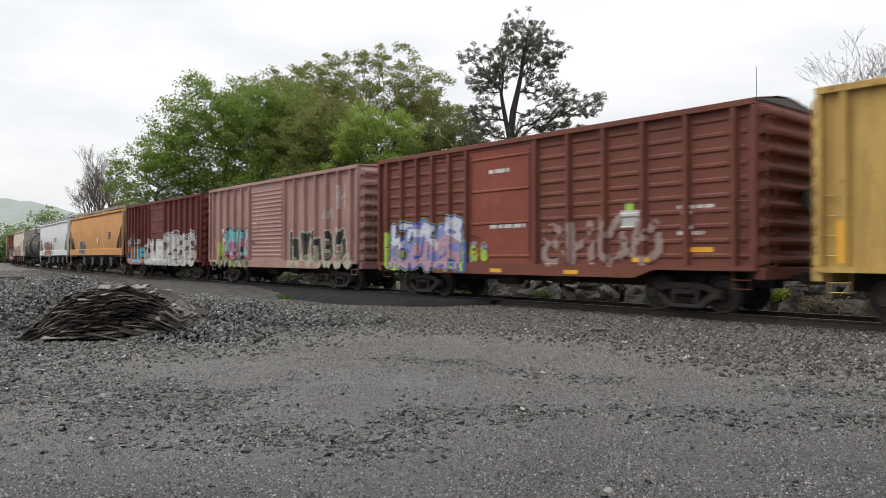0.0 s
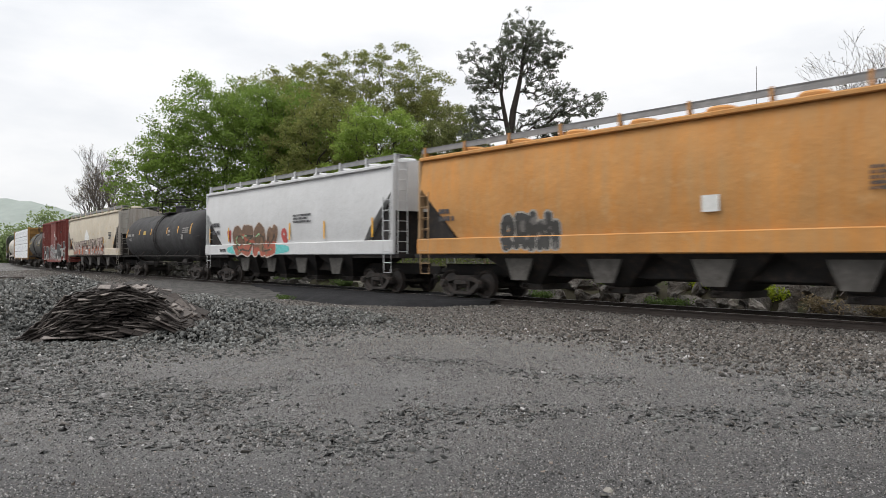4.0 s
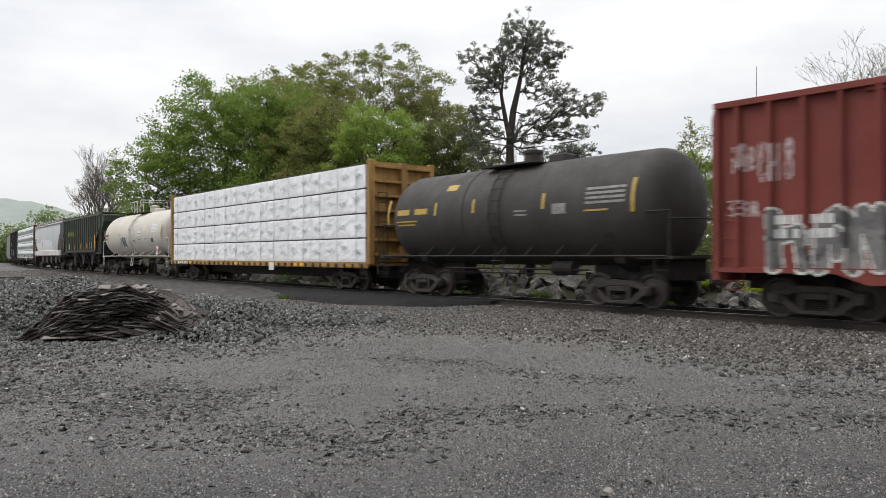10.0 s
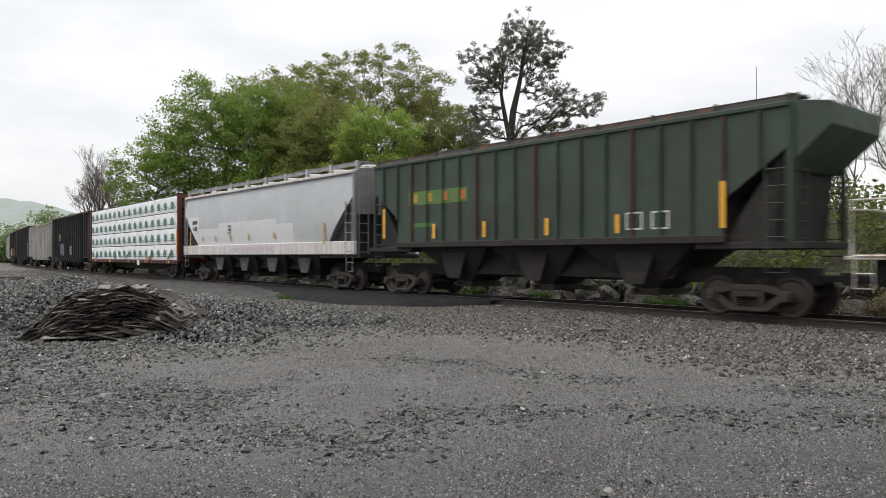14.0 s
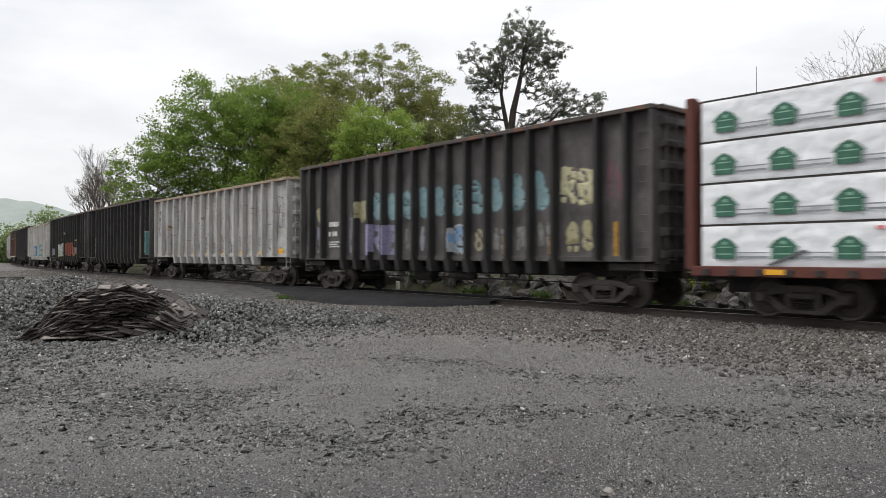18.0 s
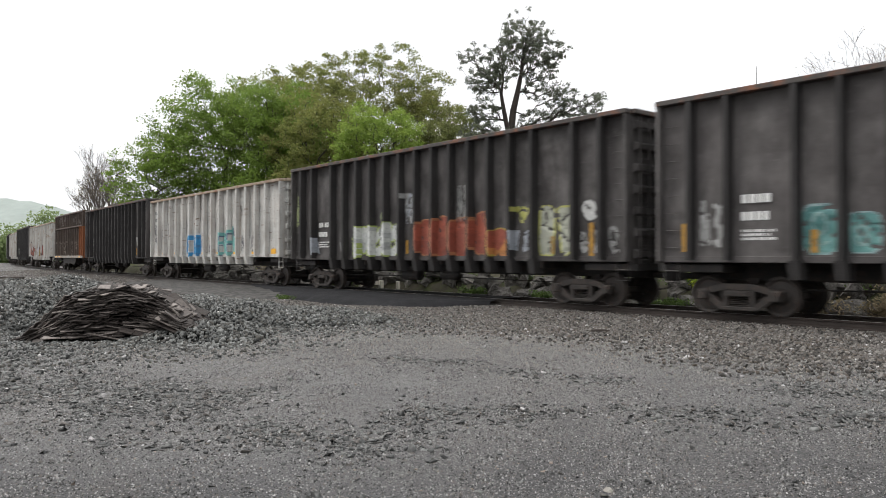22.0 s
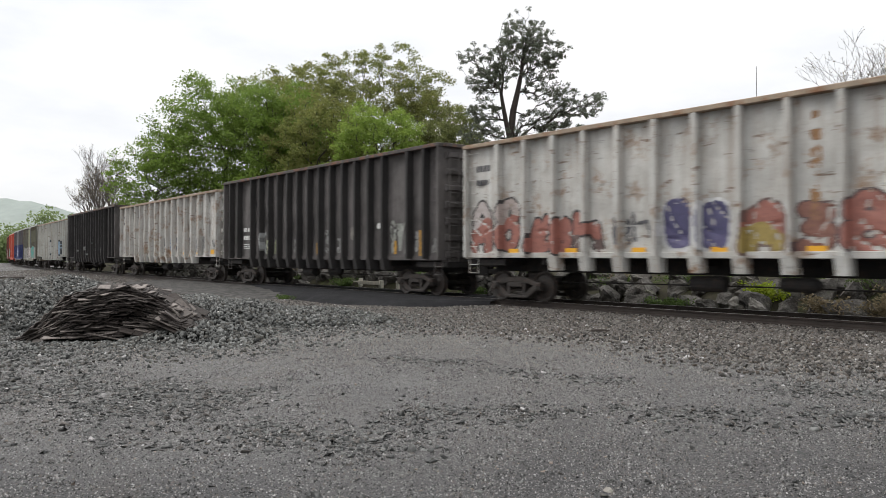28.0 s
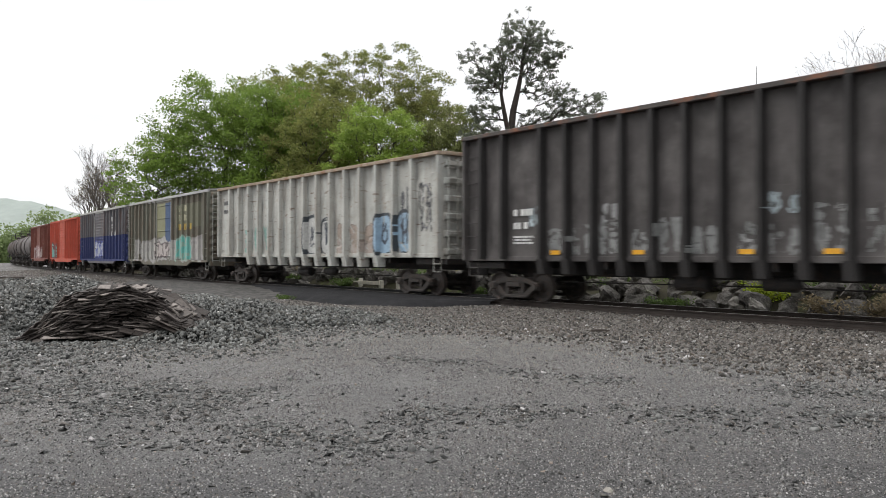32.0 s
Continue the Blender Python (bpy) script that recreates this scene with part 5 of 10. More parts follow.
def side_frame_mesh():
    """Cast side frame with its bolster window, springs and journal boxes."""
    sh = Shape()
    y0, y1 = -0.09, 0.09
    sh.prism([(-1.02, 0.50), (-0.72, 0.66), (-0.36, 0.74), (0.36, 0.74), (0.72, 0.66), (1.02, 0.50), (1.02, 0.40), (0.74, 0.50), (0.34, 0.60), (-0.34, 0.60), (-0.74, 0.50), (-1.02, 0.40)], "y", y0, y1)
    for q in (-1, 1):
        sh.prism([(q * 0.74, 0.52), (q * 0.34, 0.22), (q * 0.34, 0.10), (q * 0.46, 0.12), (q * 0.92, 0.44)], "y", y0, y1)
        sh.prism([(q * 0.27, 0.62), (q * 0.40, 0.62), (q * 0.36, 0.18), (q * 0.27, 0.18)], "y", y0, y1)
        sh.chamfered(q * 0.889 - 0.15, q * 0.889 + 0.15, y0 - 0.07, y1, 0.34, 0.60, 0.03)
        sh.lathe([(y0 - 0.12, 0.06), (y0 - 0.12, 0.10), (y0 - 0.06, 0.11)], "y", (q * 0.889, 0, WR), 12)
    sh.chamfered(-0.42, 0.42, y0 - 0.02, y1 + 0.02, 0.10, 0.20, 0.02)
    for sx in (-0.17, 0.0, 0.17):
        for z in np.arange(0.21, 0.44, 0.045):
            sh.lathe([(z, 0.07), (z + 0.012, 0.085), (z + 0.024, 0.07)], "z", (sx, 0, 0), 8)
    sh.chamfered(-0.27, 0.27, y0 - 0.05, y1, 0.44, 0.58, 0.02)
    return sh.mesh("side_frame")


def coupler_mesh():
    sh = Shape()
    sh.chamfered(-0.35, 0.35, -0.08, 0.08, 0.80, 0.96, 0.02)
    sh.prism([(0.30, -0.14), (0.52, -0.18), (0.60, -0.06), (0.50, -0.02), (0.52, 0.10), (0.60, 0.20), (0.42, 0.20), (0.30, 0.12)], "z", 0.74, 1.02)
    sh.tube([(0.30, 0.22, 0.80), (0.45, 0.26, 0.55), (0.70, 0.24, 0.50)], 0.025, 6)
    return sh.mesh("coupler")


MESH_WHEEL, MESH_FRAME, MESH_COUPLER = wheel_mesh(), side_frame_mesh(), coupler_mesh()
MESH_AXLE = Shape().lathe([(-0.95, 0.06), (-0.72, 0.085), (0.72, 0.085), (0.95, 0.06)], "y", (0, 0, 0), 10).mesh("wheelset", True)
MESH_BOLSTER = Shape().chamfered(-0.22, 0.22, -1.0, 1.0, 0.42, 0.72, 0.03).box(-0.15, 0.15, -0.35, 0.35, 0.70, 0.86).mesh("truck")
MESH_BRAKE = Shape().chamfered(-0.10, 0.10, -0.85, 0.85, 0.30, 0.40, 0.02).mesh("brake_beam")


def running_gear(car, sm, length, inset=2.0):
    """Two trucks with their wheels, and a coupler at each end."""
    for end in (-1, 1):
        tx = end * (length / 2 - inset)
        truck = part("truck", MESH_BOLSTER, M_STEEL, car)
        truck.location.x = tx
        for q in (-1, 1):
            f = part("side_frame", MESH_FRAME, M_STEEL, truck)
            f.matrix_basis = pose(0, q * 0.99, 0, rz=180 if q > 0 else 0)
        for q in (-1, 1):
            b = part("brake_beam", MESH_BRAKE, M_STEEL, truck)
            b.location.x = q * 0.36
            w = part("wheelset", MESH_AXLE, M_STEEL, car)
            wx = tx + q * 0.889
            w.location = (wx, 0, WR)
            for side in (-1, 1):
                wheel = part("wheel", MESH_WHEEL, M_WHEEL, w)
                wheel.matrix_basis = pose(0, side * 0.755, 0, rz=180 if side > 0 else 0)
            WHEELS.append((w, wx, sm))
        c = part("coupler", MESH_COUPLER, M_UNDER, car)
        c.matrix_basis = pose(end * (length / 2 + 0.02), 0, 0, rz=0 if end > 0 else 180)


def new_car(name, s0, s1, label, category, inset=2.0):
    sm, length = (s0 + s1) / 2, s1 - s0
    car = thing(name, label, category, "cars of the freight train")
    running_gear(car, sm, length, inset)
    CARS.append((car, sm))
    return car, sm, length


def ladder(car, x, y, z0, z1, width=0.42, along=True, material=None, step=0.38):
    """Two stiles and rungs; along: it faces the side of the car, otherwise the end."""
    sh = Shape()
    out = -0.06 if y < 0 else 0.06
    for q in (-1, 1):
        if along:
            sh.tube([(x + q * width / 2, y + out, z0), (x + q * width / 2, y + out, z1)], 0.022, 5)
        else:
            sh.tube([(x, y + q * width / 2, z0), (x, y + q * width / 2, z1)], 0.022, 5)
    z = z0 + 0.1
    while z < z1:
        if along:
            sh.tube([(x - width / 2, y, z), (x - width / 2, y + out, z), (x + width / 2, y + out, z), (x + width / 2, y, z)], 0.014, 5)
        else:
            sh.tube([(x, y - width / 2, z), (x, y + width / 2, z)], 0.014, 5)
        z += step
    return part("ladder", sh, material or M_STEEL, car)


def grabs(car, x, y, zs, width, material):
    """Separate grab irons, one above the other."""
    for z in zs:
        o = -0.07 if y < 0 else 0.07
        part("grab_iron", Shape().tube([(x - width / 2, y, z), (x - width / 2, y + o, z), (x + width / 2, y + o, z), (x + width / 2, y, z)], 0.012, 5), material, car)


def step_stirrup(car, x, y, z, material, drop=0.5, width=0.42):
    part("stirrup_step", Shape().tube([(x - width / 2, y, z), (x - width / 2, y, z - drop), (x + width / 2, y, z - drop), (x + width / 2, y, z)], 0.018, 5)
         .tube([(x - width / 2, y, z - drop / 2), (x + width / 2, y, z - drop / 2)], 0.015, 5), material, car)


def reflector(car, x, y, z, w=0.28, h=0.10, material=None, label="yellow reflective strip"):
    part("reflector", Shape().box(x - w / 2, x + w / 2, y - 0.006, y - 0.001, z - h / 2, z + h / 2), material or M_YELLOW, car, label)


def lettering(car, x, y, z, rows, h, material, gap=0.55, seed=1, word=4):
    """Stencilled lines that nobody can read: rows of short bars. rows: widths of the lines, from the top down."""
    g = random.Random(seed)
    sh = Shape()
    for k, width in enumerate(rows):
        zz = z - k * h * (1 + gap)
        a = x
        while a < x + width - 0.02:
            w = min(h * g.uniform(0.55, 0.8), x + width - a)
            if w > 0.02:
                sh.box(a, a + w, y - 0.005, y - 0.001, zz - h / 2, zz + h / 2)
            a += w + h * 0.22 + (h * 0.5 if g.random() < 1 / word else 0)
    ob = part("stencil", sh, material, car, "stencilled marking")
    ob["kind"] = "stuff"
    return ob


def underframe(car, length, z=1.0, low=0.62):
    part("centre_sill", Shape().chamfered(-length / 2 + 0.2, length / 2 - 0.2, -0.28, 0.28, low, z, 0.02), M_UNDER, car)
    for x in np.linspace(-length / 2 + 3.2, length / 2 - 3.2, 6):
        part("cross_bearer", Shape().box(x - 0.06, x + 0.06, -1.3, 1.3, z - 0.22, z), M_UNDER, car)
    part("brake_cylinder", Shape().lathe([(-0.45, 0.05), (-0.45, 0.16), (0.3, 0.18), (0.45, 0.08)], "x", (1.1, -0.75, 0.74), 14), M_UNDER, car)
    part("air_reservoir", Shape().lathe([(-0.5, 0.04), (-0.46, 0.2), (0.46, 0.2), (0.5, 0.04)], "x", (-1.2, -0.7, 0.70), 14), M_UNDER, car)
    part("brake_rod", Shape().tube([(-length / 2 + 2.4, -0.5, 0.62), (0.6, -0.6, 0.66), (length / 2 - 2.4, -0.45, 0.60)], 0.02, 5), M_UNDER, car)


def corrugated_end(x, out, y, z0, z1, n, depth=0.17):
    """The end wall of a boxcar: n long pressed ribs."""
    rows = []
    for k in range(n * 6 + 1):
        u = k / (n * 6)
        c = 0.5 - 0.5 * math.cos(2 * math.pi * n * u)
        c = min(1.0, max(0.0, 1.6 * c - 0.3))
        z = z0 + (z1 - z0) * u
        d = x + out * depth * c
        rows.append([(x, -y, z), (d, -y + 0.12, z), (d, y - 0.12, z), (x, y, z)])
    return Shape().sheet(rows)


def boxcar(name, s0, s1, label, paint, roof_paint, posts, door, z0=1.05, z1=4.95, pressed=0, door_ribs=14, door_split=0, end_ribs=9, inset=2.1, post_w=0.16, sill_drop=0.22, door_paint=None, trim=None):
    """posts: x of the side posts; door: (x0, x1) of the door opening on the side."""
    car, sm, L = new_car(name, s0, s1, label, "boxcar", inset)
    h = L / 2
    wall = HW - 0.14
    body = Shape().box(-h, h, -wall, wall, z0, z1 - 0.05)
    part("body", body, paint, car)
    roof = Shape()
    rows = []
    nb = 13
    for k in range(nb * 4 + 1):
        x = -h - 0.02 + (L + 0.04) * k / (nb * 4)
        lift = 0.035 if k % 4 == 0 else 0.0
        rows.append([(x, -HW + 0.02, z1 + lift * 0.3), (x, -0.5, z1 + 0.15 + lift), (x, 0, z1 + 0.19 + lift), (x, 0.5, z1 + 0.15 + lift), (x, HW - 0.02, z1 + lift * 0.3)])
    roof.sheet(rows)
    for e in (-h - 0.02, h + 0.02):
        roof.add([(e, -HW + 0.02, z1 - 0.02), (e, 0, z1 - 0.02), (e, HW - 0.02, z1 - 0.02), (e, HW - 0.02, z1), (e, 0, z1 + 0.19), (e, -HW + 0.02, z1)], [(0, 1, 4, 5), (1, 2, 3, 4)])
    part("roof", roof, roof_paint, car)
    for q in (-1, 1):
        part("roof_rail", Shape().chamfered(-h, h, min(q * wall, q * HW), max(q * wall, q * HW), z1 - 0.14, z1 + 0.01, 0.012), trim or paint, car)
        part("side_sill", Shape().prism([(-h, z0), (-h, z0 + 0.12), (h, z0 + 0.12), (h, z0), (h - 2.7, z0), (h - 3.3, z0 - sill_drop), (-h + 3.3, z0 - sill_drop), (-h + 2.7, z0)], "y", min(q * (wall - 0.01), q * (HW - 0.02)), max(q * (wall - 0.01), q * (HW - 0.02))), paint, car)
        edges = sorted(posts)
        for x in edges:
            o = q * wall
            p = Shape().prism([(x - post_w / 2, o), (x - post_w / 2 + 0.03, q * HW), (x + post_w / 2 - 0.03, q * HW), (x + post_w / 2, o)], "z", z0 + 0.12, z1 - 0.14)
            part("side_post", p, paint, car)
        for e in (-1, 1):
            part("corner_post", Shape().chamfered(min(e * h, e * (h - 0.12)), max(e * h, e * (h - 0.12)), min(q * (wall - 0.02), q * HW), max(q * (wall - 0.02), q * HW), z0, z1 - 0.14, 0.02), paint, car)
        if pressed:
            marks = [-h + 0.12] + [x for x in edges] + [h - 0.12]
            for a, b in zip(marks, marks[1:]):
                if b - a < 0.35 or (a >= door[0] - 0.2 and b <= door[1] + 0.2):
                    continue
                sh = Shape()
                for k in range(pressed):
                    z = z0 + 0.35 + (z1 - z0 - 0.7) * k / (pressed - 1)
                    xa, xb = a + post_w / 2 + 0.07, b - post_w / 2 - 0.07
                    sh.prism([(q * wall, z - 0.07), (q * (wall + 0.032), z - 0.03), (q * (wall + 0.032), z + 0.03), (q * wall, z + 0.07)], "x", xa, xb)
                part("pressed_panel", sh, paint, car)
        # the sliding door, its ribs, its rails and lock rods
        d = part("door", Shape().chamfered(door[0], door[1], min(q * wall, q * (wall + 0.055)), max(q * wall, q * (wall + 0.055)), z0 + 0.10, z1 - 0.22, 0.01), door_paint or paint, car)
        sh = Shape()
        for k in range(door_ribs):
            z = z0 + 0.35 + (z1 - z0 - 0.85) * k / max(1, door_ribs - 1)
            sh.prism([(q * (wall + 0.05), z - 0.05), (q * (wall + 0.085), z - 0.02), (q * (wall + 0.085), z + 0.02), (q * (wall + 0.05), z + 0.05)], "x", door[0] + 0.12, door[1] - 0.12)
        part("door_ribs", sh, door_paint or paint, d)
        for k in range(2):
            xx = door[0] + (0.10 if k == 0 else 0) if k == 0 else door[1] - 0.10
            part("lock_rod", Shape().tube([(xx, q * (wall + 0.10), z0 + 0.2), (xx, q * (wall + 0.10), z1 - 0.35)], 0.02, 6), trim or paint, d)
        part("door_handle", Shape().tube([(door[0] + 0.1, q * (wall + 0.11), z0 + 1.05), (door[0] + 0.55, q * (wall + 0.11), z0 + 0.95)], 0.022, 6), M_STEEL, d)
        for zz in (z0 + 0.05, z1 - 0.19):
            part("door_rail", Shape().chamfered(door[0] - 1.9, door[1] + 0.1, min(q * wall, q * (wall + 0.07)), max(q * wall, q * (wall + 0.07)), zz - 0.04, zz + 0.05, 0.008), trim or paint, car)
        for e in (-1, 1):
            grabs(car, e * (h - 0.42), q * (wall + 0.01), [z0 + 0.35 + 0.42 * k for k in range(4)], 0.50, trim or paint)
            step_stirrup(car, e * (h - 0.42), q * (wall - 0.02), z0, trim or paint, 0.42)
    for e in (-1, 1):
        part("end_wall", corrugated_end(e * h, e, wall, z0 + 0.05, z1 - 0.05, end_ribs), paint, car)
        ladder(car, e * (h + 0.15), -wall + 0.32, z0, z1 - 0.3, 0.42, False, trim or paint)
        part("end_sill", Shape().chamfered(min(e * (h - 0.1), e * (h + 0.14)), max(e * (h - 0.1), e * (h + 0.14)), -wall, wall, z0 - 0.2, z0 + 0.08, 0.02), paint, car)
    part("brake_wheel", Shape().lathe([(0, 0.24), (0.03, 0.28), (0.05, 0.28), (0.05, 0.24)], "x", (h + 0.2, 0.6, z0 + 1.7), 16).box(h + 0.08, h + 0.24, 0.57, 0.63, z0 + 1.45, z0 + 1.95), M_STEEL, car)
    underframe(car, L, z0)
    return car, sm, L


def soft_noise(x, z, size, g):
    """Smooth random field between 0 and 1."""
    t = g.random((40, 40))
    u, w = (x / size) % 38, (z / size) % 38
    i, j = u.astype(int), w.astype(int)
    u, w = u - i, w - j
    return (t[i, j] * (1 - u) + t[i + 1, j] * u) * (1 - w) + (t[i, j + 1] * (1 - u) + t[i + 1, j + 1] * u) * w


def dent(x, z, seed):
    """How far the side sheet is pushed in at (x, z): shallow dishes and sharp creases left by loading."""
    g = np.random.default_rng(seed)
    x, z = np.asarray(x, float) + 20, np.asarray(z, float)
    a, b, c = soft_noise(x, z, 0.62, g), soft_noise(x + 0.6 * z, z, 0.33, g), soft_noise(x - 0.5 * z + 5, z, 0.9, g)
    return 0.12 * np.clip(a - 0.45, 0, 1) + 0.19 * np.clip(0.16 - np.abs(b - 0.5), 0, 1) * (c > 0.45)


DENTS = {}      # seed of the dents of each gondola


def dented_side(h, y, z0, z1, seed):
    xs, zs = np.arange(-h, h + 0.01, 2 * h / round(2 * h / 0.11)), np.linspace(z0, z1, 34)
    X, Z = np.meshgrid(xs, zs)
    d = dent(X, Z, seed) * np.minimum(1, np.minimum(Z - z0, z1 - Z) / 0.15)
    v = np.stack([X, y + d, Z], -1).reshape(-1, 3)
    n = len(xs)
    i, j = np.meshgrid(np.arange(len(zs) - 1), np.arange(n - 1), indexing="ij")
    k = (i * n + j).ravel()
    return v, np.stack([k, k + 1, k + n + 1, k + n], 1)


def gondola(name, s0, s1, label, paint, rim_paint, n, z0=1.36, z1=5.0, feet=0.22, rib_w=0.15, rib_d=0.14, end_ribs=6, inset=1.9, tub=False, at=None, rib_paint=None):
    """High-sided gondola with n side ribs. feet: how far the ribs between the trucks reach below the side."""
    car, sm, L = new_car(name, s0, s1, label, "gondola car", inset)
    h = L / 2
    wall = HW - rib_d
    xs = at or [-h + 0.55 + (L - 1.1) * k / (n - 1) for k in range(n)]
    for q in (-1, 1):
        a, b = sorted((q * wall, q * (wall - 0.05)))
        if q < 0:
            seed = int(abs(s0) * 10) + 3
            DENTS[car.name] = seed
            v, f = dented_side(h, -wall, z0, z1 - 0.06, seed)
            part("side_wall", fast_mesh("side_wall", v, f, paint, True), paint, car, "dented sheet side")
            part("inner_wall", Shape().box(-h, h, -wall + 0.09, -wall + 0.12, z0, z1 - 0.06), paint, car)
        else:
            part("side_wall", Shape().box(-h, h, a, b, z0, z1 - 0.06), paint, car)
        a, b = sorted((q * (wall - 0.12), q * (HW - 0.01)))
        part("top_chord", Shape().chamfered(-h - 0.02, h + 0.02, a, b, z1 - 0.13, z1, 0.015), rim_paint, car)
        a, b = sorted((q * (wall - 0.03), q * (wall + 0.025)))
        part("side_sill", Shape().chamfered(-h, h, a, b, z0 - 0.06, z0 + 0.10, 0.012), paint, car)
        for k, x in enumerate(xs):
            low = z0 - (feet if abs(x) < h - 2 * inset + 0.55 else 0.0)
            o = q * (wall - 0.002)
            rib = Shape().prism([(x - rib_w / 2, o), (x - rib_w / 2 + 0.025, q * HW), (x + rib_w / 2 - 0.025, q * HW), (x + rib_w / 2, o)], "z", z0 + 0.0, z1 - 0.13)
            if low < z0:
                rib.prism([(q * (wall - 0.20), low), (q * (HW - 0.08), low), (q * HW, z0), (q * (wall - 0.20), z0)], "x", x - rib_w * 0.75, x + rib_w * 0.75)
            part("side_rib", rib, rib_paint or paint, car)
        for e in (-1, 1):
            grabs(car, e * (h - 0.28), q * wall, [z0 + 0.3 + 0.43 * k for k in range(8)], 0.42, paint)
            step_stirrup(car, e * (h - 0.28), q * (wall - 0.03), z0, paint, 0.55, 0.40)
            a, b = sorted((q * (wall - 0.03), q * (HW - 0.02)))
            x0, x1 = sorted((e * h, e * (h - 0.10)))
            part("corner_post", Shape().chamfered(x0, x1, a, b, z0 - 0.05, z1 - 0.13, 0.02), paint, car)
    for e in (-1, 1):
        x0, x1 = sorted((e * h, e * (h - 0.05)))
        part("end_wall", Shape().box(x0, x1, -wall, wall, z0 - 0.1, z1 - 0.06), paint, car)
        x0, x1 = sorted((e * (h - 0.1), e * (h + 0.16)))
        part("end_chord", Shape().chamfered(x0, x1, -wall, wall, z1 - 0.13, z1 - 0.002, 0.015), rim_paint, car)
        for k in range(end_ribs):
            z = z0 + 0.15 + (z1 - z0 - 0.55) * k / (end_ribs - 1)
            part("end_rib", Shape().prism([(e * h, z - 0.13), (e * (h + 0.15), z - 0.07), (e * (h + 0.15), z + 0.07), (e * h, z + 0.13)], "y", -wall + 0.10, wall - 0.10), paint, car)
        ladder(car, e * (h + 0.19), -wall + 0.35, z0 - 0.1, z1 - 0.2, 0.42, False, paint)
        x0, x1 = sorted((e * (h - 1.6), e * (h + 0.12)))
        part("end_platform", Shape().chamfered(x0, x1, -1.25, 1.25, z0 - 0.30, z0 - 0.10, 0.015), M_UNDER, car)
    part("brake_wheel", Shape().lathe([(0, 0.24), (0.03, 0.28), (0.05, 0.28), (0.05, 0.24)], "x", (-h - 0.3, -0.6, z0 + 1.2), 16), M_STEEL, car)
    floor = Shape().box(-h + 0.05, h - 0.05, -wall + 0.05, wall - 0.05, z0 - 0.04, z0 + 0.02)
    part("floor", floor, M_UNDER, car)
    if tub:
        for q in (-1, 1):
            sh = Shape()
            a, b = sorted((q * 0.32, q * (wall - 0.06)))
            sh.prism([(-h + 3.4, z0 - 0.02), (h - 3.4, z0 - 0.02), (h - 4.2, z0 - 0.62), (-h + 4.2, z0 - 0.62)], "y", a, b)
            part("tub", sh, M_UNDER, car)
    underframe(car, L, z0 - 0.04, z0 - 0.5)
    return car, sm, L, xs


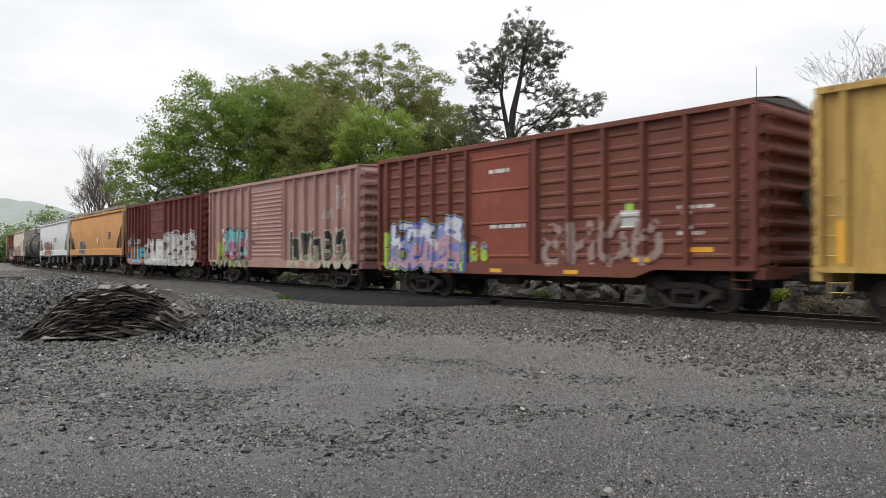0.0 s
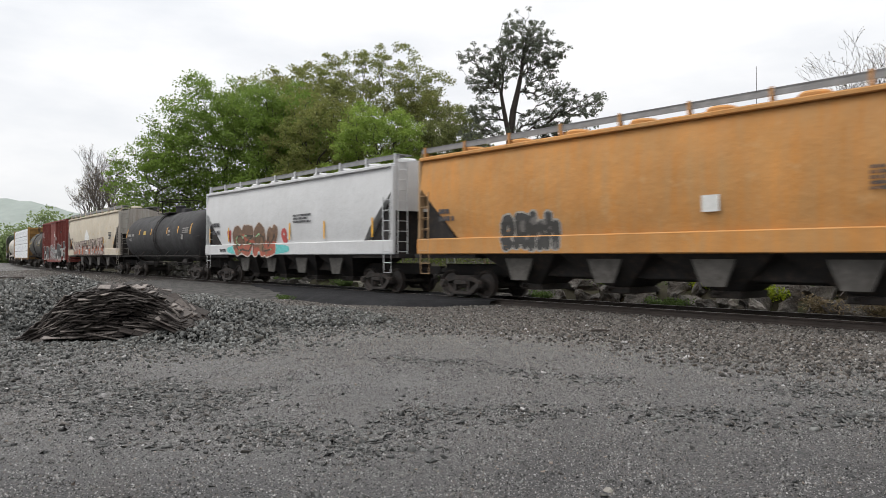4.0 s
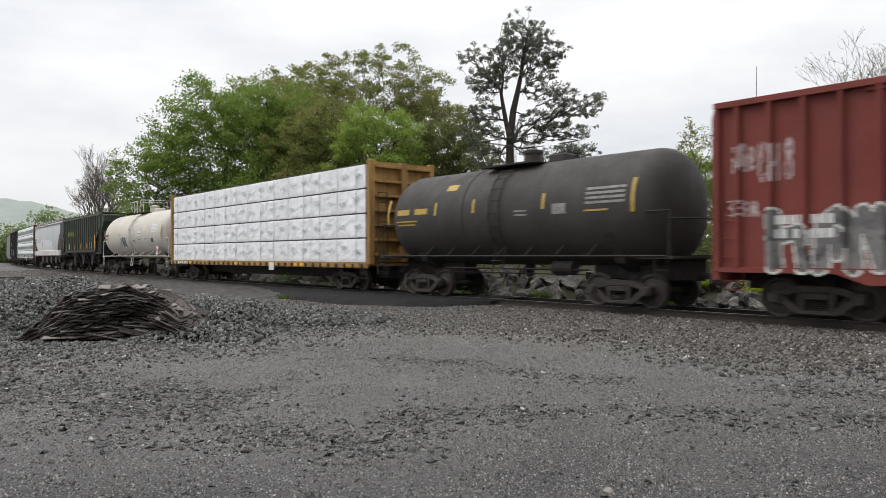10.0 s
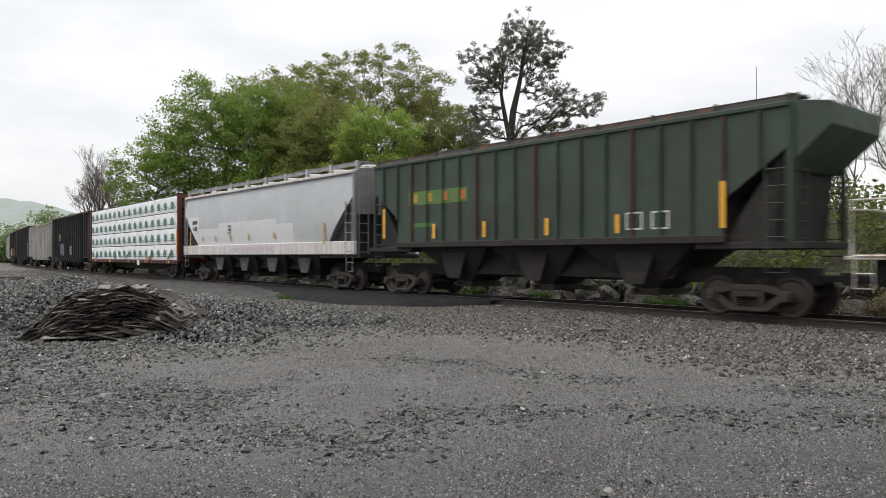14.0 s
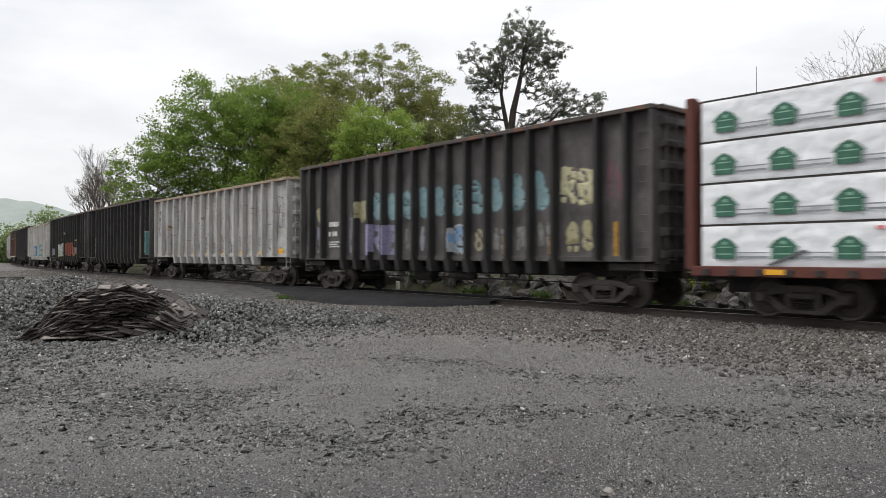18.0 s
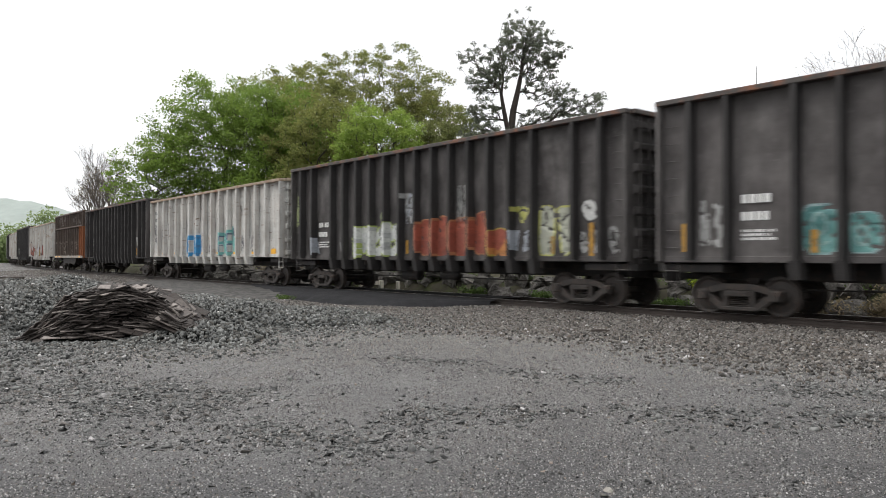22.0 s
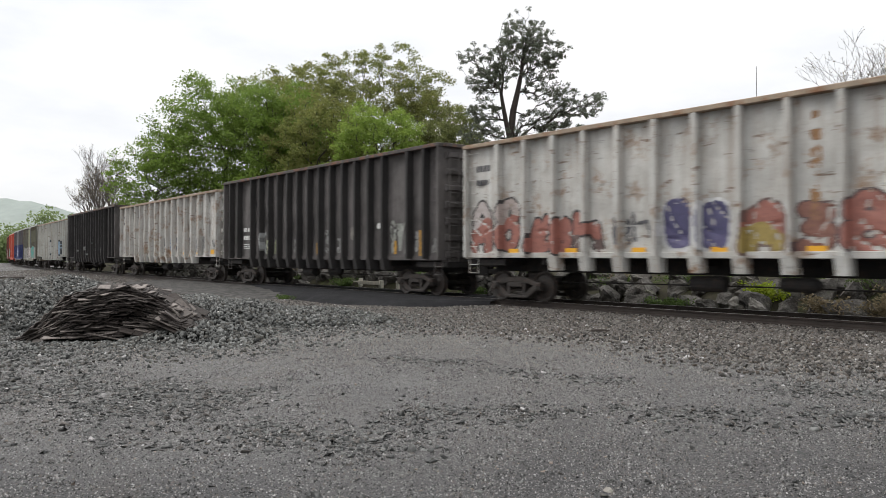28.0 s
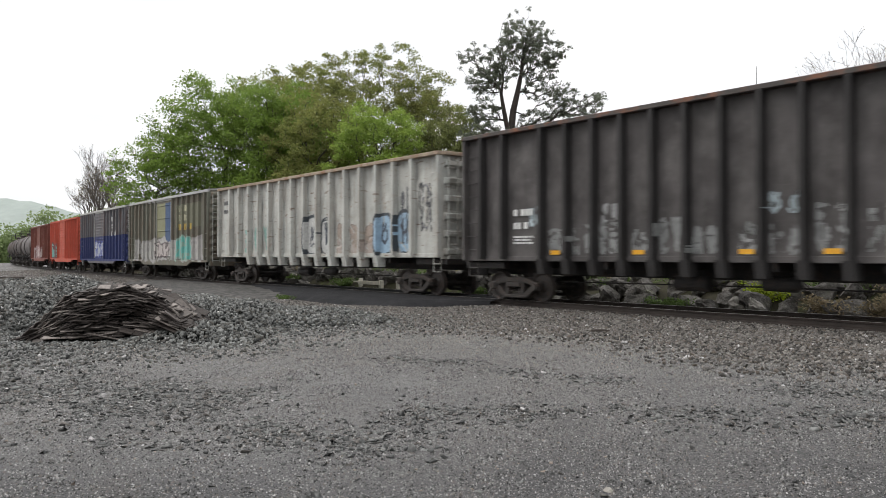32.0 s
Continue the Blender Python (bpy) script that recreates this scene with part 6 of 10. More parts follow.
def covered_hopper(name, s0, s1, label, paint, bays=4, z_sill=1.46, z_side=2.0, z_eave=4.74, z_top=5.02, slope=2.0, ribs=0, board_paint=None, sill_paint=None, end_paint=None, inset=1.9, rib_paints=(), slope_paint=None, board=0.40, panel=3.10):
    """Covered hopper: side skin with slanting end edges, roof with hatches and running boards, bays below."""
    car, sm, L = new_car(name, s0, s1, label, "hopper car", inset)
    h = L / 2
    sill = sill_paint or paint
    side = HW - (0.10 if ribs else 0.02)
    # profile of one side from the sill up and over to the middle of the roof
    if ribs:
        prof = [(side, z_side), (side, 2.72), (side, 3.80), (side, z_eave), (side - 0.05, z_eave + 0.06), (0.6, z_top), (0.0, z_top + 0.03)]
    else:
        prof = [(side - 0.10, z_side - 0.06), (side - 0.03, z_side + 0.45), (side, z_side + 1.1), (side - 0.02, z_side + 1.8), (side - 0.08, z_eave - 0.25), (side - 0.14, z_eave), (side - 0.30, z_eave + 0.16), (side - 0.7, z_top - 0.08), (0.35, z_top), (0, z_top + 0.01)]
    full = prof + [(-y, z) for y, z in reversed(prof[:-1])]

    def reach(z):
        low = 2.72 if ribs else z_side
        u = min(1.0, max(0.0, (z - low) / (3.80 - low)))
        return h - 0.25 - slope * (1 - u)

    rows = [[(x * reach(z), y, z) for y, z in full] for x in (-1.0, -0.66, -0.33, 0.0, 0.33, 0.66, 1.0)]
    part("body", Shape().sheet(rows), paint, car, smooth=True)
    for e in (-1, 1):
        cap = Shape()
        cap.sheet([[(e * reach(z) * 0.9995, y, z) for y, z in prof], [(e * reach(z) * 0.9995, -y, z) for y, z in prof]])
        # slope_paint, where given, puts the underside's shade into the sheet's colour
        part("slope_sheet", cap, slope_paint or end_paint or paint, car)
        x0, x1 = sorted((e * (h - 0.33), e * (h - 0.21)))
        part("end_panel", Shape().prism([(-side + 0.16, panel), (side - 0.16, panel), (side - 0.14, z_eave), (0.5, z_top - 0.03), (-0.5, z_top - 0.03), (-side + 0.14, z_eave)], "x", x0, x1), end_paint or paint, car)
        x0, x1 = sorted((e * (h - slope - 1.0), e * (h + 0.10)))
        part("end_platform", Shape().chamfered(x0, x1, -HW + 0.12, HW - 0.12, z_sill - 0.14, z_sill + 0.02, 0.015), M_UNDER, car)
        for q in (-1, 1):
            x0, x1 = sorted((e * (h - 0.30), e * (h - 0.16)))
            a, b = sorted((q * (side - 0.02), q * (side - 0.16)))
            part("end_post", Shape().chamfered(x0, x1, a, b, z_sill, z_eave, 0.015), end_paint or paint, car)
            ladder(car, e * (h - 0.52), q * (side - 0.05), z_sill + 0.02, 3.6, 0.46, True, end_paint or paint)
            step_stirrup(car, e * (h - 0.52), q * (side - 0.03), z_sill + 0.05, end_paint or paint, 0.72, 0.46)
            x0, x1 = sorted((e * (h - 1.15), e * (h - 1.0)))
            part("slope_brace", Shape().tube([(e * (h - 0.35), q * (side - 0.25), 3.6), (e * (h - slope - 0.1), q * (side - 0.25), z_sill + 0.1)], 0.05, 6), M_UNDER, car)
        ladder(car, e * (h - 0.12), -side + 0.45, z_sill, z_eave + 0.3, 0.44, False, end_paint or paint)
        # added solid block: its black stands in for shade below the slope sheet
        part("end_shade_block", Shape().prism([(e * (h - 0.60), z_sill + 0.02), (e * (h - slope - 0.35), z_sill + 0.02), (e * (h - 0.50), 3.65), (e * (h - 0.42), 3.65)], "y", -1.36, 1.36), M_UNDER, car, "solid black block painted as the shade under the slope sheet")
    for q in (-1, 1):
        a, b = sorted((q * (side - 0.14), q * (HW - 0.005)))
        if not ribs:
            part("side_sill", Shape().chamfered(-h + 0.12, h - 0.12, a, b, z_sill, z_side, 0.03), sill, car)
        else:
            part("side_sill", Shape().chamfered(-h + slope + 0.2, h - slope - 0.2, a, b, z_sill, z_side + 0.04, 0.02), M_UNDER, car)
        a, b = sorted((q * (side - 0.20), q * (side + (0.06 if ribs else 0.0))))
        part("eave", Shape().chamfered(-h + 0.22, h - 0.22, a, b, z_eave - 0.03, z_eave + 0.09, 0.02), sill, car)
        for k in range(ribs):
            x = -h + 0.9 + (L - 1.8) * k / (ribs - 1)
            u = min(1.0, max(0.0, (h - 0.25 - abs(x)) / slope)) if slope else 1
            zl = z_side if u >= 1 else 2.72 + (3.80 - 2.72) * (1 - u)
            o = q * side
            part("side_rib", Shape().prism([(x - 0.05, q * (side - 0.005)), (x - 0.03, q * (side + 0.09)), (x + 0.03, q * (side + 0.09)), (x + 0.05, q * (side - 0.005))], "z", zl, z_eave - 0.03), rib_paints[k % len(rib_paints)] if rib_paints else paint, car)
        # running board on its brackets
        a, b = sorted((q * 0.72, q * 1.34))
        part("running_board", Shape().box(-h + 0.1, h - 0.1, a, b, z_eave + board, z_eave + board + 0.04).box(-h + 0.1, h - 0.1, min(q * 1.30, q * 1.34), max(q * 1.30, q * 1.34), z_eave + board - 0.13, z_eave + board + 0.05), board_paint or M_STEEL, car, "grey grated running board")
        for x in np.linspace(-h + 0.3, h - 0.3, 10):
            a, b = sorted((q * 1.32, q * 1.385))
            part("board_bracket", Shape().prism([(q * 1.385, z_eave + 0.02), (q * 1.385, z_eave + board + 0.08), (q * 1.33, z_eave + board + 0.08), (q * 1.20, z_eave + board * 0.4)], "x", x - 0.035, x + 0.035), sill, car)
    for k in range(8):
        x = -h + 1.4 + (L - 2.8) * k / 7
        part("hatch", Shape().lathe([(z_top - 0.02, 0.40), (z_top + 0.14, 0.40), (z_top + 0.20, 0.34), (z_top + 0.22, 0.1)], "z", (x, 0, 0), 16), sill, car)
    part("underbody", Shape().prism([(-h + inset + 1.5, z_sill), (h - inset - 1.5, z_sill), (h - inset - 2.2, 0.80), (-h + inset + 2.2, 0.80)], "y", -0.75, 0.75), M_UNDER, car)
    # bays
    span = L - 2 * (inset + 1.25)
    for k in range(bays):
        x = -span / 2 + span * (k + 0.5) / bays
        w = span / bays / 2
        sh = Shape()
        top, low = z_sill + 0.01, 0.52
        for q in (-1, 1):
            sh.add([(x - w + 0.05, q * (side - 0.18), top), (x + w - 0.05, q * (side - 0.18), top), (x + 0.32, q * 0.62, low), (x - 0.32, q * 0.62, low)], [(0, 1, 2, 3)])
            e = q
            sh.add([(x + e * (w - 0.05), -side + 0.18, top), (x + e * (w - 0.05), side - 0.18, top), (x + e * 0.32, 0.62, low), (x + e * 0.32, -0.62, low)], [(0, 1, 2, 3)])
        bay = part("hopper_bay", sh, M_UNDER, car)
        gs = Shape().prism([(x - w * 0.40, top), (x + w * 0.40, top), (x + 0.30, low + 0.14), (x - 0.30, low + 0.14)], "y", -side + 0.30, -side + 0.36)
        part("bay_sheet", gs, M_BAY if not ribs else M_UNDER, bay)
        part("outlet_gate", Shape().chamfered(x - 0.42, x + 0.42, -0.72, 0.72, low - 0.16, low + 0.02, 0.02).tube([(x - 0.2, -0.95, low - 0.05), (x - 0.2, 0.95, low - 0.05)], 0.05, 8), M_STEEL, bay)
    part("centre_sill", Shape().chamfered(-h + 0.2, h - 0.2, -0.28, 0.28, 0.72, 1.12, 0.02), M_UNDER, car)
    return car, sm, L


def tank_car(name, s0, s1, label, paint, r=1.48, zc=2.82, over=0.45, sill_paint=None, rail_line=True, inset=1.9, straps=(), dome=True, waist=True):
    """Tank car: dished tank, manway platform with railings, walkway line, saddles and ladders."""
    car, sm, L = new_car(name, s0, s1, label, "tank car", inset)
    h = L / 2
    sp = sill_paint or paint
    e = h - over
    prof = [(-e, 0.02), (-e + 0.03, 0.35 * r), (-e + 0.12, 0.66 * r), (-e + 0.28, 0.86 * r), (-e + 0.50, 0.965 * r), (-e + 0.75, r)]
    cyl = [(x, r) for x in np.linspace(-e + 1.3, e - 1.3, 9)]
    if waist:
        cyl = [(x, r - 0.0) for x, _ in cyl]
    prof = prof + cyl + [(-x, q) for x, q in reversed(prof)]
    part("tank", Shape().lathe(prof, "x", (0, 0, zc), 48), paint, car, smooth=True)
    for x in np.linspace(-e + 2.4, e - 2.4, 5):
        part("weld_band", Shape().lathe([(x - 0.03, r - 0.01), (x - 0.03, r + 0.006), (x + 0.03, r + 0.006), (x + 0.03, r - 0.01)], "x", (0, 0, zc), 48), paint, car, smooth=True)
    for x in straps:
        part("centre_band", Shape().lathe([(x - 0.16, r - 0.01), (x - 0.16, r + 0.02), (x + 0.16, r + 0.02), (x + 0.16, r - 0.01)], "x", (0, 0, zc), 48), paint, car, smooth=True)
    top = zc + r
    # manway, valves, platform and railing
    part("manway", Shape().lathe([(top - 0.1, 0.30), (top + 0.30, 0.30), (top + 0.36, 0.34), (top + 0.44, 0.34), (top + 0.50, 0.15)], "z", (0.15, 0, 0), 20), paint, car)
    part("valve_housing", Shape().chamfered(1.0, 1.7, -0.25, 0.25, top - 0.1, top + 0.22, 0.04), paint, car)
    part("platform", Shape().box(-1.15, 1.15, -1.05, -0.45, top - 0.08, top - 0.03).box(-1.15, 1.15, 0.45, 1.05, top - 0.08, top - 0.03), M_STEEL, car)
    for q in (-1, 1):
        for x0, x1 in ((-1.15, -0.35), (0.35, 1.15)):
            part("railing", Shape().tube([(x0, q * 1.05, top - 0.05), (x0, q * 1.05, top + 0.78), (x1, q * 1.05, top + 0.78), (x1, q * 1.05, top - 0.05)], 0.022, 5)
                 .tube([(x0, q * 1.05, top + 0.38), (x1, q * 1.05, top + 0.38)], 0.018, 5), sp, car)
    for x0 in (-1.15, 1.15):
        part("railing", Shape().tube([(x0, -1.05, top + 0.78), (x0, 1.05, top + 0.78)], 0.022, 5), sp, car)
    for q in (-1, 1):
        arc = [(a, q * (r + 0.09) * math.sin(radians(a)), zc + (r + 0.09) * math.cos(radians(a))) for a in (35, 55, 75, 95, 115, 128)]
        sh = Shape()
        for x in (-0.22, 0.22):
            sh.tube([(x, y, z) for _, y, z in arc] + [(x, q * (HW - 0.06), 0.72)], 0.024, 5)
        for a in range(38, 128, 13):
            y, z = q * (r + 0.10) * math.sin(radians(a)), zc + (r + 0.10) * math.cos(radians(a))
            sh.tube([(-0.22, y, z), (0.22, y, z)], 0.016, 5)
        for z in (0.74, 1.0, 1.25):
            sh.tube([(-0.22, q * (HW - 0.06), z), (0.22, q * (HW - 0.06), z)], 0.016, 5)
        part("ladder", sh, sp, car)
        if rail_line:
            part("side_rail", Shape().tube([(-h + 0.1, q * (HW - 0.06), 1.40), (h - 0.1, q * (HW - 0.06), 1.40)], 0.032, 6), sp, car)
            for x in np.linspace(-h + 2.6, h - 2.6, 7):
                part("rail_bracket", Shape().tube([(x, q * (HW - 0.06), 1.40), (x + 0.14, q * (math.sqrt(r * r - (zc - 1.72) ** 2) + 0.01), 1.72)], 0.03, 5), sp, car)
    for k in (-1, 1):
        x0, x1 = sorted((k * (h - inset - 1.4), k * (h - 0.05)))
        part("stub_sill", Shape().chamfered(x0, x1, -0.32, 0.32, 0.74, 1.38, 0.03), M_UNDER, car)
        part("saddle", Shape().prism([(-0.95, 1.2), (-0.35, 0.95), (0.35, 0.95), (0.95, 1.2), (1.22, zc - 0.85), (0.9, zc - 1.2), (0, zc - r + 0.05), (-0.9, zc - 1.2), (-1.22, zc - 0.85)], "x", k * (h - inset) - 0.16, k * (h - inset) + 0.16), M_UNDER, car)
        x0, x1 = sorted((k * (h - 1.0), k * (h + 0.06)))
        part("end_platform", Shape().chamfered(x0, x1, -HW + 0.06, HW - 0.06, 1.32, 1.40, 0.01), sp, car)
        part("end_railing", Shape().tube([(k * (h - 0.05), -HW + 0.10, 1.38), (k * (h - 0.05), -HW + 0.10, 2.55), (k * (h - 0.85), -HW + 0.14, 2.55)], 0.03, 6)
             .tube([(k * (h - 0.05), -HW + 0.10, 2.35), (k * (h - 0.02), 0, 2.4), (k * (h - 0.05), HW - 0.10, 2.35), (k * (h - 0.05), HW - 0.10, 1.38)], 0.025, 6), sp, car)
        for q in (-1, 1):
            step_stirrup(car, k * (h - 0.28), q * (HW - 0.08), 1.35, sp, 0.62, 0.36)
    part("brake_rigging", Shape().tube([(-h + 3.0, -0.9, 1.0), (h - 3.0, -0.9, 1.0)], 0.03, 5).tube([(-h + 3.0, -0.6, 0.85), (h - 3.0, -0.6, 0.85)], 0.02, 5)
         .lathe([(-0.4, 0.04), (-0.4, 0.2), (0.4, 0.2), (0.4, 0.04)], "x", (h - 4.0, -0.8, 1.05), 12), M_UNDER, car)
    part("bottom_outlet", Shape().lathe([(0.75, 0.12), (zc - r + 0.1, 0.2)], "z", (0.0, 0, 0), 12), M_UNDER, car)
    return car, sm, L


def wrapped_bundle(w, d, h, seed, wrap, name="bundle"):
    """A stack of boards in loose plastic: a soft block with creases."""
    g = random.Random(seed)
    nx, nz = 54, 14
    rows = []
    for k in range(nz + 1):
        z = h * k / nz
        row = []
        for i in range(nx + 1):
            x = -w / 2 + w * i / nx
            a, b = x + z * 0.9, z - x * 0.35
            e = 0.018 * noise.noise((x * 2.3 + seed, z * 3.1, 2.0))
            e += 0.030 * (0.35 - abs(noise.noise((a * 1.3 + seed * 1.7, b * 4.6, 5.0)))) + 0.014 * (0.3 - abs(noise.noise((a * 2.4, b * 9.0 + seed, 9.0))))
            if i in (0, nx) or k in (0, nz):
                e = 0.02
            row.append((x, -d / 2 + 0.02 + e, z))
        rows.append(row)
    sh = Shape().sheet(rows)
    sh.box(-w / 2 + 0.005, w / 2 - 0.005, -d / 2 + 0.05, d / 2, 0.01, h - 0.005)
    return sh


def centerbeam(name, s0, s1, label, paint, wrap, wrap_label, mark_paint, z_deck=1.16, z_top=5.06, rows=4, cols=5, mark=None, steps=None):
    car, sm, L = new_car(name, s0, s1, label, "centerbeam flatcar", 2.4)
    h = L / 2
    part("deck", Shape().chamfered(-h, h, -HW + 0.10, HW - 0.10, z_deck - 0.16, z_deck - 0.04, 0.015), paint, car)
    for q in (-1, 1):
        a, b = sorted((q * (HW - 0.10), q * (HW - 0.01)))
        part("side_sill", Shape().chamfered(-h, h, a, b, z_deck - 0.24, z_deck + 0.0, 0.015), paint, car)
        n = 34
        for k in range(n):
            x = -h + 0.4 + (L - 0.8) * k / (n - 1)
            a, b = sorted((q * (HW - 0.02), q * (HW + 0.03)))
            part("winch", Shape().chamfered(x - 0.09, x + 0.09, a, b, z_deck - 0.22, z_deck - 0.06, 0.012), M_STEEL, car)
    part("centre_beam", Shape().box(-h + 0.5, h - 0.5, -0.10, 0.10, z_deck - 0.1, z_top - 0.12).chamfered(-h + 0.3, h - 0.3, -0.45, 0.45, z_top - 0.12, z_top + 0.06, 0.02), paint, car)
    part("centre_sill", Shape().chamfered(-h + 0.3, h - 0.3, -0.4, 0.4, 0.52, z_deck - 0.15, 0.02).prism([(-h + 4.4, z_deck - 0.2), (h - 4.4, z_deck - 0.2), (h - 6.5, 0.48), (-h + 6.5, 0.48)], "y", -0.46, 0.46), M_UNDER, car)
    for e in (-1, 1):
        x0, x1 = sorted((e * h, e * (h - 0.10)))
        bulk = part("bulkhead", Shape().box(x0, x1, -HW + 0.06, HW - 0.06, z_deck, z_top), paint, car)
        for q in (-1, 1):
            a, b = sorted((q * (HW - 0.01), q * (HW - 0.28)))
            x0, x1 = sorted((e * (h - 0.08), e * (h + 0.14)))
            part("bulkhead_post", Shape().chamfered(x0, x1, a, b, z_deck - 0.1, z_top + 0.06, 0.03), paint, bulk)
        a0, a1 = sorted((e * (h - 0.02), e * (h + 0.26)))
        part("bulkhead_post", Shape().chamfered(a0, a1, -0.14, 0.14, z_deck, z_top, 0.02), paint, bulk)
        for k in range(7):
            z = z_deck + 0.3 + (z_top - z_deck - 0.5) * k / 6
            a0, a1 = sorted((e * h, e * (h + 0.22)))
            part("bulkhead_rib", Shape().chamfered(a0, a1, -HW + 0.26, HW - 0.26, z - 0.05, z + 0.05, 0.012), paint, bulk)
        ladder(car, e * (h + 0.30), -HW + 0.5, 0.7, z_top - 1.2, 0.42, False, M_STEEL)
        step_stirrup(car, e * (h - 0.3), -HW + 0.06, z_deck - 0.2, M_STEEL, 0.42, 0.42)
    usable = L - 0.5
    hh = (z_top - 0.05 - z_deck) / rows
    for r in range(rows):
        counts = steps[r % len(steps)] if steps else (1,) * cols
        for c in range(len(counts)):
            w = usable * counts[c] / sum(counts)
            mid = -usable / 2 + usable * (sum(counts[:c]) + counts[c] / 2) / sum(counts)
            for q in (-1, 1):
                if q == -1:
                    me = wrapped_bundle(w - 0.012, 1.42, hh - 0.055, seed=sum(map(ord, name)) % 97 + 7 * r + 31 * c, wrap=wrap).mesh("lumber_pack", True)
                    me.materials.append(wrap)
                    by_cell[(r, c)] = me
                else:
                    me = by_cell[(r, c)]
                ob = tagged(new("lumber_pack", me), wrap_label, "lumber pack", "packs on the " + name.replace("_", " "))
                off = pose(mid, q * 0.85, z_deck + 0.004 + r * hh, rz=0 if q == -1 else 180)
                RIDERS.append((ob, off, sm))
                if q == -1:
                    mark(ob, w, hh, r, c, counts[c])
    return car, sm, L


by_cell = {}


# ---- sprayed paint: abstract strokes laid as a thin skin over the wall and its ribs ----
def ring(cx, cz, rx, rz, n=9):
    return [(cx + rx * math.cos(2 * math.pi * k / n), cz + rz * math.sin(2 * math.pi * k / n)) for k in range(n + 1)]


STROKES = (
    [[(0.1, 1), (0, 0.2), (0.45, 0), (0.95, 0.25), (0.9, 0.62)], [(0.35, 0.62), (0.7, 0.95)]],
    [[(0.05, 0), (0, 1)], [(0, 0.55), (0.85, 0.68), (1, 0)]],
    [[(0, 0.95), (0.9, 0.9), (0.15, 0.5), (1, 0.42), (0.6, 0), (0, 0.08)]],
    [ring(0.5, 0.66, 0.46, 0.33), [(0.2, 0.3), (0.5, 0), (1, 0.1)]],
    [[(0.1, 0), (0.1, 1)], [(0.9, 0), (0.9, 1)], [(0.1, 0.35), (0.9, 0.6)]],
    [ring(0.5, 0.28, 0.42, 0.27), ring(0.5, 0.78, 0.34, 0.22)],
    [[(0, 0), (0.08, 0.8), (0.5, 1), (0.92, 0.8), (1, 0)], [(0.5, 0.62), (0.5, 0.25)]],
    [[(0, 1), (0.5, 0.05), (1, 1)], [(0.5, 1), (0.5, 0.6)]],
    [[(0, 1), (1, 0.95)], [(0.05, 1), (0, 0)], [(0.52, 1), (0.5, 0.2)], [(1, 0.95), (1, 0)]],
    [[(0, 0.1), (0.4, 0.9), (0.55, 0.3), (1, 1)], [(0.2, 0), (0.9, 0.12)]],
)
LETTERS = {
    "A": [[(0, 0), (0.15, 0.75), (0.5, 1), (0.85, 0.75), (1, 0)], [(0.1, 0.38), (0.9, 0.38)]],
    "B": [[(0.05, 0), (0.05, 1), (0.75, 0.95), (0.85, 0.72), (0.6, 0.54), (0.05, 0.52)], [(0.6, 0.54), (1, 0.34), (0.85, 0.04), (0.05, 0)]],
    "C": [[(1, 0.85), (0.6, 1), (0.1, 0.8), (0, 0.4), (0.25, 0.05), (0.65, 0), (1, 0.2)]],
    "E": [[(1, 1), (0.05, 0.95), (0, 0.05), (1, 0)], [(0.02, 0.5), (0.75, 0.52)]],
    "F": [[(1, 1), (0.05, 0.95), (0, 0)], [(0.02, 0.5), (0.75, 0.54)]],
    "H": [[(0.05, 1), (0, 0)], [(1, 1), (0.95, 0)], [(0, 0.5), (1, 0.5)]],
    "K": [[(0.05, 1), (0, 0)], [(1, 1), (0.1, 0.45), (1, 0)]],
    "M": [[(0, 0), (0.02, 1), (0.5, 0.28), (0.98, 1), (1, 0)]],
    "N": [[(0, 0), (0.05, 1), (0.92, 0.05), (1, 1)]],
    "R": [[(0, 0), (0.05, 1), (0.8, 0.95), (0.95, 0.7), (0.7, 0.5), (0.05, 0.48)], [(0.45, 0.48), (1, 0)]],
    "S": [[(0.95, 0.85), (0.5, 1), (0.05, 0.78), (0.3, 0.56), (0.75, 0.46), (1, 0.22), (0.5, 0), (0, 0.15)]],
    "U": [[(0.05, 1), (0, 0.25), (0.45, 0), (0.95, 0.22), (1, 1)]],
    "W": [[(0, 1), (0.2, 0), (0.5, 0.6), (0.8, 0), (1, 1)]],
    "8": [ring(0.42, 0.78, 0.16, 0.12), ring(0.55, 0.30, 0.30, 0.20), [(0.42, 0.78), (0.55, 0.3)]],
}
SPRAYS = {}


def spray_paint(colour):
    if colour not in SPRAYS:
        SPRAYS[colour] = plain("spray_paint", shade(colour, 0.84), 0.6, 0, 0.16, 5.0, 30.0, 0.1, shade(colour, 0.55))
    return SPRAYS[colour]


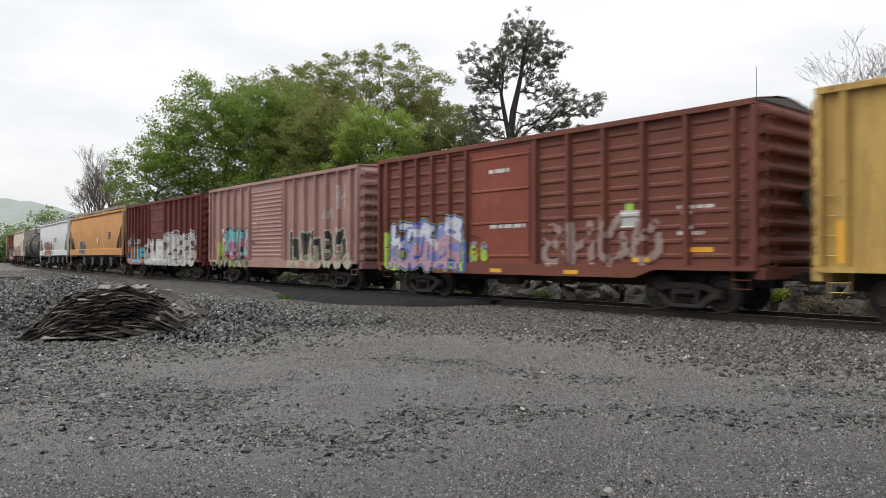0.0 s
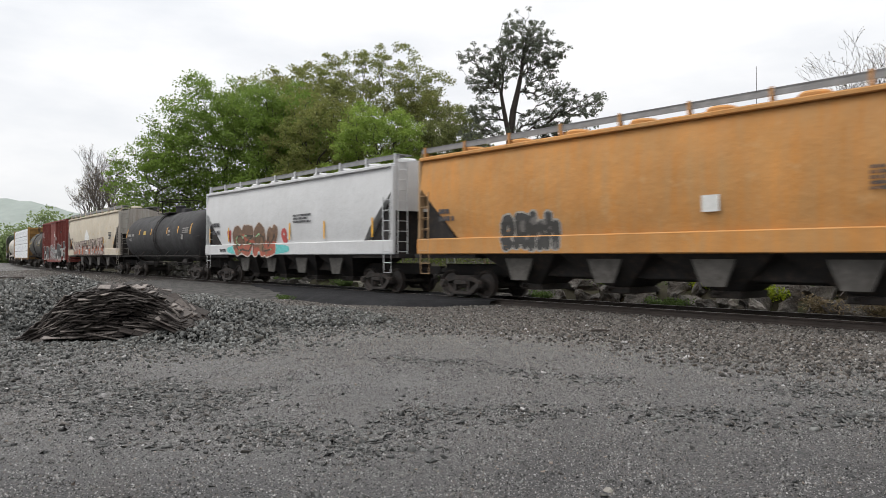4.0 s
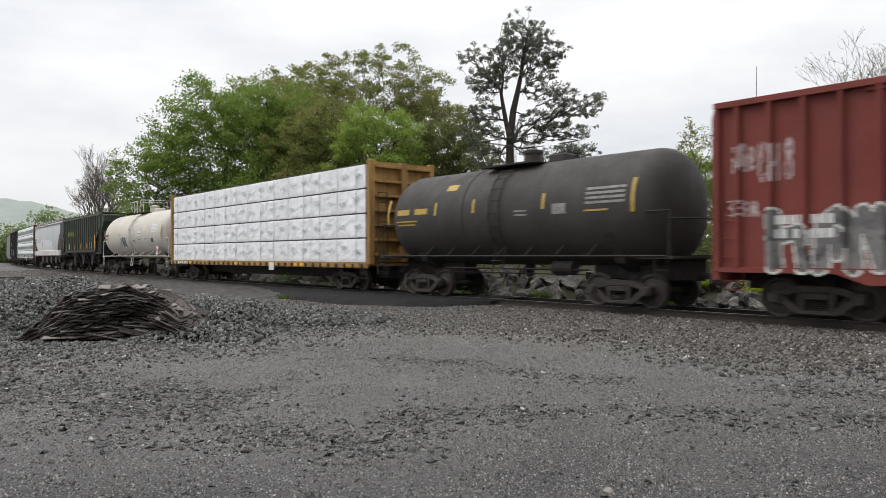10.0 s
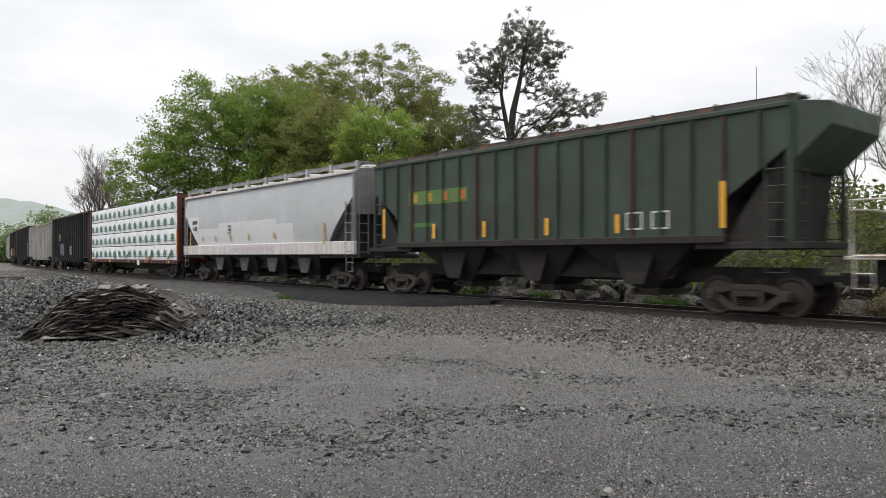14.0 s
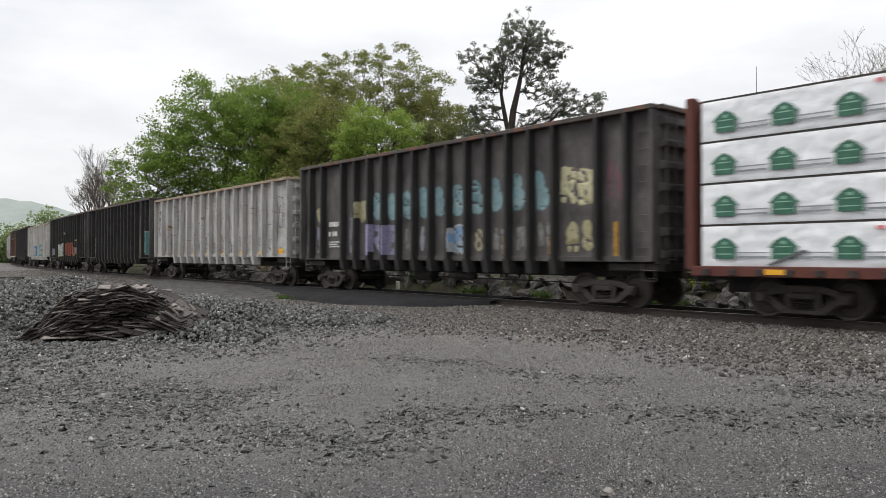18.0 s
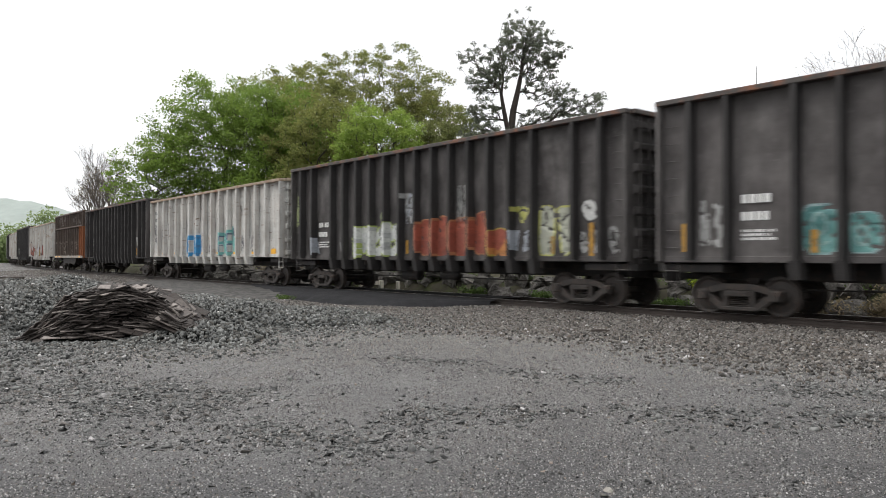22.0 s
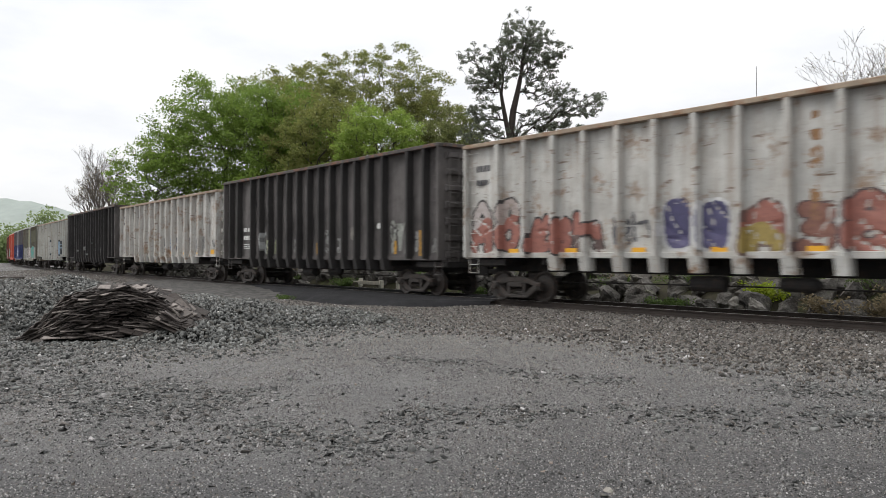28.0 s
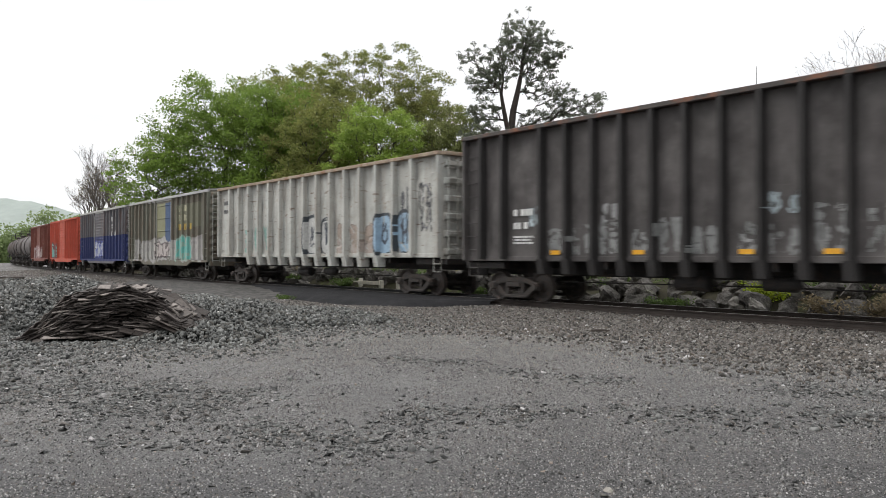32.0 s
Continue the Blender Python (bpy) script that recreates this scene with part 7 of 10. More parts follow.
def spray(car, skin, x0, x1, z0, z1, n, fill, line=None, thick=0.17, rim=0.045, seed=1, second=None, cover=1.0, slim=0.74, solid=False, over=True, shape=None, cell=0.03, text="", halo=None, accent=None, lean=None, split=0.48):
    """n sprayed shapes side by side. skin: (ribs, rib width, y of the wall, y of the rib faces), or a function that gives y at (x, z). solid: plain blocks instead of strokes;
    over: the ribs are painted too; text: the letters to draw; halo: (colour, width) of a glow of paint round the outline; accent: a third colour in blots."""
    g, gn = random.Random(seed), np.random.default_rng(seed)
    out = (rim if line else 0) + (halo[1] if halo else 0)
    xs, zs = np.arange(x0 - 0.15 - out, x1 + 0.15 + out, cell), np.arange(max(z0 - 0.12 - out, 0.8), z1 + 0.12 + out, cell)
    X, Z = np.meshgrid(xs + cell / 2, zs + cell / 2, indexing="ij")
    dist = np.full(X.shape, 9.0)
    n = len(text) or n
    w = (x1 - x0) / n
    for k in range(n):
        a = x0 + w * (k + 0.5) - w * slim / 2 + g.gauss(0, 0.03 * w)
        lo, hi = z0 + thick * 0.6 + g.uniform(0, 0.08) * (z1 - z0), z1 - thick * 0.6 - g.uniform(0, 0.14) * (z1 - z0)
        tip = g.gauss(0, 0.06) if lean is None else lean
        at = lambda p: (a + thick * 0.9 + max(0.1, w * slim - thick * 1.8) * (p[0] + tip * (p[1] - 0.5)), lo + (hi - lo) * p[1])
        if solid:
            cx, cz = a + w * slim / 2, (lo + hi) / 2
            d = ((np.abs(X - cx) / (w * slim / 2)) ** 3.4 + (np.abs(Z - cz) / ((hi - lo) / 2 + thick * 0.6)) ** 3.4) ** (1 / 3.4) - 1
            d = d * w * slim / 2 + thick
            dist = np.minimum(dist, d)
            continue
        for poly in LETTERS[text[k]] if text else STROKES[g.randrange(len(STROKES)) if shape is None else shape]:
            for p, q in zip(poly, poly[1:]):
                (ax, az), (bx, bz) = at(p), at(q)
                dx, dz = bx - ax, bz - az
                u = np.clip(((X - ax) * dx + (Z - az) * dz) / (dx * dx + dz * dz + 1e-9), 0, 1)
                dist = np.minimum(dist, np.hypot(X - ax - u * dx, Z - az - u * dz))
    dist += 0.03 * (soft_noise(X + 20, Z, 0.14, gn) - 0.5)
    worn = soft_noise(X + 20, Z, 0.09, gn) * 0.6 + soft_noise(X + 20, Z, 0.30, gn) * 0.4
    keep = (dist < thick + out) & (worn > 0.62 * (1 - cover) + 0.10)
    if not over:
        for r in skin[0]:
            keep &= np.abs(X - r) > skin[1] / 2 + 0.03
    if not keep.any():
        return None
    tone = np.where(dist < thick, 0, 1)
    if halo:
        tone = np.where(dist > thick + (rim if line else 0) + 0.03 * (worn - 0.5), 3, tone)
    if second:
        tone = np.where((tone == 0) & ((Z - z0) / (z1 - z0) + 0.7 * (soft_noise(X + 20, Z, 0.5, gn) - 0.5) < split), 2, tone)
    if accent:
        tone = np.where((tone % 2 == 0) & (soft_noise(X + 20, Z, 0.22, gn) > 0.66), 4, tone)
    i, j = np.nonzero(keep)
    vx = np.stack([xs[i], xs[i] + cell, xs[i] + cell, xs[i]], 1)
    vz = np.stack([zs[j], zs[j], zs[j] + cell, zs[j] + cell], 1)
    if callable(skin):
        y = skin(vx, vz)
    else:
        ribs, rw, wall, face = skin
        y = wall - 0.006 + (dent(vx, vz, DENTS[car.name]) if car.name in DENTS else 0.0) + 0.0 * vx
        for r in ribs:
            y = np.where(np.abs(vx - r) < rw / 2 + 0.014, face - 0.004, y)
    v = np.stack([vx, y, vz], 2).reshape(-1, 3)
    me = fast_mesh("graffiti", v, np.arange(len(v)).reshape(-1, 4), spray_paint(fill))
    for tint in (line or fill, second or fill, halo[0] if halo else fill, accent or fill):
        me.materials.append(spray_paint(tint))
    me.polygons.foreach_set("material_index", tone[i, j].astype(np.int32))
    me.update()
    ob = part("graffiti", me, None, car, "sprayed graffiti shapes")
    ob["kind"] = "stuff"
    return ob


# ---- the train, from its head (leaving) to its tail (arriving) ----
WHITE, PALE, BLACK = (0.66, 0.66, 0.64), (0.47, 0.47, 0.45), (0.022, 0.021, 0.021)
dark_roof = plain("dark_car_roof", (0.055, 0.050, 0.048), 0.6, 0.1, 0.3, 1.5, 20.0, 0.2, RUST)
grey_board = plain("galvanised_grating", (0.24, 0.24, 0.24), 0.6, 0.3, 0.2, 3.0)


def tag(x0, x1, z0, z1, n, fill, line, **more):
    return dict(x0=x0, x1=x1, z0=z0, z1=z1, n=n, fill=fill, line=line, **more)


def even_posts(h, door, left, right):
    a = [-h + 0.55 + (door[0] - 0.12 + h - 0.55) * k / left for k in range(left + 1)]
    b = [door[1] + 0.12 + (h - 0.55 - door[1] - 0.12) * k / right for k in range(right + 1)]
    return a + b


def posts_for(L, door, left, right):
    return even_posts(L / 2, door, left, right)


def box_skin(posts, post_w, door, z0, relief=0.0, door_relief=0.09):
    """Where paint lies on the side of a boxcar: over its sheet, posts, door and sill."""
    def skin(x, z):
        y = np.full(x.shape, -HW + 0.134 - relief)
        y = np.where((x > door[0]) & (x < door[1]), -HW + 0.134 - door_relief, y)
        for r in posts:
            y = np.where(np.abs(x - r) < post_w / 2 + 0.01, -HW - 0.004, y)
        return np.where(z < z0 + 0.12, np.minimum(y, -HW + 0.012), y)
    return skin


def hopper_skin(x, z):
    """Where paint lies on the bowed side and the sill of a covered hopper."""
    y = -np.interp(z, [1.94, 2.45, 3.1, 3.8], [1.49, 1.56, 1.59, 1.57]) - 0.006
    return np.where(z < 2.0, -HW - 0.001, y)


# yellow boxcar
p = car_paint("yellow_boxcar_paint", (0.50, 0.33, 0.10), 0.25, 0.15, tags=[tag(-5.0, -2.2, 2.9, 4.0, 3, (0.10, 0.10, 0.10), (0.25, 0.2, 0.1)), tag(-5.2, -3.6, 1.7, 2.9, 1, (0.55, 0.52, 0.48), (0.4, 0.3, 0.2))])
car, sm, L = boxcar("yellow_boxcar", 215.9, 230.7, "faded yellow steel boxcar with dark graffiti", p, p, posts_for(14.8, (-0.6, 2.4), 5, 5), (-0.6, 2.4), pressed=0, door_ribs=3)
reflector(car, -6.9, -HW, 1.7, 0.14, 0.9)
# red-brown boxcar, pressed panels
p = car_paint("red_brown_boxcar_paint", (0.150, 0.048, 0.034), 0.2, 0.15, patches=[(3.6, 4.2, 2.15, 2.6, (0.5, 0.5, 0.48)), (3.75, 4.0, 2.6, 2.8, (0.35, 0.6, 0.1))], chalk=0.16, chalk_tint=(0.20, 0.11, 0.085))
dp = car_paint("red_door_paint", (0.225, 0.058, 0.040), 0.15, 0.15)
car, sm, L = boxcar("red_boxcar", 199.9, 214.6, "brick-red steel boxcar with blue and white graffiti", p, dark_roof, posts_for(14.7, (-2.3, 0.5), 5, 5), (-2.3, 0.5), pressed=10, door_ribs=4, door_paint=dp, z1=4.98)
skin = box_skin(posts_for(14.7, (-2.3, 0.5), 5, 5), 0.16, (-2.3, 0.5), 1.05, 0.035)
LEAF, ROYAL, CHALK, ROSE = (0.40, 0.58, 0.06), (0.045, 0.075, 0.42), (0.66, 0.68, 0.74), (0.50, 0.30, 0.36)
spray(car, skin, -7.0, -6.1, 0.95, 2.2, 2, LEAF, None, 0.22, 0, 1002, cover=0.92)
spray(car, skin, -3.4, -2.32, 0.95, 2.0, 2, LEAF, (0.06, 0.10, 0.30), 0.16, 0.05, 1003, cover=0.92, accent=(0.05, 0.10, 0.34))
spray(car, skin, -2.25, -1.3, 1.2, 1.9, 2, LEAF, None, 0.10, 0, 1004, cover=0.55, accent=(0.30, 0.30, 0.40))
spray(car, skin, -6.55, -2.75, 0.9, 2.72, 6, CHALK, ROYAL, 0.125, 0.06, 1001, ROSE, slim=1.15, accent=(0.24, 0.27, 0.56), halo=(LEAF, 0.02), lean=0.2).location.y = -0.004
spray(car, skin, 0.75, 5.0, 1.1, 2.5, 4, (0.34, 0.24, 0.21), None, 0.11, 0, 1006, cover=0.52, slim=0.95)
for x in (-1.0, 2.0, 4.3):
    reflector(car, x, -HW + 0.02, 0.95 if abs(x) < 4 else 1.3, 0.5, 0.12)
reflector(car, 5.9, -HW + 0.135, 1.55, 0.7, 0.12)
lettering(car, -1.35, -HW + 0.079, 4.05, [0.9], 0.12, M_WHITE, seed=2)
lettering(car, -1.3, -HW + 0.079, 2.32, [1.5], 0.12, M_WHITE, seed=3)
lettering(car, 5.3, -HW + 0.135, 2.6, [1.0, 1.0], 0.09, M_WHITE, seed=4)
lettering(car, 5.3, -HW + 0.135, 2.1, [0.6, 0.7], 0.09, M_WHITE, seed=5)
# faded pink boxcar
p = car_paint("pink_boxcar_paint", (0.345, 0.200, 0.175), 0.15, 0.14, streak=0.15, chalk=0.2, chalk_tint=(0.40, 0.29, 0.26))
car, sm, L = boxcar("pink_boxcar", 183.5, 198.5, "sun-faded pink boxcar with graffiti along its foot", p, p, posts_for(15.0, (-2.3, 1.2), 5, 6), (-2.3, 1.2), pressed=0, door_ribs=17, z1=5.0, z0=1.08, post_w=0.14)
skin = box_skin(posts_for(15.0, (-2.3, 1.2), 5, 6), 0.14, (-2.3, 1.2), 1.08)
JET, MINT = (0.030, 0.030, 0.034), (0.17, 0.50, 0.52)
spray(car, skin, -6.7, -5.0, 0.95, 2.2, 3, (0.40, 0.47, 0.12), None, 0.17, 0, 1011, cover=0.82, accent=(0.42, 0.40, 0.28))
spray(car, skin, -6.3, -2.4, 0.86, 1.35, 6, (0.16, 0.15, 0.155), None, 0.16, 0, 1012, cover=0.8, accent=(0.42, 0.48, 0.12))
spray(car, skin, -5.7, -2.6, 1.22, 2.82, 5, MINT, JET, 0.13, 0.055, 1013, (0.55, 0.14, 0.24), slim=1.0, accent=(0.30, 0.56, 0.58), split=0.55, lean=0.15).location.y = -0.004
spray(car, skin, -3.0, -2.35, 0.95, 2.1, 1, (0.44, 0.54, 0.10), None, 0.14, 0, 1014, cover=0.85)
spray(car, skin, 1.5, 7.2, 0.9, 1.5, 7, (0.46, 0.44, 0.32), None, 0.16, 0, 1015, cover=0.62)
spray(car, skin, 1.7, 6.6, 1.2, 2.55, 5, JET, None, 0.14, 0, 1016, (0.07, 0.065, 0.055), slim=0.92, halo=((0.50, 0.48, 0.36), 0.07), accent=(0.20, 0.18, 0.13)).location.y = -0.004
spray(car, skin, 5.9, 6.6, 3.3, 4.3, 1, (0.50, 0.42, 0.40), None, 0.05, 0, 1017, cover=0.9)
spray(car, skin, 4.5, 5.6, 2.95, 3.4, 2, (0.46, 0.36, 0.34), None, 0.05, 0, 1018, cover=0.8)
lettering(car, -6.4, -HW + 0.135, 2.75, [0.7], 0.20, M_WHITE, seed=6)
lettering(car, -6.4, -HW + 0.135, 2.25, [1.4], 0.20, M_WHITE, seed=7)
lettering(car, -2.2, -HW + 0.079, 3.0, [0.5], 0.10, M_WHITE, seed=8)
reflector(car, -6.85, -HW + 0.135, 2.05, 0.10, 0.6)
reflector(car, 2.1, -HW + 0.135, 1.8, 0.10, 0.6)
# dark red boxcar
p = car_paint("dark_red_boxcar_paint", (0.108, 0.024, 0.018), 0.1, 0.15, streak=0.1, chalk=0.14, chalk_tint=(0.15, 0.055, 0.045), patches=[(-6.7, -6.22, 2.06, 2.96, (0.115, 0.080, 0.075)), (-6.08, -5.62, 2.06, 2.96, (0.115, 0.080, 0.075))])
car, sm, L = boxcar("dark_red_boxcar", 167.5, 182.3, "dark oxide-red boxcar with large white graffiti", p, dark_roof, posts_for(14.8, (-2.1, 0.9), 6, 6), (-2.1, 0.9), pressed=0, door_ribs=5, z1=4.95)
skin = box_skin(posts_for(14.8, (-2.1, 0.9), 6, 6), 0.16, (-2.1, 0.9), 1.05)
spray(car, skin, -7.2, -3.0, 0.80, 2.10, 1, (0.56, 0.15, 0.035), None, 0.2, 0, 1021, None, 0.97, 0.98, True)
spray(car, skin, -6.75, -3.35, 0.92, 2.0, 4, (0.13, 0.56, 0.60), (0.03, 0.05, 0.11), 0.140, 0.045, 1022, (0.50, 0.32, 0.52), slim=1.04, text="MERF", split=0.30, accent=(0.16, 0.42, 0.68)).location.y = -0.004
spray(car, skin, -3.1, 6.3, 0.84, 1.75, 8, (0.52, 0.52, 0.50), None, 0.26, 0, 1023, cover=0.9, slim=1.0)
spray(car, skin, -2.9, 1.0, 0.95, 2.55, 3, (0.63, 0.63, 0.61), (0.10, 0.09, 0.075), 0.185, 0.04, 1024, slim=1.05, text="CUR", halo=((0.66, 0.66, 0.64), 0.05)).location.y = -0.004
spray(car, skin, 0.9, 6.1, 0.95, 2.85, 6, (0.62, 0.62, 0.60), (0.11, 0.09, 0.075), 0.18, 0.05, 1025, slim=1.08, halo=((0.68, 0.68, 0.66), 0.05), accent=(0.17, 0.10, 0.09), lean=0.2).location.y = -0.004
panel = [(-7.0, -6.3), (-5.9, -5.0), (-4.7, -3.9), (5.9, 6.9)]
for k, (a, b) in enumerate(panel):
    spray(car, skin, a, b, 2.0, 2.6, 2, (0.45, 0.42, 0.42), None, 0.045, 0, 1030 + k, cover=0.8)
lettering(car, -6.9, -HW + 0.125, 2.62, [0.5, 0.5], 0.18, M_WHITE, seed=36)
reflector(car, 6.5, -HW + 0.135, 1.55, 0.55, 0.32, M_YBAR)
# orange covered hopper
p = car_paint("orange_hopper_paint", (0.50, 0.225, 0.060), 0.40, 0.20, streak=0.42, stain=(0.50, 0.30, 0.135), chalk=0.30, chalk_tint=(0.44, 0.28, 0.12))
ep = car_paint("tan_hopper_ends_paint", (0.40, 0.27, 0.15), 0.25, 0.15)
car, sm, L = covered_hopper("orange_hopper", 147.5, 166.6, "rust-streaked orange covered hopper with one dark graffito", p, 4, end_paint=ep, board_paint=grey_board)
spray(car, hopper_skin, -5.3, -2.9, 1.6, 2.75, 4, (0.050, 0.048, 0.045), None, 0.14, 0, 1041, slim=1.0, halo=((0.40, 0.38, 0.34), 0.05), accent=(0.16, 0.15, 0.14), lean=0.15)
lettering(car, -8.2, -HW - 0.002, 2.9, [0.5, 0.8], 0.16, M_DARKBAR, seed=9)
lettering(car, 5.2, -HW - 0.004, 3.2, [0.9, 0.9, 0.9, 0.9, 0.6], 0.07, M_DARKBAR, seed=10)
part("placard", Shape().box(1.5, 1.95, -HW - 0.008, -HW - 0.003, 2.45, 2.85), M_WHITE, car, "small black and white sign")
# light grey hopper with brown and teal graffiti
p = car_paint("light_grey_hopper_paint", (0.56, 0.565, 0.57), 0.06, 0.06, streak=0.05, stain=(0.35, 0.32, 0.28), chalk=0.15, chalk_tint=(0.46, 0.45, 0.43))
car, sm, L = covered_hopper("grey_hopper", 128.2, 146.3, "clean light grey covered hopper with brown and teal graffiti", p, 4, board_paint=grey_board)
spray(car, hopper_skin, -6.1, 0.9, 1.47, 2.0, 1, (0.15, 0.60, 0.58), None, 0.12, 0, 1051, None, 0.98, 0.98, True)
spray(car, hopper_skin, -6.1, -5.4, 2.1, 2.7, 1, (0.55, 0.08, 0.07), None, 0.10, 0, 1052, cover=0.85)
spray(car, hopper_skin, -5.3, -0.3, 1.48, 2.9, 4, (0.17, 0.095, 0.055), (0.62, 0.55, 0.50), 0.30, 0.05, 1053, (0.42, 0.10, 0.055), slim=1.05, accent=(0.24, 0.13, 0.07), split=0.40).location.y = -0.005
spray(car, hopper_skin, -5.0, -0.6, 1.6, 2.5, 4, (0.06, 0.045, 0.03), None, 0.04, 0, 1053, slim=1.0, accent=(0.30, 0.55, 0.30)).location.y = -0.009
spray(car, hopper_skin, -0.1, 0.7, 2.0, 2.7, 1, (0.55, 0.08, 0.07), None, 0.10, 0, 1054, cover=0.85)
lettering(car, -7.9, -HW - 0.002, 3.05, [0.95], 0.22, M_DARKBAR, seed=11)
lettering(car, -7.85, -HW - 0.002, 2.65, [0.9], 0.22, M_DARKBAR, seed=12)
lettering(car, 1.3, -HW - 0.004, 3.2, [1.6, 1.3, 1.6], 0.09, M_DARKBAR, seed=13)
lettering(car, -6.9, -HW + 0.003, 1.70, [0.9], 0.14, M_DARKBAR, seed=14)
for x in (-8.0, -5.75, 0.95, 4.0, 7.6):
    reflector(car, x - 0.25 if x < -7 else x, -HW + 0.0, 2.5, 0.11, 0.75)
# black tank car
p = car_paint("black_tank_paint", (0.036, 0.036, 0.038), 0.05, 0.2, 0.68, streak=0.08, stain=(0.09, 0.08, 0.07))
car, sm, L = tank_car("black_tank_car", 111.7, 127.3, "plain charcoal-black tank car with yellow reflector strips", p, 1.59, 2.66, 0.35, M_UNDER, straps=(-0.15,))
R, ZC = 1.59, 2.66


def tank_mark(car, x, z, w, h, r, zc, material, name="reflector", label="yellow reflective strip"):
    """A strip that follows the round of the tank."""
    rows = []
    for k in range(7):
        zz = z - h / 2 + h * k / 6
        y = -math.sqrt(max(0.01, (r + 0.008) ** 2 - (zz - zc) ** 2))
        rows.append([(x - w / 2, y, zz), (x + w / 2, y, zz)])
    part(name, Shape().sheet(rows), material, car, label)


for x in (-6.6, -3.6, -1.0, 2.2, 4.2, 6.4):
    tank_mark(car, x, 3.0, 0.10, 0.62 if abs(x) > 6 else 0.42, R, ZC, M_YELLOW)
for x, z, w, hh, m in ((-5.9, 2.85, 0.75, 0.17, M_FADED), (-5.0, 2.86, 0.45, 0.17, M_FADED), (-5.7, 2.6, 0.7, 0.05, M_FADED), (-5.6, 2.48, 0.5, 0.05, M_FADED), (-2.4, 2.95, 0.55, 0.24, M_YBAR), (2.6, 2.95, 0.35, 0.16, M_FADED), (2.6, 2.72, 0.4, 0.08, M_FADED), (5.0, 2.55, 0.3, 0.30, M_FADED), (5.5, 3.05, 1.0, 0.06, M_FADED), (5.5, 2.93, 1.0, 0.06, M_FADED), (5.5, 2.81, 1.0, 0.06, M_FADED)):
    tank_mark(car, x, z, w, hh, R, ZC, m, "stencil", "stencilled marking")
# cream hopper with the painted words
p = car_paint("cream_hopper_paint", (0.50, 0.455, 0.375), 0.40, 0.12, streak=0.20, stain=(0.46, 0.32, 0.16), tags=[
    tag(-7.0, 4.9, 1.47, 2.1, 1, (0.20, 0.155, 0.135), (0.20, 0.155, 0.135), hole=0.0, power=9.0, wobble=0.1), tag(-6.6, 4.6, 1.47, 2.35, 8, (0.46, 0.12, 0.045), (0.20, 0.15, 0.13), hole=0.1, wobble=0.5)],
    scrawls=[(2.9, 6.4, 1.5, 2.9, (0.12, 0.20, 0.38), 0.6, 1.6)])
ep = car_paint("cream_hopper_ends_paint", (0.40, 0.385, 0.35), 0.1, 0.1)
# slope sheets darker than the cream body: underside shade in the colour
car, sm, L = covered_hopper("cream_hopper", 91.9, 110.9, "cream covered hopper with rust stains and painted words", p, 4, end_paint=ep, board_paint=grey_board, slope_paint=M_BAY)


def painted_words(car, text, x0, x1, y, z0, z1, material, outline):
    """Letters sprayed on the side, flat on the sheet, with a dark edge."""
    for name, mat, grow, lift in (("letter_edge", outline, 0.085, 0.003), ("letters", material, 0.02, 0.006)):
        cu = bpy.data.curves.new(name, "FONT")
        cu.body, cu.size, cu.offset, cu.extrude, cu.resolution_u = text, 1.7, grow, 0.0008, 3
        tmp = bpy.data.objects.new(name, cu)
        scene.collection.objects.link(tmp)
        bpy.context.view_layer.update()
        me = bpy.data.meshes.new_from_object(tmp.evaluated_get(bpy.context.evaluated_depsgraph_get()))
        bpy.data.objects.remove(tmp)
        bpy.data.curves.remove(cu)
        me.name = name
        me.materials.clear()
        me.materials.append(mat)
        if name == "letter_edge":
            xs, ys = [v.co.x for v in me.vertices], [v.co.y for v in me.vertices]
            kx, kz, ox, oz = (x1 - x0) / (max(xs) - min(xs)), (z1 - z0) / (max(ys) - min(ys)), min(xs), min(ys)
        for v in me.vertices:
            u = (v.co.x - ox) * kx
            v.co = (x0 + u, y - lift + (-0.0008 if v.co.z > 0 else 0), z0 + (v.co.y - oz) * kz * (0.86 + 0.20 * u / (x1 - x0)))
        ob = new(name, me)
        ob.parent = car
        ob["label"] = "sprayed block letters" if name == "letters" else "dark sprayed outline of the letters"
    return ob


letter_tan = plain("sprayed_tan", (0.40, 0.33, 0.29), 0.7, 0, 0.3, 2.0, 20.0, 0.1, (0.20, 0.14, 0.12))
letter_edge = plain("sprayed_dark_brown", (0.085, 0.055, 0.045), 0.7, 0, 0.3, 2.0)
painted_words(car, "WHITE HOUSE", -6.67, 4.45, -HW - 0.004, 1.50, 2.84, letter_tan, letter_edge)
sh = Shape().prism([(-2.2, 2.75), (-0.6, 2.75), (-0.55, 3.05), (-1.0, 3.4), (-1.4, 3.66), (-1.8, 3.4), (-2.2, 3.05)], "y", -HW - 0.004, -HW + 0.012)
part("painted_house", sh, M_WHITE, car, "white sprayed gable shape")
for x, w in ((-1.5, 0.9), (0.6, 0.5), (1.2, 0.4)):
    part("painted_patch", Shape().box(x - w / 2, x + w / 2, -HW - 0.003, -HW + 0.001, 1.55, 1.95), M_WHITE, car, "white sprayed patch")
lettering(car, -7.7, -HW - 0.002, 2.95, [0.4, 0.7], 0.17, M_DARKBAR, seed=16)
lettering(car, 6.3, -HW - 0.004, 3.2, [0.9, 0.9, 0.9, 0.9, 0.6], 0.07, M_DARKBAR, seed=17)
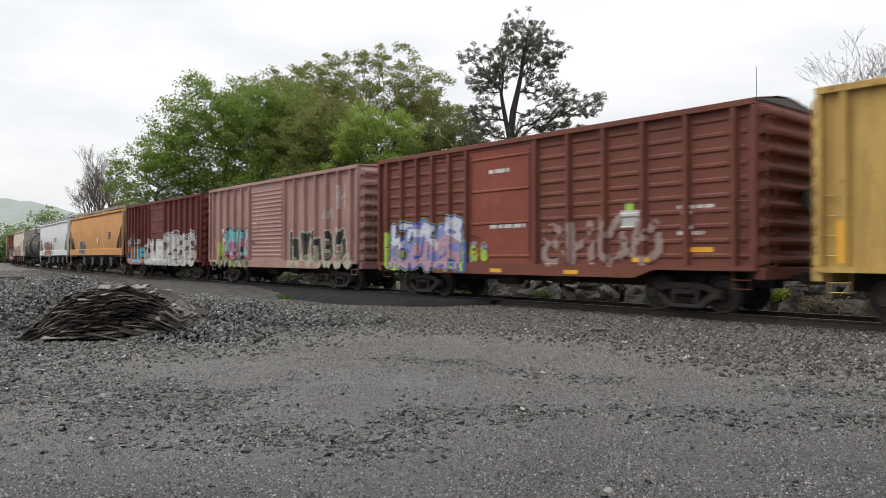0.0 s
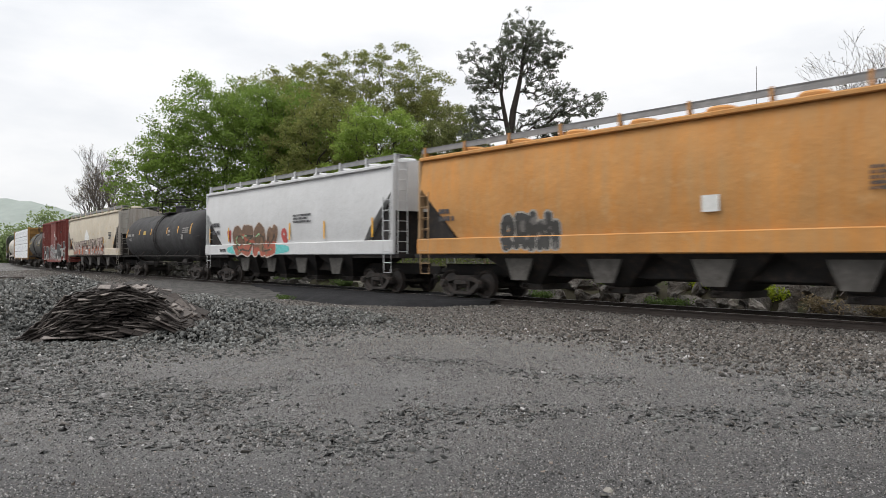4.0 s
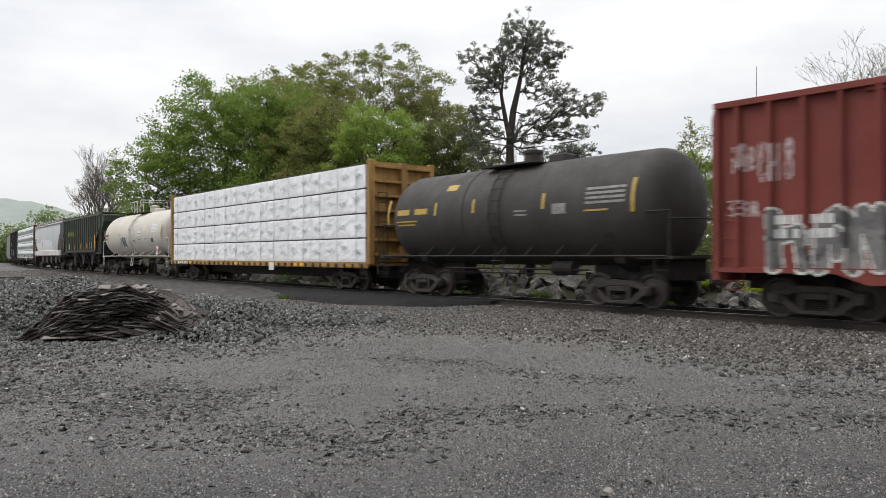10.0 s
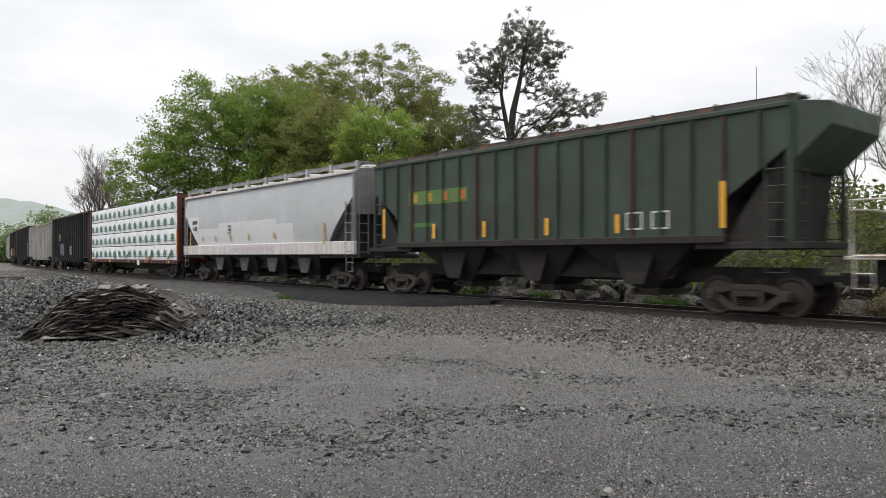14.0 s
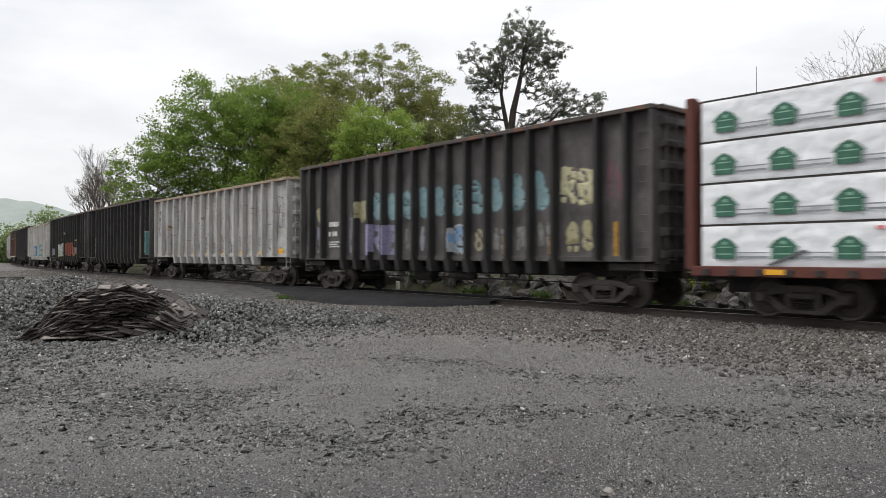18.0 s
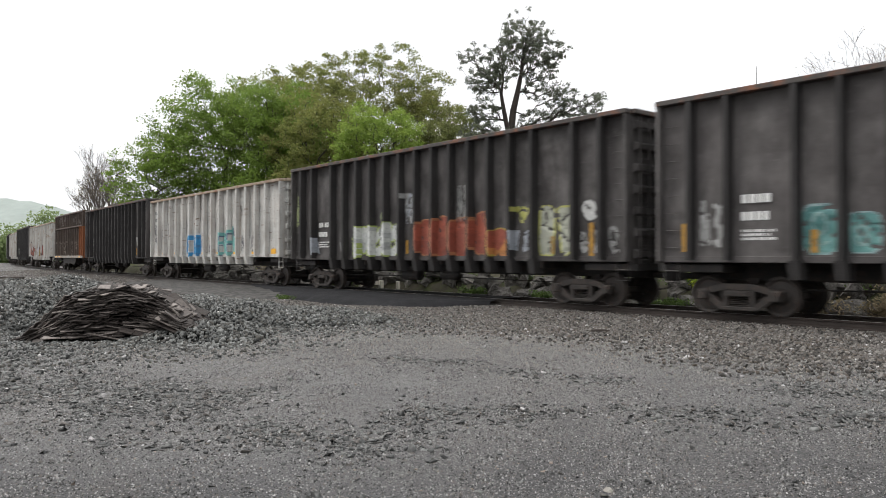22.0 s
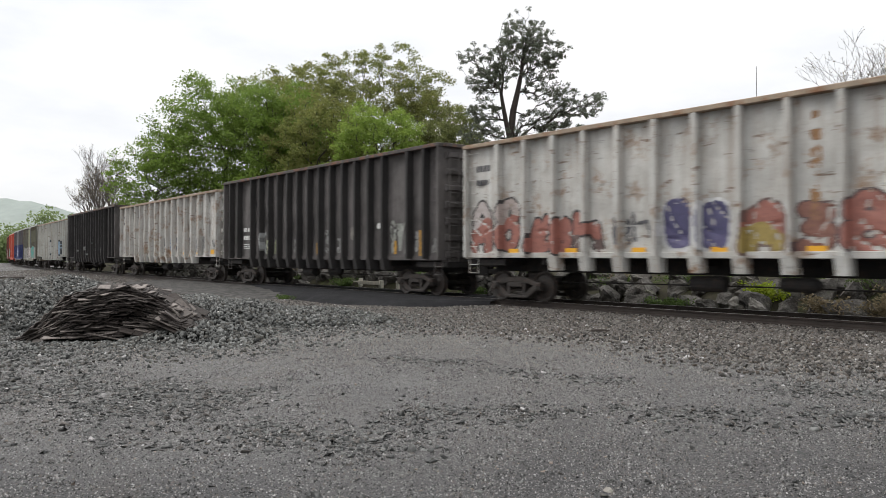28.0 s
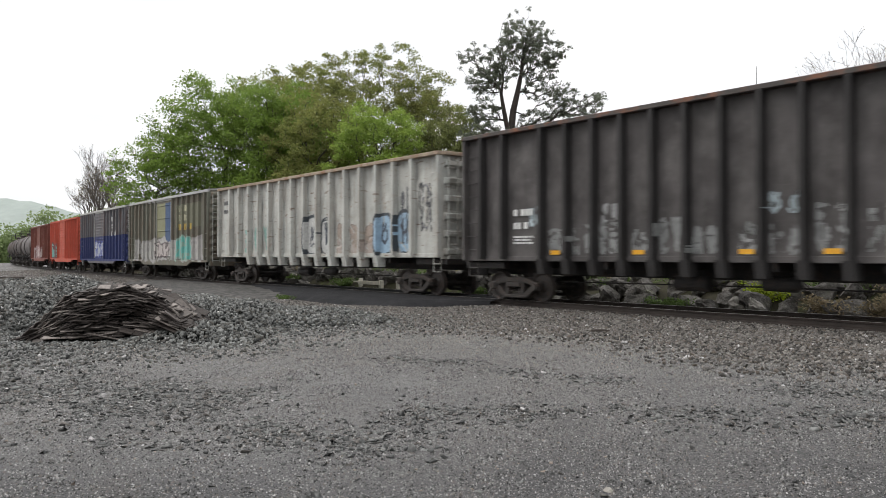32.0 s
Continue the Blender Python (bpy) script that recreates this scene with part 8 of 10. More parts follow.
for x in (-7.95, 4.6, 7.8):
    reflector(car, x, -HW + 0.0, 2.6, 0.11, 0.6)
# red boxcar with silver graffiti
p = car_paint("maroon_boxcar_paint", (0.165, 0.036, 0.029), 0.08, 0.13, streak=0.08, chalk=0.16, chalk_tint=(0.20, 0.075, 0.062))
dp = car_paint("maroon_door_paint", (0.150, 0.045, 0.040), 0.1, 0.15)
car, sm, L = boxcar("maroon_boxcar", 75.8, 90.7, "maroon boxcar with large silver and black graffiti", p, dark_roof, posts_for(14.9, (-2.3, 1.3), 6, 6), (-2.3, 1.3), door_ribs=6, z1=4.98, z0=1.02, end_ribs=9, post_w=0.14)
skin = box_skin(posts_for(14.9, (-2.3, 1.3), 6, 6), 0.14, (-2.3, 1.3), 1.02)
IRON, SILVER = (0.15, 0.145, 0.145), (0.66, 0.66, 0.63)
spray(car, skin, -6.2, -2.5, 0.98, 2.45, 4, IRON, SILVER, 0.15, 0.05, 1061, (0.21, 0.205, 0.20), slim=1.02, accent=(0.09, 0.085, 0.085))
spray(car, skin, -2.1, 1.3, 1.25, 2.65, 3, (0.13, 0.13, 0.135), SILVER, 0.15, 0.05, 1062, (0.22, 0.21, 0.21), slim=1.0, accent=(0.09, 0.085, 0.085))
spray(car, skin, 1.5, 7.0, 0.96, 2.85, 6, IRON, SILVER, 0.145, 0.055, 1063, (0.22, 0.215, 0.21), slim=1.05, accent=(0.09, 0.085, 0.085), lean=0.25)
spray(car, skin, -2.2, 1.2, 1.0, 1.3, 7, (0.17, 0.14, 0.135), None, 0.12, 0, 1064, cover=0.7)
for k, (a, b, lo, hi) in enumerate(((-7.1, -6.5, 3.3, 4.0), (-6.5, -5.6, 3.0, 4.0), (0.1, 1.0, 2.75, 3.2), (1.0, 1.5, 3.0, 3.6), (-7.2, -6.4, 2.3, 2.7))):
    spray(car, skin, a, b, lo, hi, 3, (0.46, 0.36, 0.35), None, 0.03, 0, 1070 + k, cover=0.8)
part("round_emblem", Shape().lathe([(-0.004, 0.01), (-0.004, 0.42), (0.0, 0.42)], "y", (5.9, -HW + 0.135, 4.15), 32), plain("faded_emblem", (0.36, 0.28, 0.24), 0.6), car, "pale round emblem")
part("emblem_bars", Shape().box(5.65, 6.15, -HW + 0.122, -HW + 0.127, 4.28, 4.34).box(5.62, 6.18, -HW + 0.122, -HW + 0.127, 4.12, 4.18).box(5.68, 6.12, -HW + 0.122, -HW + 0.127, 3.96, 4.02), p, car)
lettering(car, 0.0, -HW + 0.079, 3.85, [0.75, 0.6, 0.75], 0.12, M_WHITE, seed=18)
lettering(car, -6.1, -HW + 0.135, 2.2, [1.3, 1.5], 0.20, M_WHITE, seed=19)
reflector(car, 6.75, -HW + 0.135, 1.75, 0.30, 0.55, plain("orange_decal", (0.45, 0.16, 0.03), 0.6))
lettering(car, 6.5, -HW + 0.135, 1.25, [0.55], 0.12, M_WHITE, seed=20)
part("vent_cover", Shape().chamfered(4.55, 5.0, -HW - 0.05, -HW + 0.08, 3.72, 3.84, 0.02), M_UNDER, car)
# brown-black tank car with yellow lettering
p = car_paint("brown_black_tank_paint", (0.040, 0.038, 0.036), 0.05, 0.2, 0.55, streak=0.08, stain=(0.08, 0.07, 0.06))
car, sm, L = tank_car("dark_tank_car", 62.3, 74.6, "dull black tank car with faded yellow lettering", p, 1.62, 2.74, 0.35, M_UNDER, straps=(-1.7,))
for x in (-5.6, -2.9, -1.0, 2.0, 5.1):
    tank_mark(car, x, 3.0, 0.10, 0.9 if abs(x) > 5 else 0.45, 1.62, 2.74, M_YBAR)
for x, z, w, hh, m in ((-4.7, 2.95, 0.7, 0.20, M_YBAR), (-3.7, 2.95, 0.7, 0.20, M_YBAR), (-4.5, 2.62, 1.2, 0.05, M_YBAR), (-4.5, 2.50, 1.0, 0.05, M_YBAR), (-2.3, 3.7, 0.5, 0.20, M_YBAR), (1.1, 2.75, 0.5, 0.05, M_FADED), (1.1, 2.63, 0.5, 0.05, M_FADED), (2.6, 2.75, 0.5, 0.30, M_FADED),
                       (4.2, 3.25, 1.3, 0.07, M_FADED), (4.2, 3.12, 1.3, 0.07, M_FADED), (4.2, 2.99, 1.3, 0.07, M_FADED), (4.2, 2.86, 1.3, 0.07, M_FADED), (3.9, 2.65, 0.8, 0.05, M_YBAR), (4.2, 1.9, 0.3, 0.3, M_STEEL)):
    tank_mark(car, x, z, w, hh, 1.62, 2.74, m, "stencil", "stencilled marking")


# centerbeam cars with wrapped lumber
def wrap_material(name):
    t = Tree(name)
    c = t.mix(t.span(t.noise(1.3, 5.0), 0.35, 0.7), (0.66, 0.67, 0.69), (0.80, 0.81, 0.83))
    crease = t.noise(3.0, 7.0, 0.75, t.stretch((1.0, 1.0, 0.55)))
    c = t.mix(t.span(crease, 0.52, 0.66, 0.0, 0.5), c, (0.47, 0.48, 0.52))
    t.bump(t.math("ADD", crease, t.math("MULTIPLY", t.cells(2.4, feature="SMOOTH_F1"), 0.7)), 0.8, 0.05)
    return t.done(c, 0.38, 0.0, 0.45)


M_WRAP = wrap_material("white_lumber_wrap")
M_PRINT = plain("grey_print", (0.40, 0.43, 0.45), 0.5)
M_GREENPRINT = plain("green_print", (0.028, 0.120, 0.074), 0.5, 0, 0.35, 9.0)
M_BARS = plain("grey_print_bar", (0.24, 0.26, 0.27), 0.5)
M_PALEGREEN = plain("pale_green_print", (0.22, 0.40, 0.30), 0.5, 0, 0.15, 5.0)
M_BATTEN = plain("batten_wood", (0.045, 0.038, 0.032), 0.8)


def grey_marks(ob, w, h, r, c, count):
    n = 4
    for k in range(n):
        x = -w / 2 + w * (k + 0.5) / n
        z = h * (0.46 + 0.10 * math.sin(k * 2.1 + r * 1.7 + c))
        x += 0.10 * math.sin(k * 5.0 + r * 2.3 + c)
        lines = Shape()
        for i, (a, b, e) in enumerate(((-0.20, 0.24, 0.075), (-0.26, 0.20, 0.03), (-0.22, 0.26, -0.015), (-0.12, 0.10, -0.06))):
            lines.prism([(x + a, z + e), (x + b, z + e + 0.03), (x + b, z + e + 0.045), (x + a, z + e + 0.015)], "y", -0.738, -0.730)
        part("printed_mark", lines, M_PRINT, ob, "grey printed lines")
    for k in range(3):
        x = -w / 2 + w * (k + 0.5) / 3 + 0.1
        part("strap", Shape().box(x - 0.012, x + 0.012, -0.736, -0.726, 0.0, h - 0.03), M_PRINT, ob, "grey plastic strap")
    part("batten", Shape().box(-w / 2 + 0.02, w / 2 - 0.02, -0.66, 0.6, h - 0.05, h - 0.004), M_BATTEN, ob)


def green_marks(ob, w, h, r, c, count):
    for k in range(count):
        x = -w / 2 + w * (k + 0.45) / count + 0.06 * math.sin(r * 3 + c)
        z = h * 0.17
        part("printed_mark", Shape().prism([(x - 0.26, z), (x + 0.26, z), (x + 0.26, z + 0.24), (x + 0.33, z + 0.26), (x + 0.17, z + 0.42), (x, z + 0.50), (x - 0.17, z + 0.42), (x - 0.33, z + 0.26), (x - 0.26, z + 0.24)], "y", -0.736, -0.728), M_GREENPRINT, ob, "green printed house shape")
        detail = Shape().box(x - 0.16, x + 0.16, -0.740, -0.737, z + 0.26, z + 0.285).box(x - 0.05, x + 0.05, -0.740, -0.737, z + 0.33, z + 0.40).box(x - 0.20, x + 0.20, -0.740, -0.737, z + 0.10, z + 0.125)
        part("printed_detail", detail, M_PALEGREEN, ob, "pale lines in the print")
        gap = w / count
        for lift, thick_ in ((0.13, 0.028), (0.02, 0.045)):
            part("printed_line", Shape().box(x + 0.30, x + gap - 0.32 if k < count - 1 else w / 2 - 0.03, -0.734, -0.728, z + lift, z + lift + thick_), M_BARS, ob, "grey printed bar between the houses")
    if (r + c) % 3 == 0:
        part("pink_tag", Shape().box(w / 2 - 0.25, w / 2 - 0.08, -0.737, -0.729, h * 0.78, h * 0.86), plain("pink_spray", (0.75, 0.25, 0.25), 0.6), ob)
    part("batten", Shape().box(-w / 2 + 0.02, w / 2 - 0.02, -0.66, 0.6, h - 0.05, h - 0.004), M_BATTEN, ob)


p = car_paint("yellow_brown_flatcar_paint", (0.31, 0.175, 0.052), 0.40, 0.3, streak=0.35, stain=(0.09, 0.05, 0.03))
car, sm, L = centerbeam("yellow_centerbeam", 39.7, 61.5, "ochre-yellow centerbeam flatcar loaded with wrapped lumber", p, M_WRAP, "lumber pack in white plastic wrap with grey print", M_PRINT, mark=grey_marks)
for k in range(10):
    x = -10.0 + 2.2 * k
    reflector(car, x, -HW - 0.0, 1.04, 0.9, 0.13, M_YELLOW if k % 3 == 1 else M_DULLYELLOW)
part("number_board", Shape().chamfered(2.6, 3.1, -HW - 0.05, -HW - 0.03, 0.75, 1.1, 0.01), M_WHITE, car, "small white square board")
lettering(car, -9.6, -HW - 0.034, 1.03, [1.6], 0.13, M_WHITE, seed=23)
# cream-white tank car
p = car_paint("cream_tank_paint", (0.50, 0.475, 0.425), 0.12, 0.08, 0.5, streak=0.06, stain=(0.22, 0.15, 0.10), scrawls=[(-3.6, -2.2, 1.9, 3.0, (0.06, 0.055, 0.05), 0.9, 1.4), (-0.3, 1.0, 3.2, 3.9, (0.05, 0.045, 0.04), 0.9, 1.8), (-0.4, 0.8, 2.5, 2.9, (0.05, 0.045, 0.04), 0.9, 1.8)],
              tags=[tag(-2.2, -1.2, 2.1, 2.75, 2, (0.14, 0.20, 0.24), (0.03, 0.03, 0.03), wobble=0.5)])
tp = plain("cream_rail_paint", (0.55, 0.53, 0.48), 0.55, 0, 0.15, 4.0, 20.0, 0.1, (0.30, 0.2, 0.13))
car, sm, L = tank_car("cream_tank_car", 22.7, 38.9, "cream-white tank car with rust stains and small graffiti", p, 1.66, 2.90, 0.55, tp, straps=(-0.1,))
for x in (-7.2, -5.9, -3.1, 1.0, 3.4, 7.0):
    tank_mark(car, x, 2.95, 0.10, 0.42 if abs(x) < 7 else 0.9, 1.66, 2.90, plain("dull_orange", (0.45, 0.22, 0.06), 0.6))
for x, z, w, hh, m in ((-6.8, 2.95, 0.5, 0.18, M_DARKBAR), (-6.2, 2.95, 0.6, 0.18, M_DARKBAR), (-6.6, 2.70, 0.9, 0.05, M_DARKBAR), (-6.6, 2.58, 1.0, 0.04, M_DARKBAR), (2.2, 2.95, 0.75, 0.30, M_WHITE), (2.2, 2.95, 0.6, 0.04, M_DARKBAR), (0.9, 2.5, 0.6, 0.05, M_DARKBAR), (0.9, 2.38, 0.6, 0.05, M_DARKBAR),
                       (5.6, 3.25, 1.3, 0.55, M_WHITE), (5.0, 2.45, 0.5, 0.26, M_DARKBAR), (2.2, 2.55, 0.5, 0.04, M_DARKBAR), (3.6, 2.55, 0.5, 0.04, M_DARKBAR)):
    tank_mark(car, x, z, w, hh, 1.66, 2.90, m, "stencil", "stencilled marking")
for z in np.arange(3.05, 3.5, 0.09):
    tank_mark(car, 5.6, z, 1.15, 0.03, 1.664, 2.90, M_PRINT, "stencil", "stencilled marking")
part("warning_placard", Shape().prism([(6.1, 1.62), (6.27, 1.79), (6.1, 1.96), (5.93, 1.79)], "y", -HW - 0.03, -HW - 0.02), plain("placard_red", (0.55, 0.10, 0.08), 0.5), car, "red diamond placard")
part("placard_back", Shape().box(5.90, 6.30, -HW - 0.018, -HW - 0.004, 1.5, 2.02), M_WHITE, car)
# dark green ribbed hopper
p = car_paint("dark_green_hopper_paint", (0.036, 0.060, 0.046), 0.30, 0.25, streak=0.22, stain=(0.085, 0.040, 0.025), patches=[(-5.7, -2.6, 3.2, 3.68, (0.10, 0.17, 0.05)), (-5.6, -4.2, 2.42, 2.56, (0.06, 0.16, 0.05))])
rusty_rib = car_paint("rusty_green_rib_paint", (0.060, 0.038, 0.030), 0.3, 0.2)
car, sm, L = covered_hopper("green_hopper", 5.5, 21.7, "dark green ribbed covered hopper with rusty patches", p, 3, 1.70, 1.86, 4.72, 4.95, 1.5, 18, dark_roof, p, inset=1.4, rib_paints=(p, p, rusty_rib, p, p, p, rusty_rib), slope_paint=M_UNDER, board=0.22, panel=3.62)
part("end_hood", Shape().prism([(L / 2 - 0.35, 3.35), (L / 2 + 0.62, 4.22), (L / 2 + 0.62, 4.70), (L / 2 - 0.35, 4.86)], "y", -1.40, 1.40), p, car, "overhanging green end sheet")
for k, x in enumerate((-5.4, -4.6, -3.8, -2.9)):
    lettering(car, x, -HW + 0.09, 3.44, [0.22], 0.30, M_YBAR if k < 2 else plain("orange_stencil", (0.45, 0.14, 0.04), 0.6), seed=24 + k)
for x in (-7.1, -4.2, -1.7, 0.93, 3.4, 6.37):
    reflector(car, x, -HW + 0.012, 2.25 if abs(x) < 6 else 2.6, 0.12, 0.5 if abs(x) < 6 else 1.1)
for x in (3.62, 4.4):
    sh = Shape()
    for a, b, c_, d in ((0, 0.5, 0, 0.04), (0, 0.5, 0.42, 0.46), (0, 0.04, 0, 0.46), (0.46, 0.5, 0, 0.46)):
        sh.box(x + a, x + b, -HW + 0.085, -HW + 0.09, 2.08 + c_, 2.08 + d)
    part("stencil_box", sh, M_WHITE, car, "white stencilled frame")
# light grey hopper
p = car_paint("pale_grey_hopper_paint", (0.42, 0.435, 0.45), 0.06, 0.08, streak=0.06, stain=(0.30, 0.27, 0.24), patches=[(-8.6, 4.2, 2.0, 2.9, (0.56, 0.56, 0.57)), (-8.6, -7.0, 2.9, 3.6, (0.56, 0.56, 0.57)), (-4.2, 2.6, 2.9, 3.15, (0.55, 0.56, 0.57))])
sp = car_paint("white_sill_paint", (0.58, 0.56, 0.55), 0.12, 0.08, tags=[tag(-2.5, 2.5, 1.5, 1.9, 9, (0.45, 0.38, 0.42), (0.5, 0.48, 0.48), wobble=0.5)])
car, sm, L = covered_hopper("pale_grey_hopper", -14.3, 4.6, "pale grey covered hopper with repainted white patches", p, 4, sill_paint=sp, board_paint=grey_board, end_paint=car_paint("mid_grey_end_paint", (0.24, 0.25, 0.26), 0.1))
lettering(car, -7.9, -HW - 0.002, 3.3, [0.7], 0.2, M_DARKBAR, seed=30)
lettering(car, -7.8, -HW - 0.002, 2.95, [0.6], 0.2, M_DARKBAR, seed=31)
lettering(car, -2.9, -HW - 0.004, 2.95, [0.35, 0.35, 0.35], 0.12, M_DARKBAR, seed=32)
for x in (-8.2, -6.4, -4.6, -2.6, -0.4, 2.4, 7.0):
    reflector(car, x, -HW + 0.0, 2.35, 0.14, 0.30 if abs(x) < 6.9 else 0.9, M_YBAR)
# maroon centerbeam, green prints
p = car_paint("maroon_flatcar_paint", (0.085, 0.026, 0.022), 0.2, 0.2)
car, sm, L = centerbeam("maroon_centerbeam", -37.4, -15.3, "maroon centerbeam flatcar loaded with wrapped lumber", p, M_WRAP, "lumber pack in white plastic wrap with green house print", M_GREENPRINT, z_top=5.15, mark=green_marks, steps=((3, 3, 3, 4, 3), (4, 3, 3, 4, 2), (3, 3, 3, 4, 3), (3, 3, 3, 4, 3)))
for x in (-9.0, -4.5, 0.4, 4.8, 9.4):
    reflector(car, x, -HW - 0.002, 1.04, 0.5, 0.12)
reflector(car, 10.95, -HW + 0.005, 2.3, 0.2, 1.4)
tan_boards = plain("bare_lumber", (0.42, 0.27, 0.15), 0.7, 0, 0.2, 6.0, 30.0, 0.2)
dark_fold = plain("dark_wrap_fold", (0.10, 0.105, 0.11), 0.6, 0, 0.3, 5.0)
part("exposed_boards", Shape().prism([(4.45, 1.18), (5.65, 1.18), (5.5, 1.40), (5.0, 1.36)], "y", -HW - 0.012, -HW + 0.03), tan_boards, car, "tan lumber showing through torn wrap")
for x0, x1, z0, z1 in ((5.55, 6.1, 1.2, 1.75), (-9.2, -8.3, 1.2, 1.5), (-3.4, -3.0, 1.2, 1.45), (-0.3, 0.5, 1.22, 1.55), (9.2, 10.0, 1.2, 1.6)):
    part("wrap_fold", Shape().prism([(x0, z0), (x0 + 0.12, z0), (x1, z1), (x1 - 0.10, z1 + 0.04)], "y", -HW - 0.008, -HW + 0.03), dark_fold, car, "dark fold of torn wrap")
part("number_board", Shape().chamfered(2.9, 3.4, -HW - 0.05, -HW - 0.03, 0.78, 1.1, 0.01), M_WHITE, car, "small slatted white board")

# gondolas
TEAL, PALEBLUE, LILAC, CREAM, LIMEP = (0.10, 0.26, 0.25), (0.15, 0.26, 0.29), (0.30, 0.28, 0.42), (0.42, 0.39, 0.24), (0.36, 0.44, 0.12)
black_rim = plain("worn_black_rim", (0.055, 0.047, 0.042), 0.7, 0.1, 0.3, 2.0, 20.0, 0.2, RUST)
grey_rim = plain("rusty_tan_rim", (0.28, 0.22, 0.16), 0.8, 0, 0.3, 2.0, 20.0, 0.2, (0.20, 0.10, 0.05))


BLACK_RIBS = [-8.15, -7.2] + [-5.64 + 0.94 * k for k in range(13)] + [7.2, 8.15]
GREY_RIBS = [-7.84 + 1.12 * k for k in range(15)]
BLACK_SKIN, GREY_SKIN = (BLACK_RIBS, 0.16, -HW + 0.26, -HW), (GREY_RIBS, 0.19, -HW + 0.22, -HW)




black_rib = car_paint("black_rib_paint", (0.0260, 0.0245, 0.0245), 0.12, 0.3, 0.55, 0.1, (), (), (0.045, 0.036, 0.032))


def black_gon(s0, s1, label, seed, strips=(), tall=True, shade_=1.0, letters=-6.55):
    p = car_paint("black_gondola_paint", shade((0.0330, 0.0300, 0.0295), shade_), 0.20, 0.45, 0.5, 0.22, (), (), (0.058, 0.052, 0.050), (), 0.60, (0.150, 0.141, 0.135))
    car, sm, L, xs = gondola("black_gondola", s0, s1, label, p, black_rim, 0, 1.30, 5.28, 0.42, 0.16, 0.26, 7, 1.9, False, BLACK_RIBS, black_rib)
    y = -HW + 0.26
    if tall:
        reflector(car, 7.72, y, 1.85, 0.16, 0.95, M_DULLYELLOW)
        reflector(car, -8.4, y, 1.85, 0.12, 0.7, M_DULLYELLOW)
    for x in strips:
        reflector(car, x, y, 1.72, 0.15, 0.5, M_DULLYELLOW)
    lettering(car, letters - 0.38, y, 2.72, [0.75], 0.20, M_WHITE, seed=seed)
    lettering(car, letters - 0.38, y, 2.32, [0.65], 0.20, M_WHITE, seed=seed + 1)
    lettering(car, letters - 0.38, y, 1.98, [0.8, 0.7, 0.8], 0.06, M_WHITE, seed=seed + 2)
    return car


def grey_gon(s0, s1, label, seed, strips=True, rust=0.16, colour=PALE, patches=()):
    p = car_paint("grey_gondola_paint", shade(colour, 1.06), rust + 0.05, 0.18, 0.6, 0.26, (), (), (0.24, 0.15, 0.09), patches, 0.42, (0.25, 0.235, 0.21), 0.75)
    car, sm, L, xs = gondola("grey_gondola", s0, s1, label, p, grey_rim, 0, 1.40, 5.0, 0.42, 0.19, 0.22, 6, 1.9, False, GREY_RIBS)
    y = -HW + 0.22
    if strips:
        for k in range(0, 14, 2):
            reflector(car, (xs[k] + xs[k + 1]) / 2, y, 1.56, 0.42, 0.12)
        reflector(car, L / 2 - 1.0, y, 1.62, 0.5, 0.26)
    lettering(car, -L / 2 + 0.45, y, 4.2, [0.6], 0.20, M_DARKBAR, seed=seed)
    lettering(car, -L / 2 + 0.45, y, 3.75, [0.55], 0.18, M_DARKBAR, seed=seed + 1)
    return car


def panel_tags(car, skin, seed, spans, z0, z1, inks, cover=0.75, thick=0.035):
    """Small thin tags, one for each span of x."""
    g = random.Random(seed)
    for k, (a, b) in enumerate(spans):
        h = (z1 - z0) * g.uniform(0.75, 1.0)
        lift = g.uniform(0, (z1 - z0) - h)
        spray(car, skin, a, b, z0 + lift, z0 + lift + h, g.choice((1, 2, 2)), g.choice(inks), None, thick * g.uniform(0.7, 1.4), seed=seed + k, cover=cover)


def spans(ribs, k0, k1, margin=0.16):
    return [(ribs[k] + margin, ribs[k + 1] - margin) for k in range(k0, k1 + 1)]


WHITES, DARKS = ((0.34, 0.34, 0.33), (0.24, 0.24, 0.23), (0.30, 0.32, 0.35)), ((0.06, 0.06, 0.065), (0.12, 0.12, 0.13), (0.20, 0.20, 0.21))
BR, GR, INK = BLACK_RIBS, GREY_RIBS, (0.03, 0.03, 0.032)
# first black gondola: a row of pale blue shapes over a row of small tags
car = black_gon(-56.5, -38.5, "black high-sided gondola with rows of pastel graffiti", 40, (-4.9, -2.1, 1.7, 3.5, 5.4), shade_=2.3)
for k, x in enumerate((-3.4, -2.42, -1.5, -0.6, 0.33, 1.26, 2.18, 3.1, 4.05, 4.97)):
    spray(car, BLACK_SKIN, x - 0.40, x + 0.40, 2.70, 3.90 + 0.01 * k, 1, (0.21, 0.35, 0.38), (0.13, 0.22, 0.24), 0.165, 0.03, 500 + k, (0.24, 0.38, 0.40), 0.90, slim=1.0, over=False, text="8", accent=(0.27, 0.38, 0.40))
spray(car, BLACK_SKIN, 5.75, 7.0, 2.85, 3.95, 2, (0.52, 0.49, 0.30), None, 0.115, 0, 515, text="RB", slim=0.94)
spray(car, BLACK_SKIN, -4.75, -3.95, 2.75, 3.6, 1, CREAM, (0.2, 0.2, 0.12), 0.15, 0.03, 516, cover=0.9)
spray(car, BLACK_SKIN, -8.05, -7.3, 2.75, 3.5, 1, CREAM, None, 0.12, 0, 517, cover=0.85, over=False)
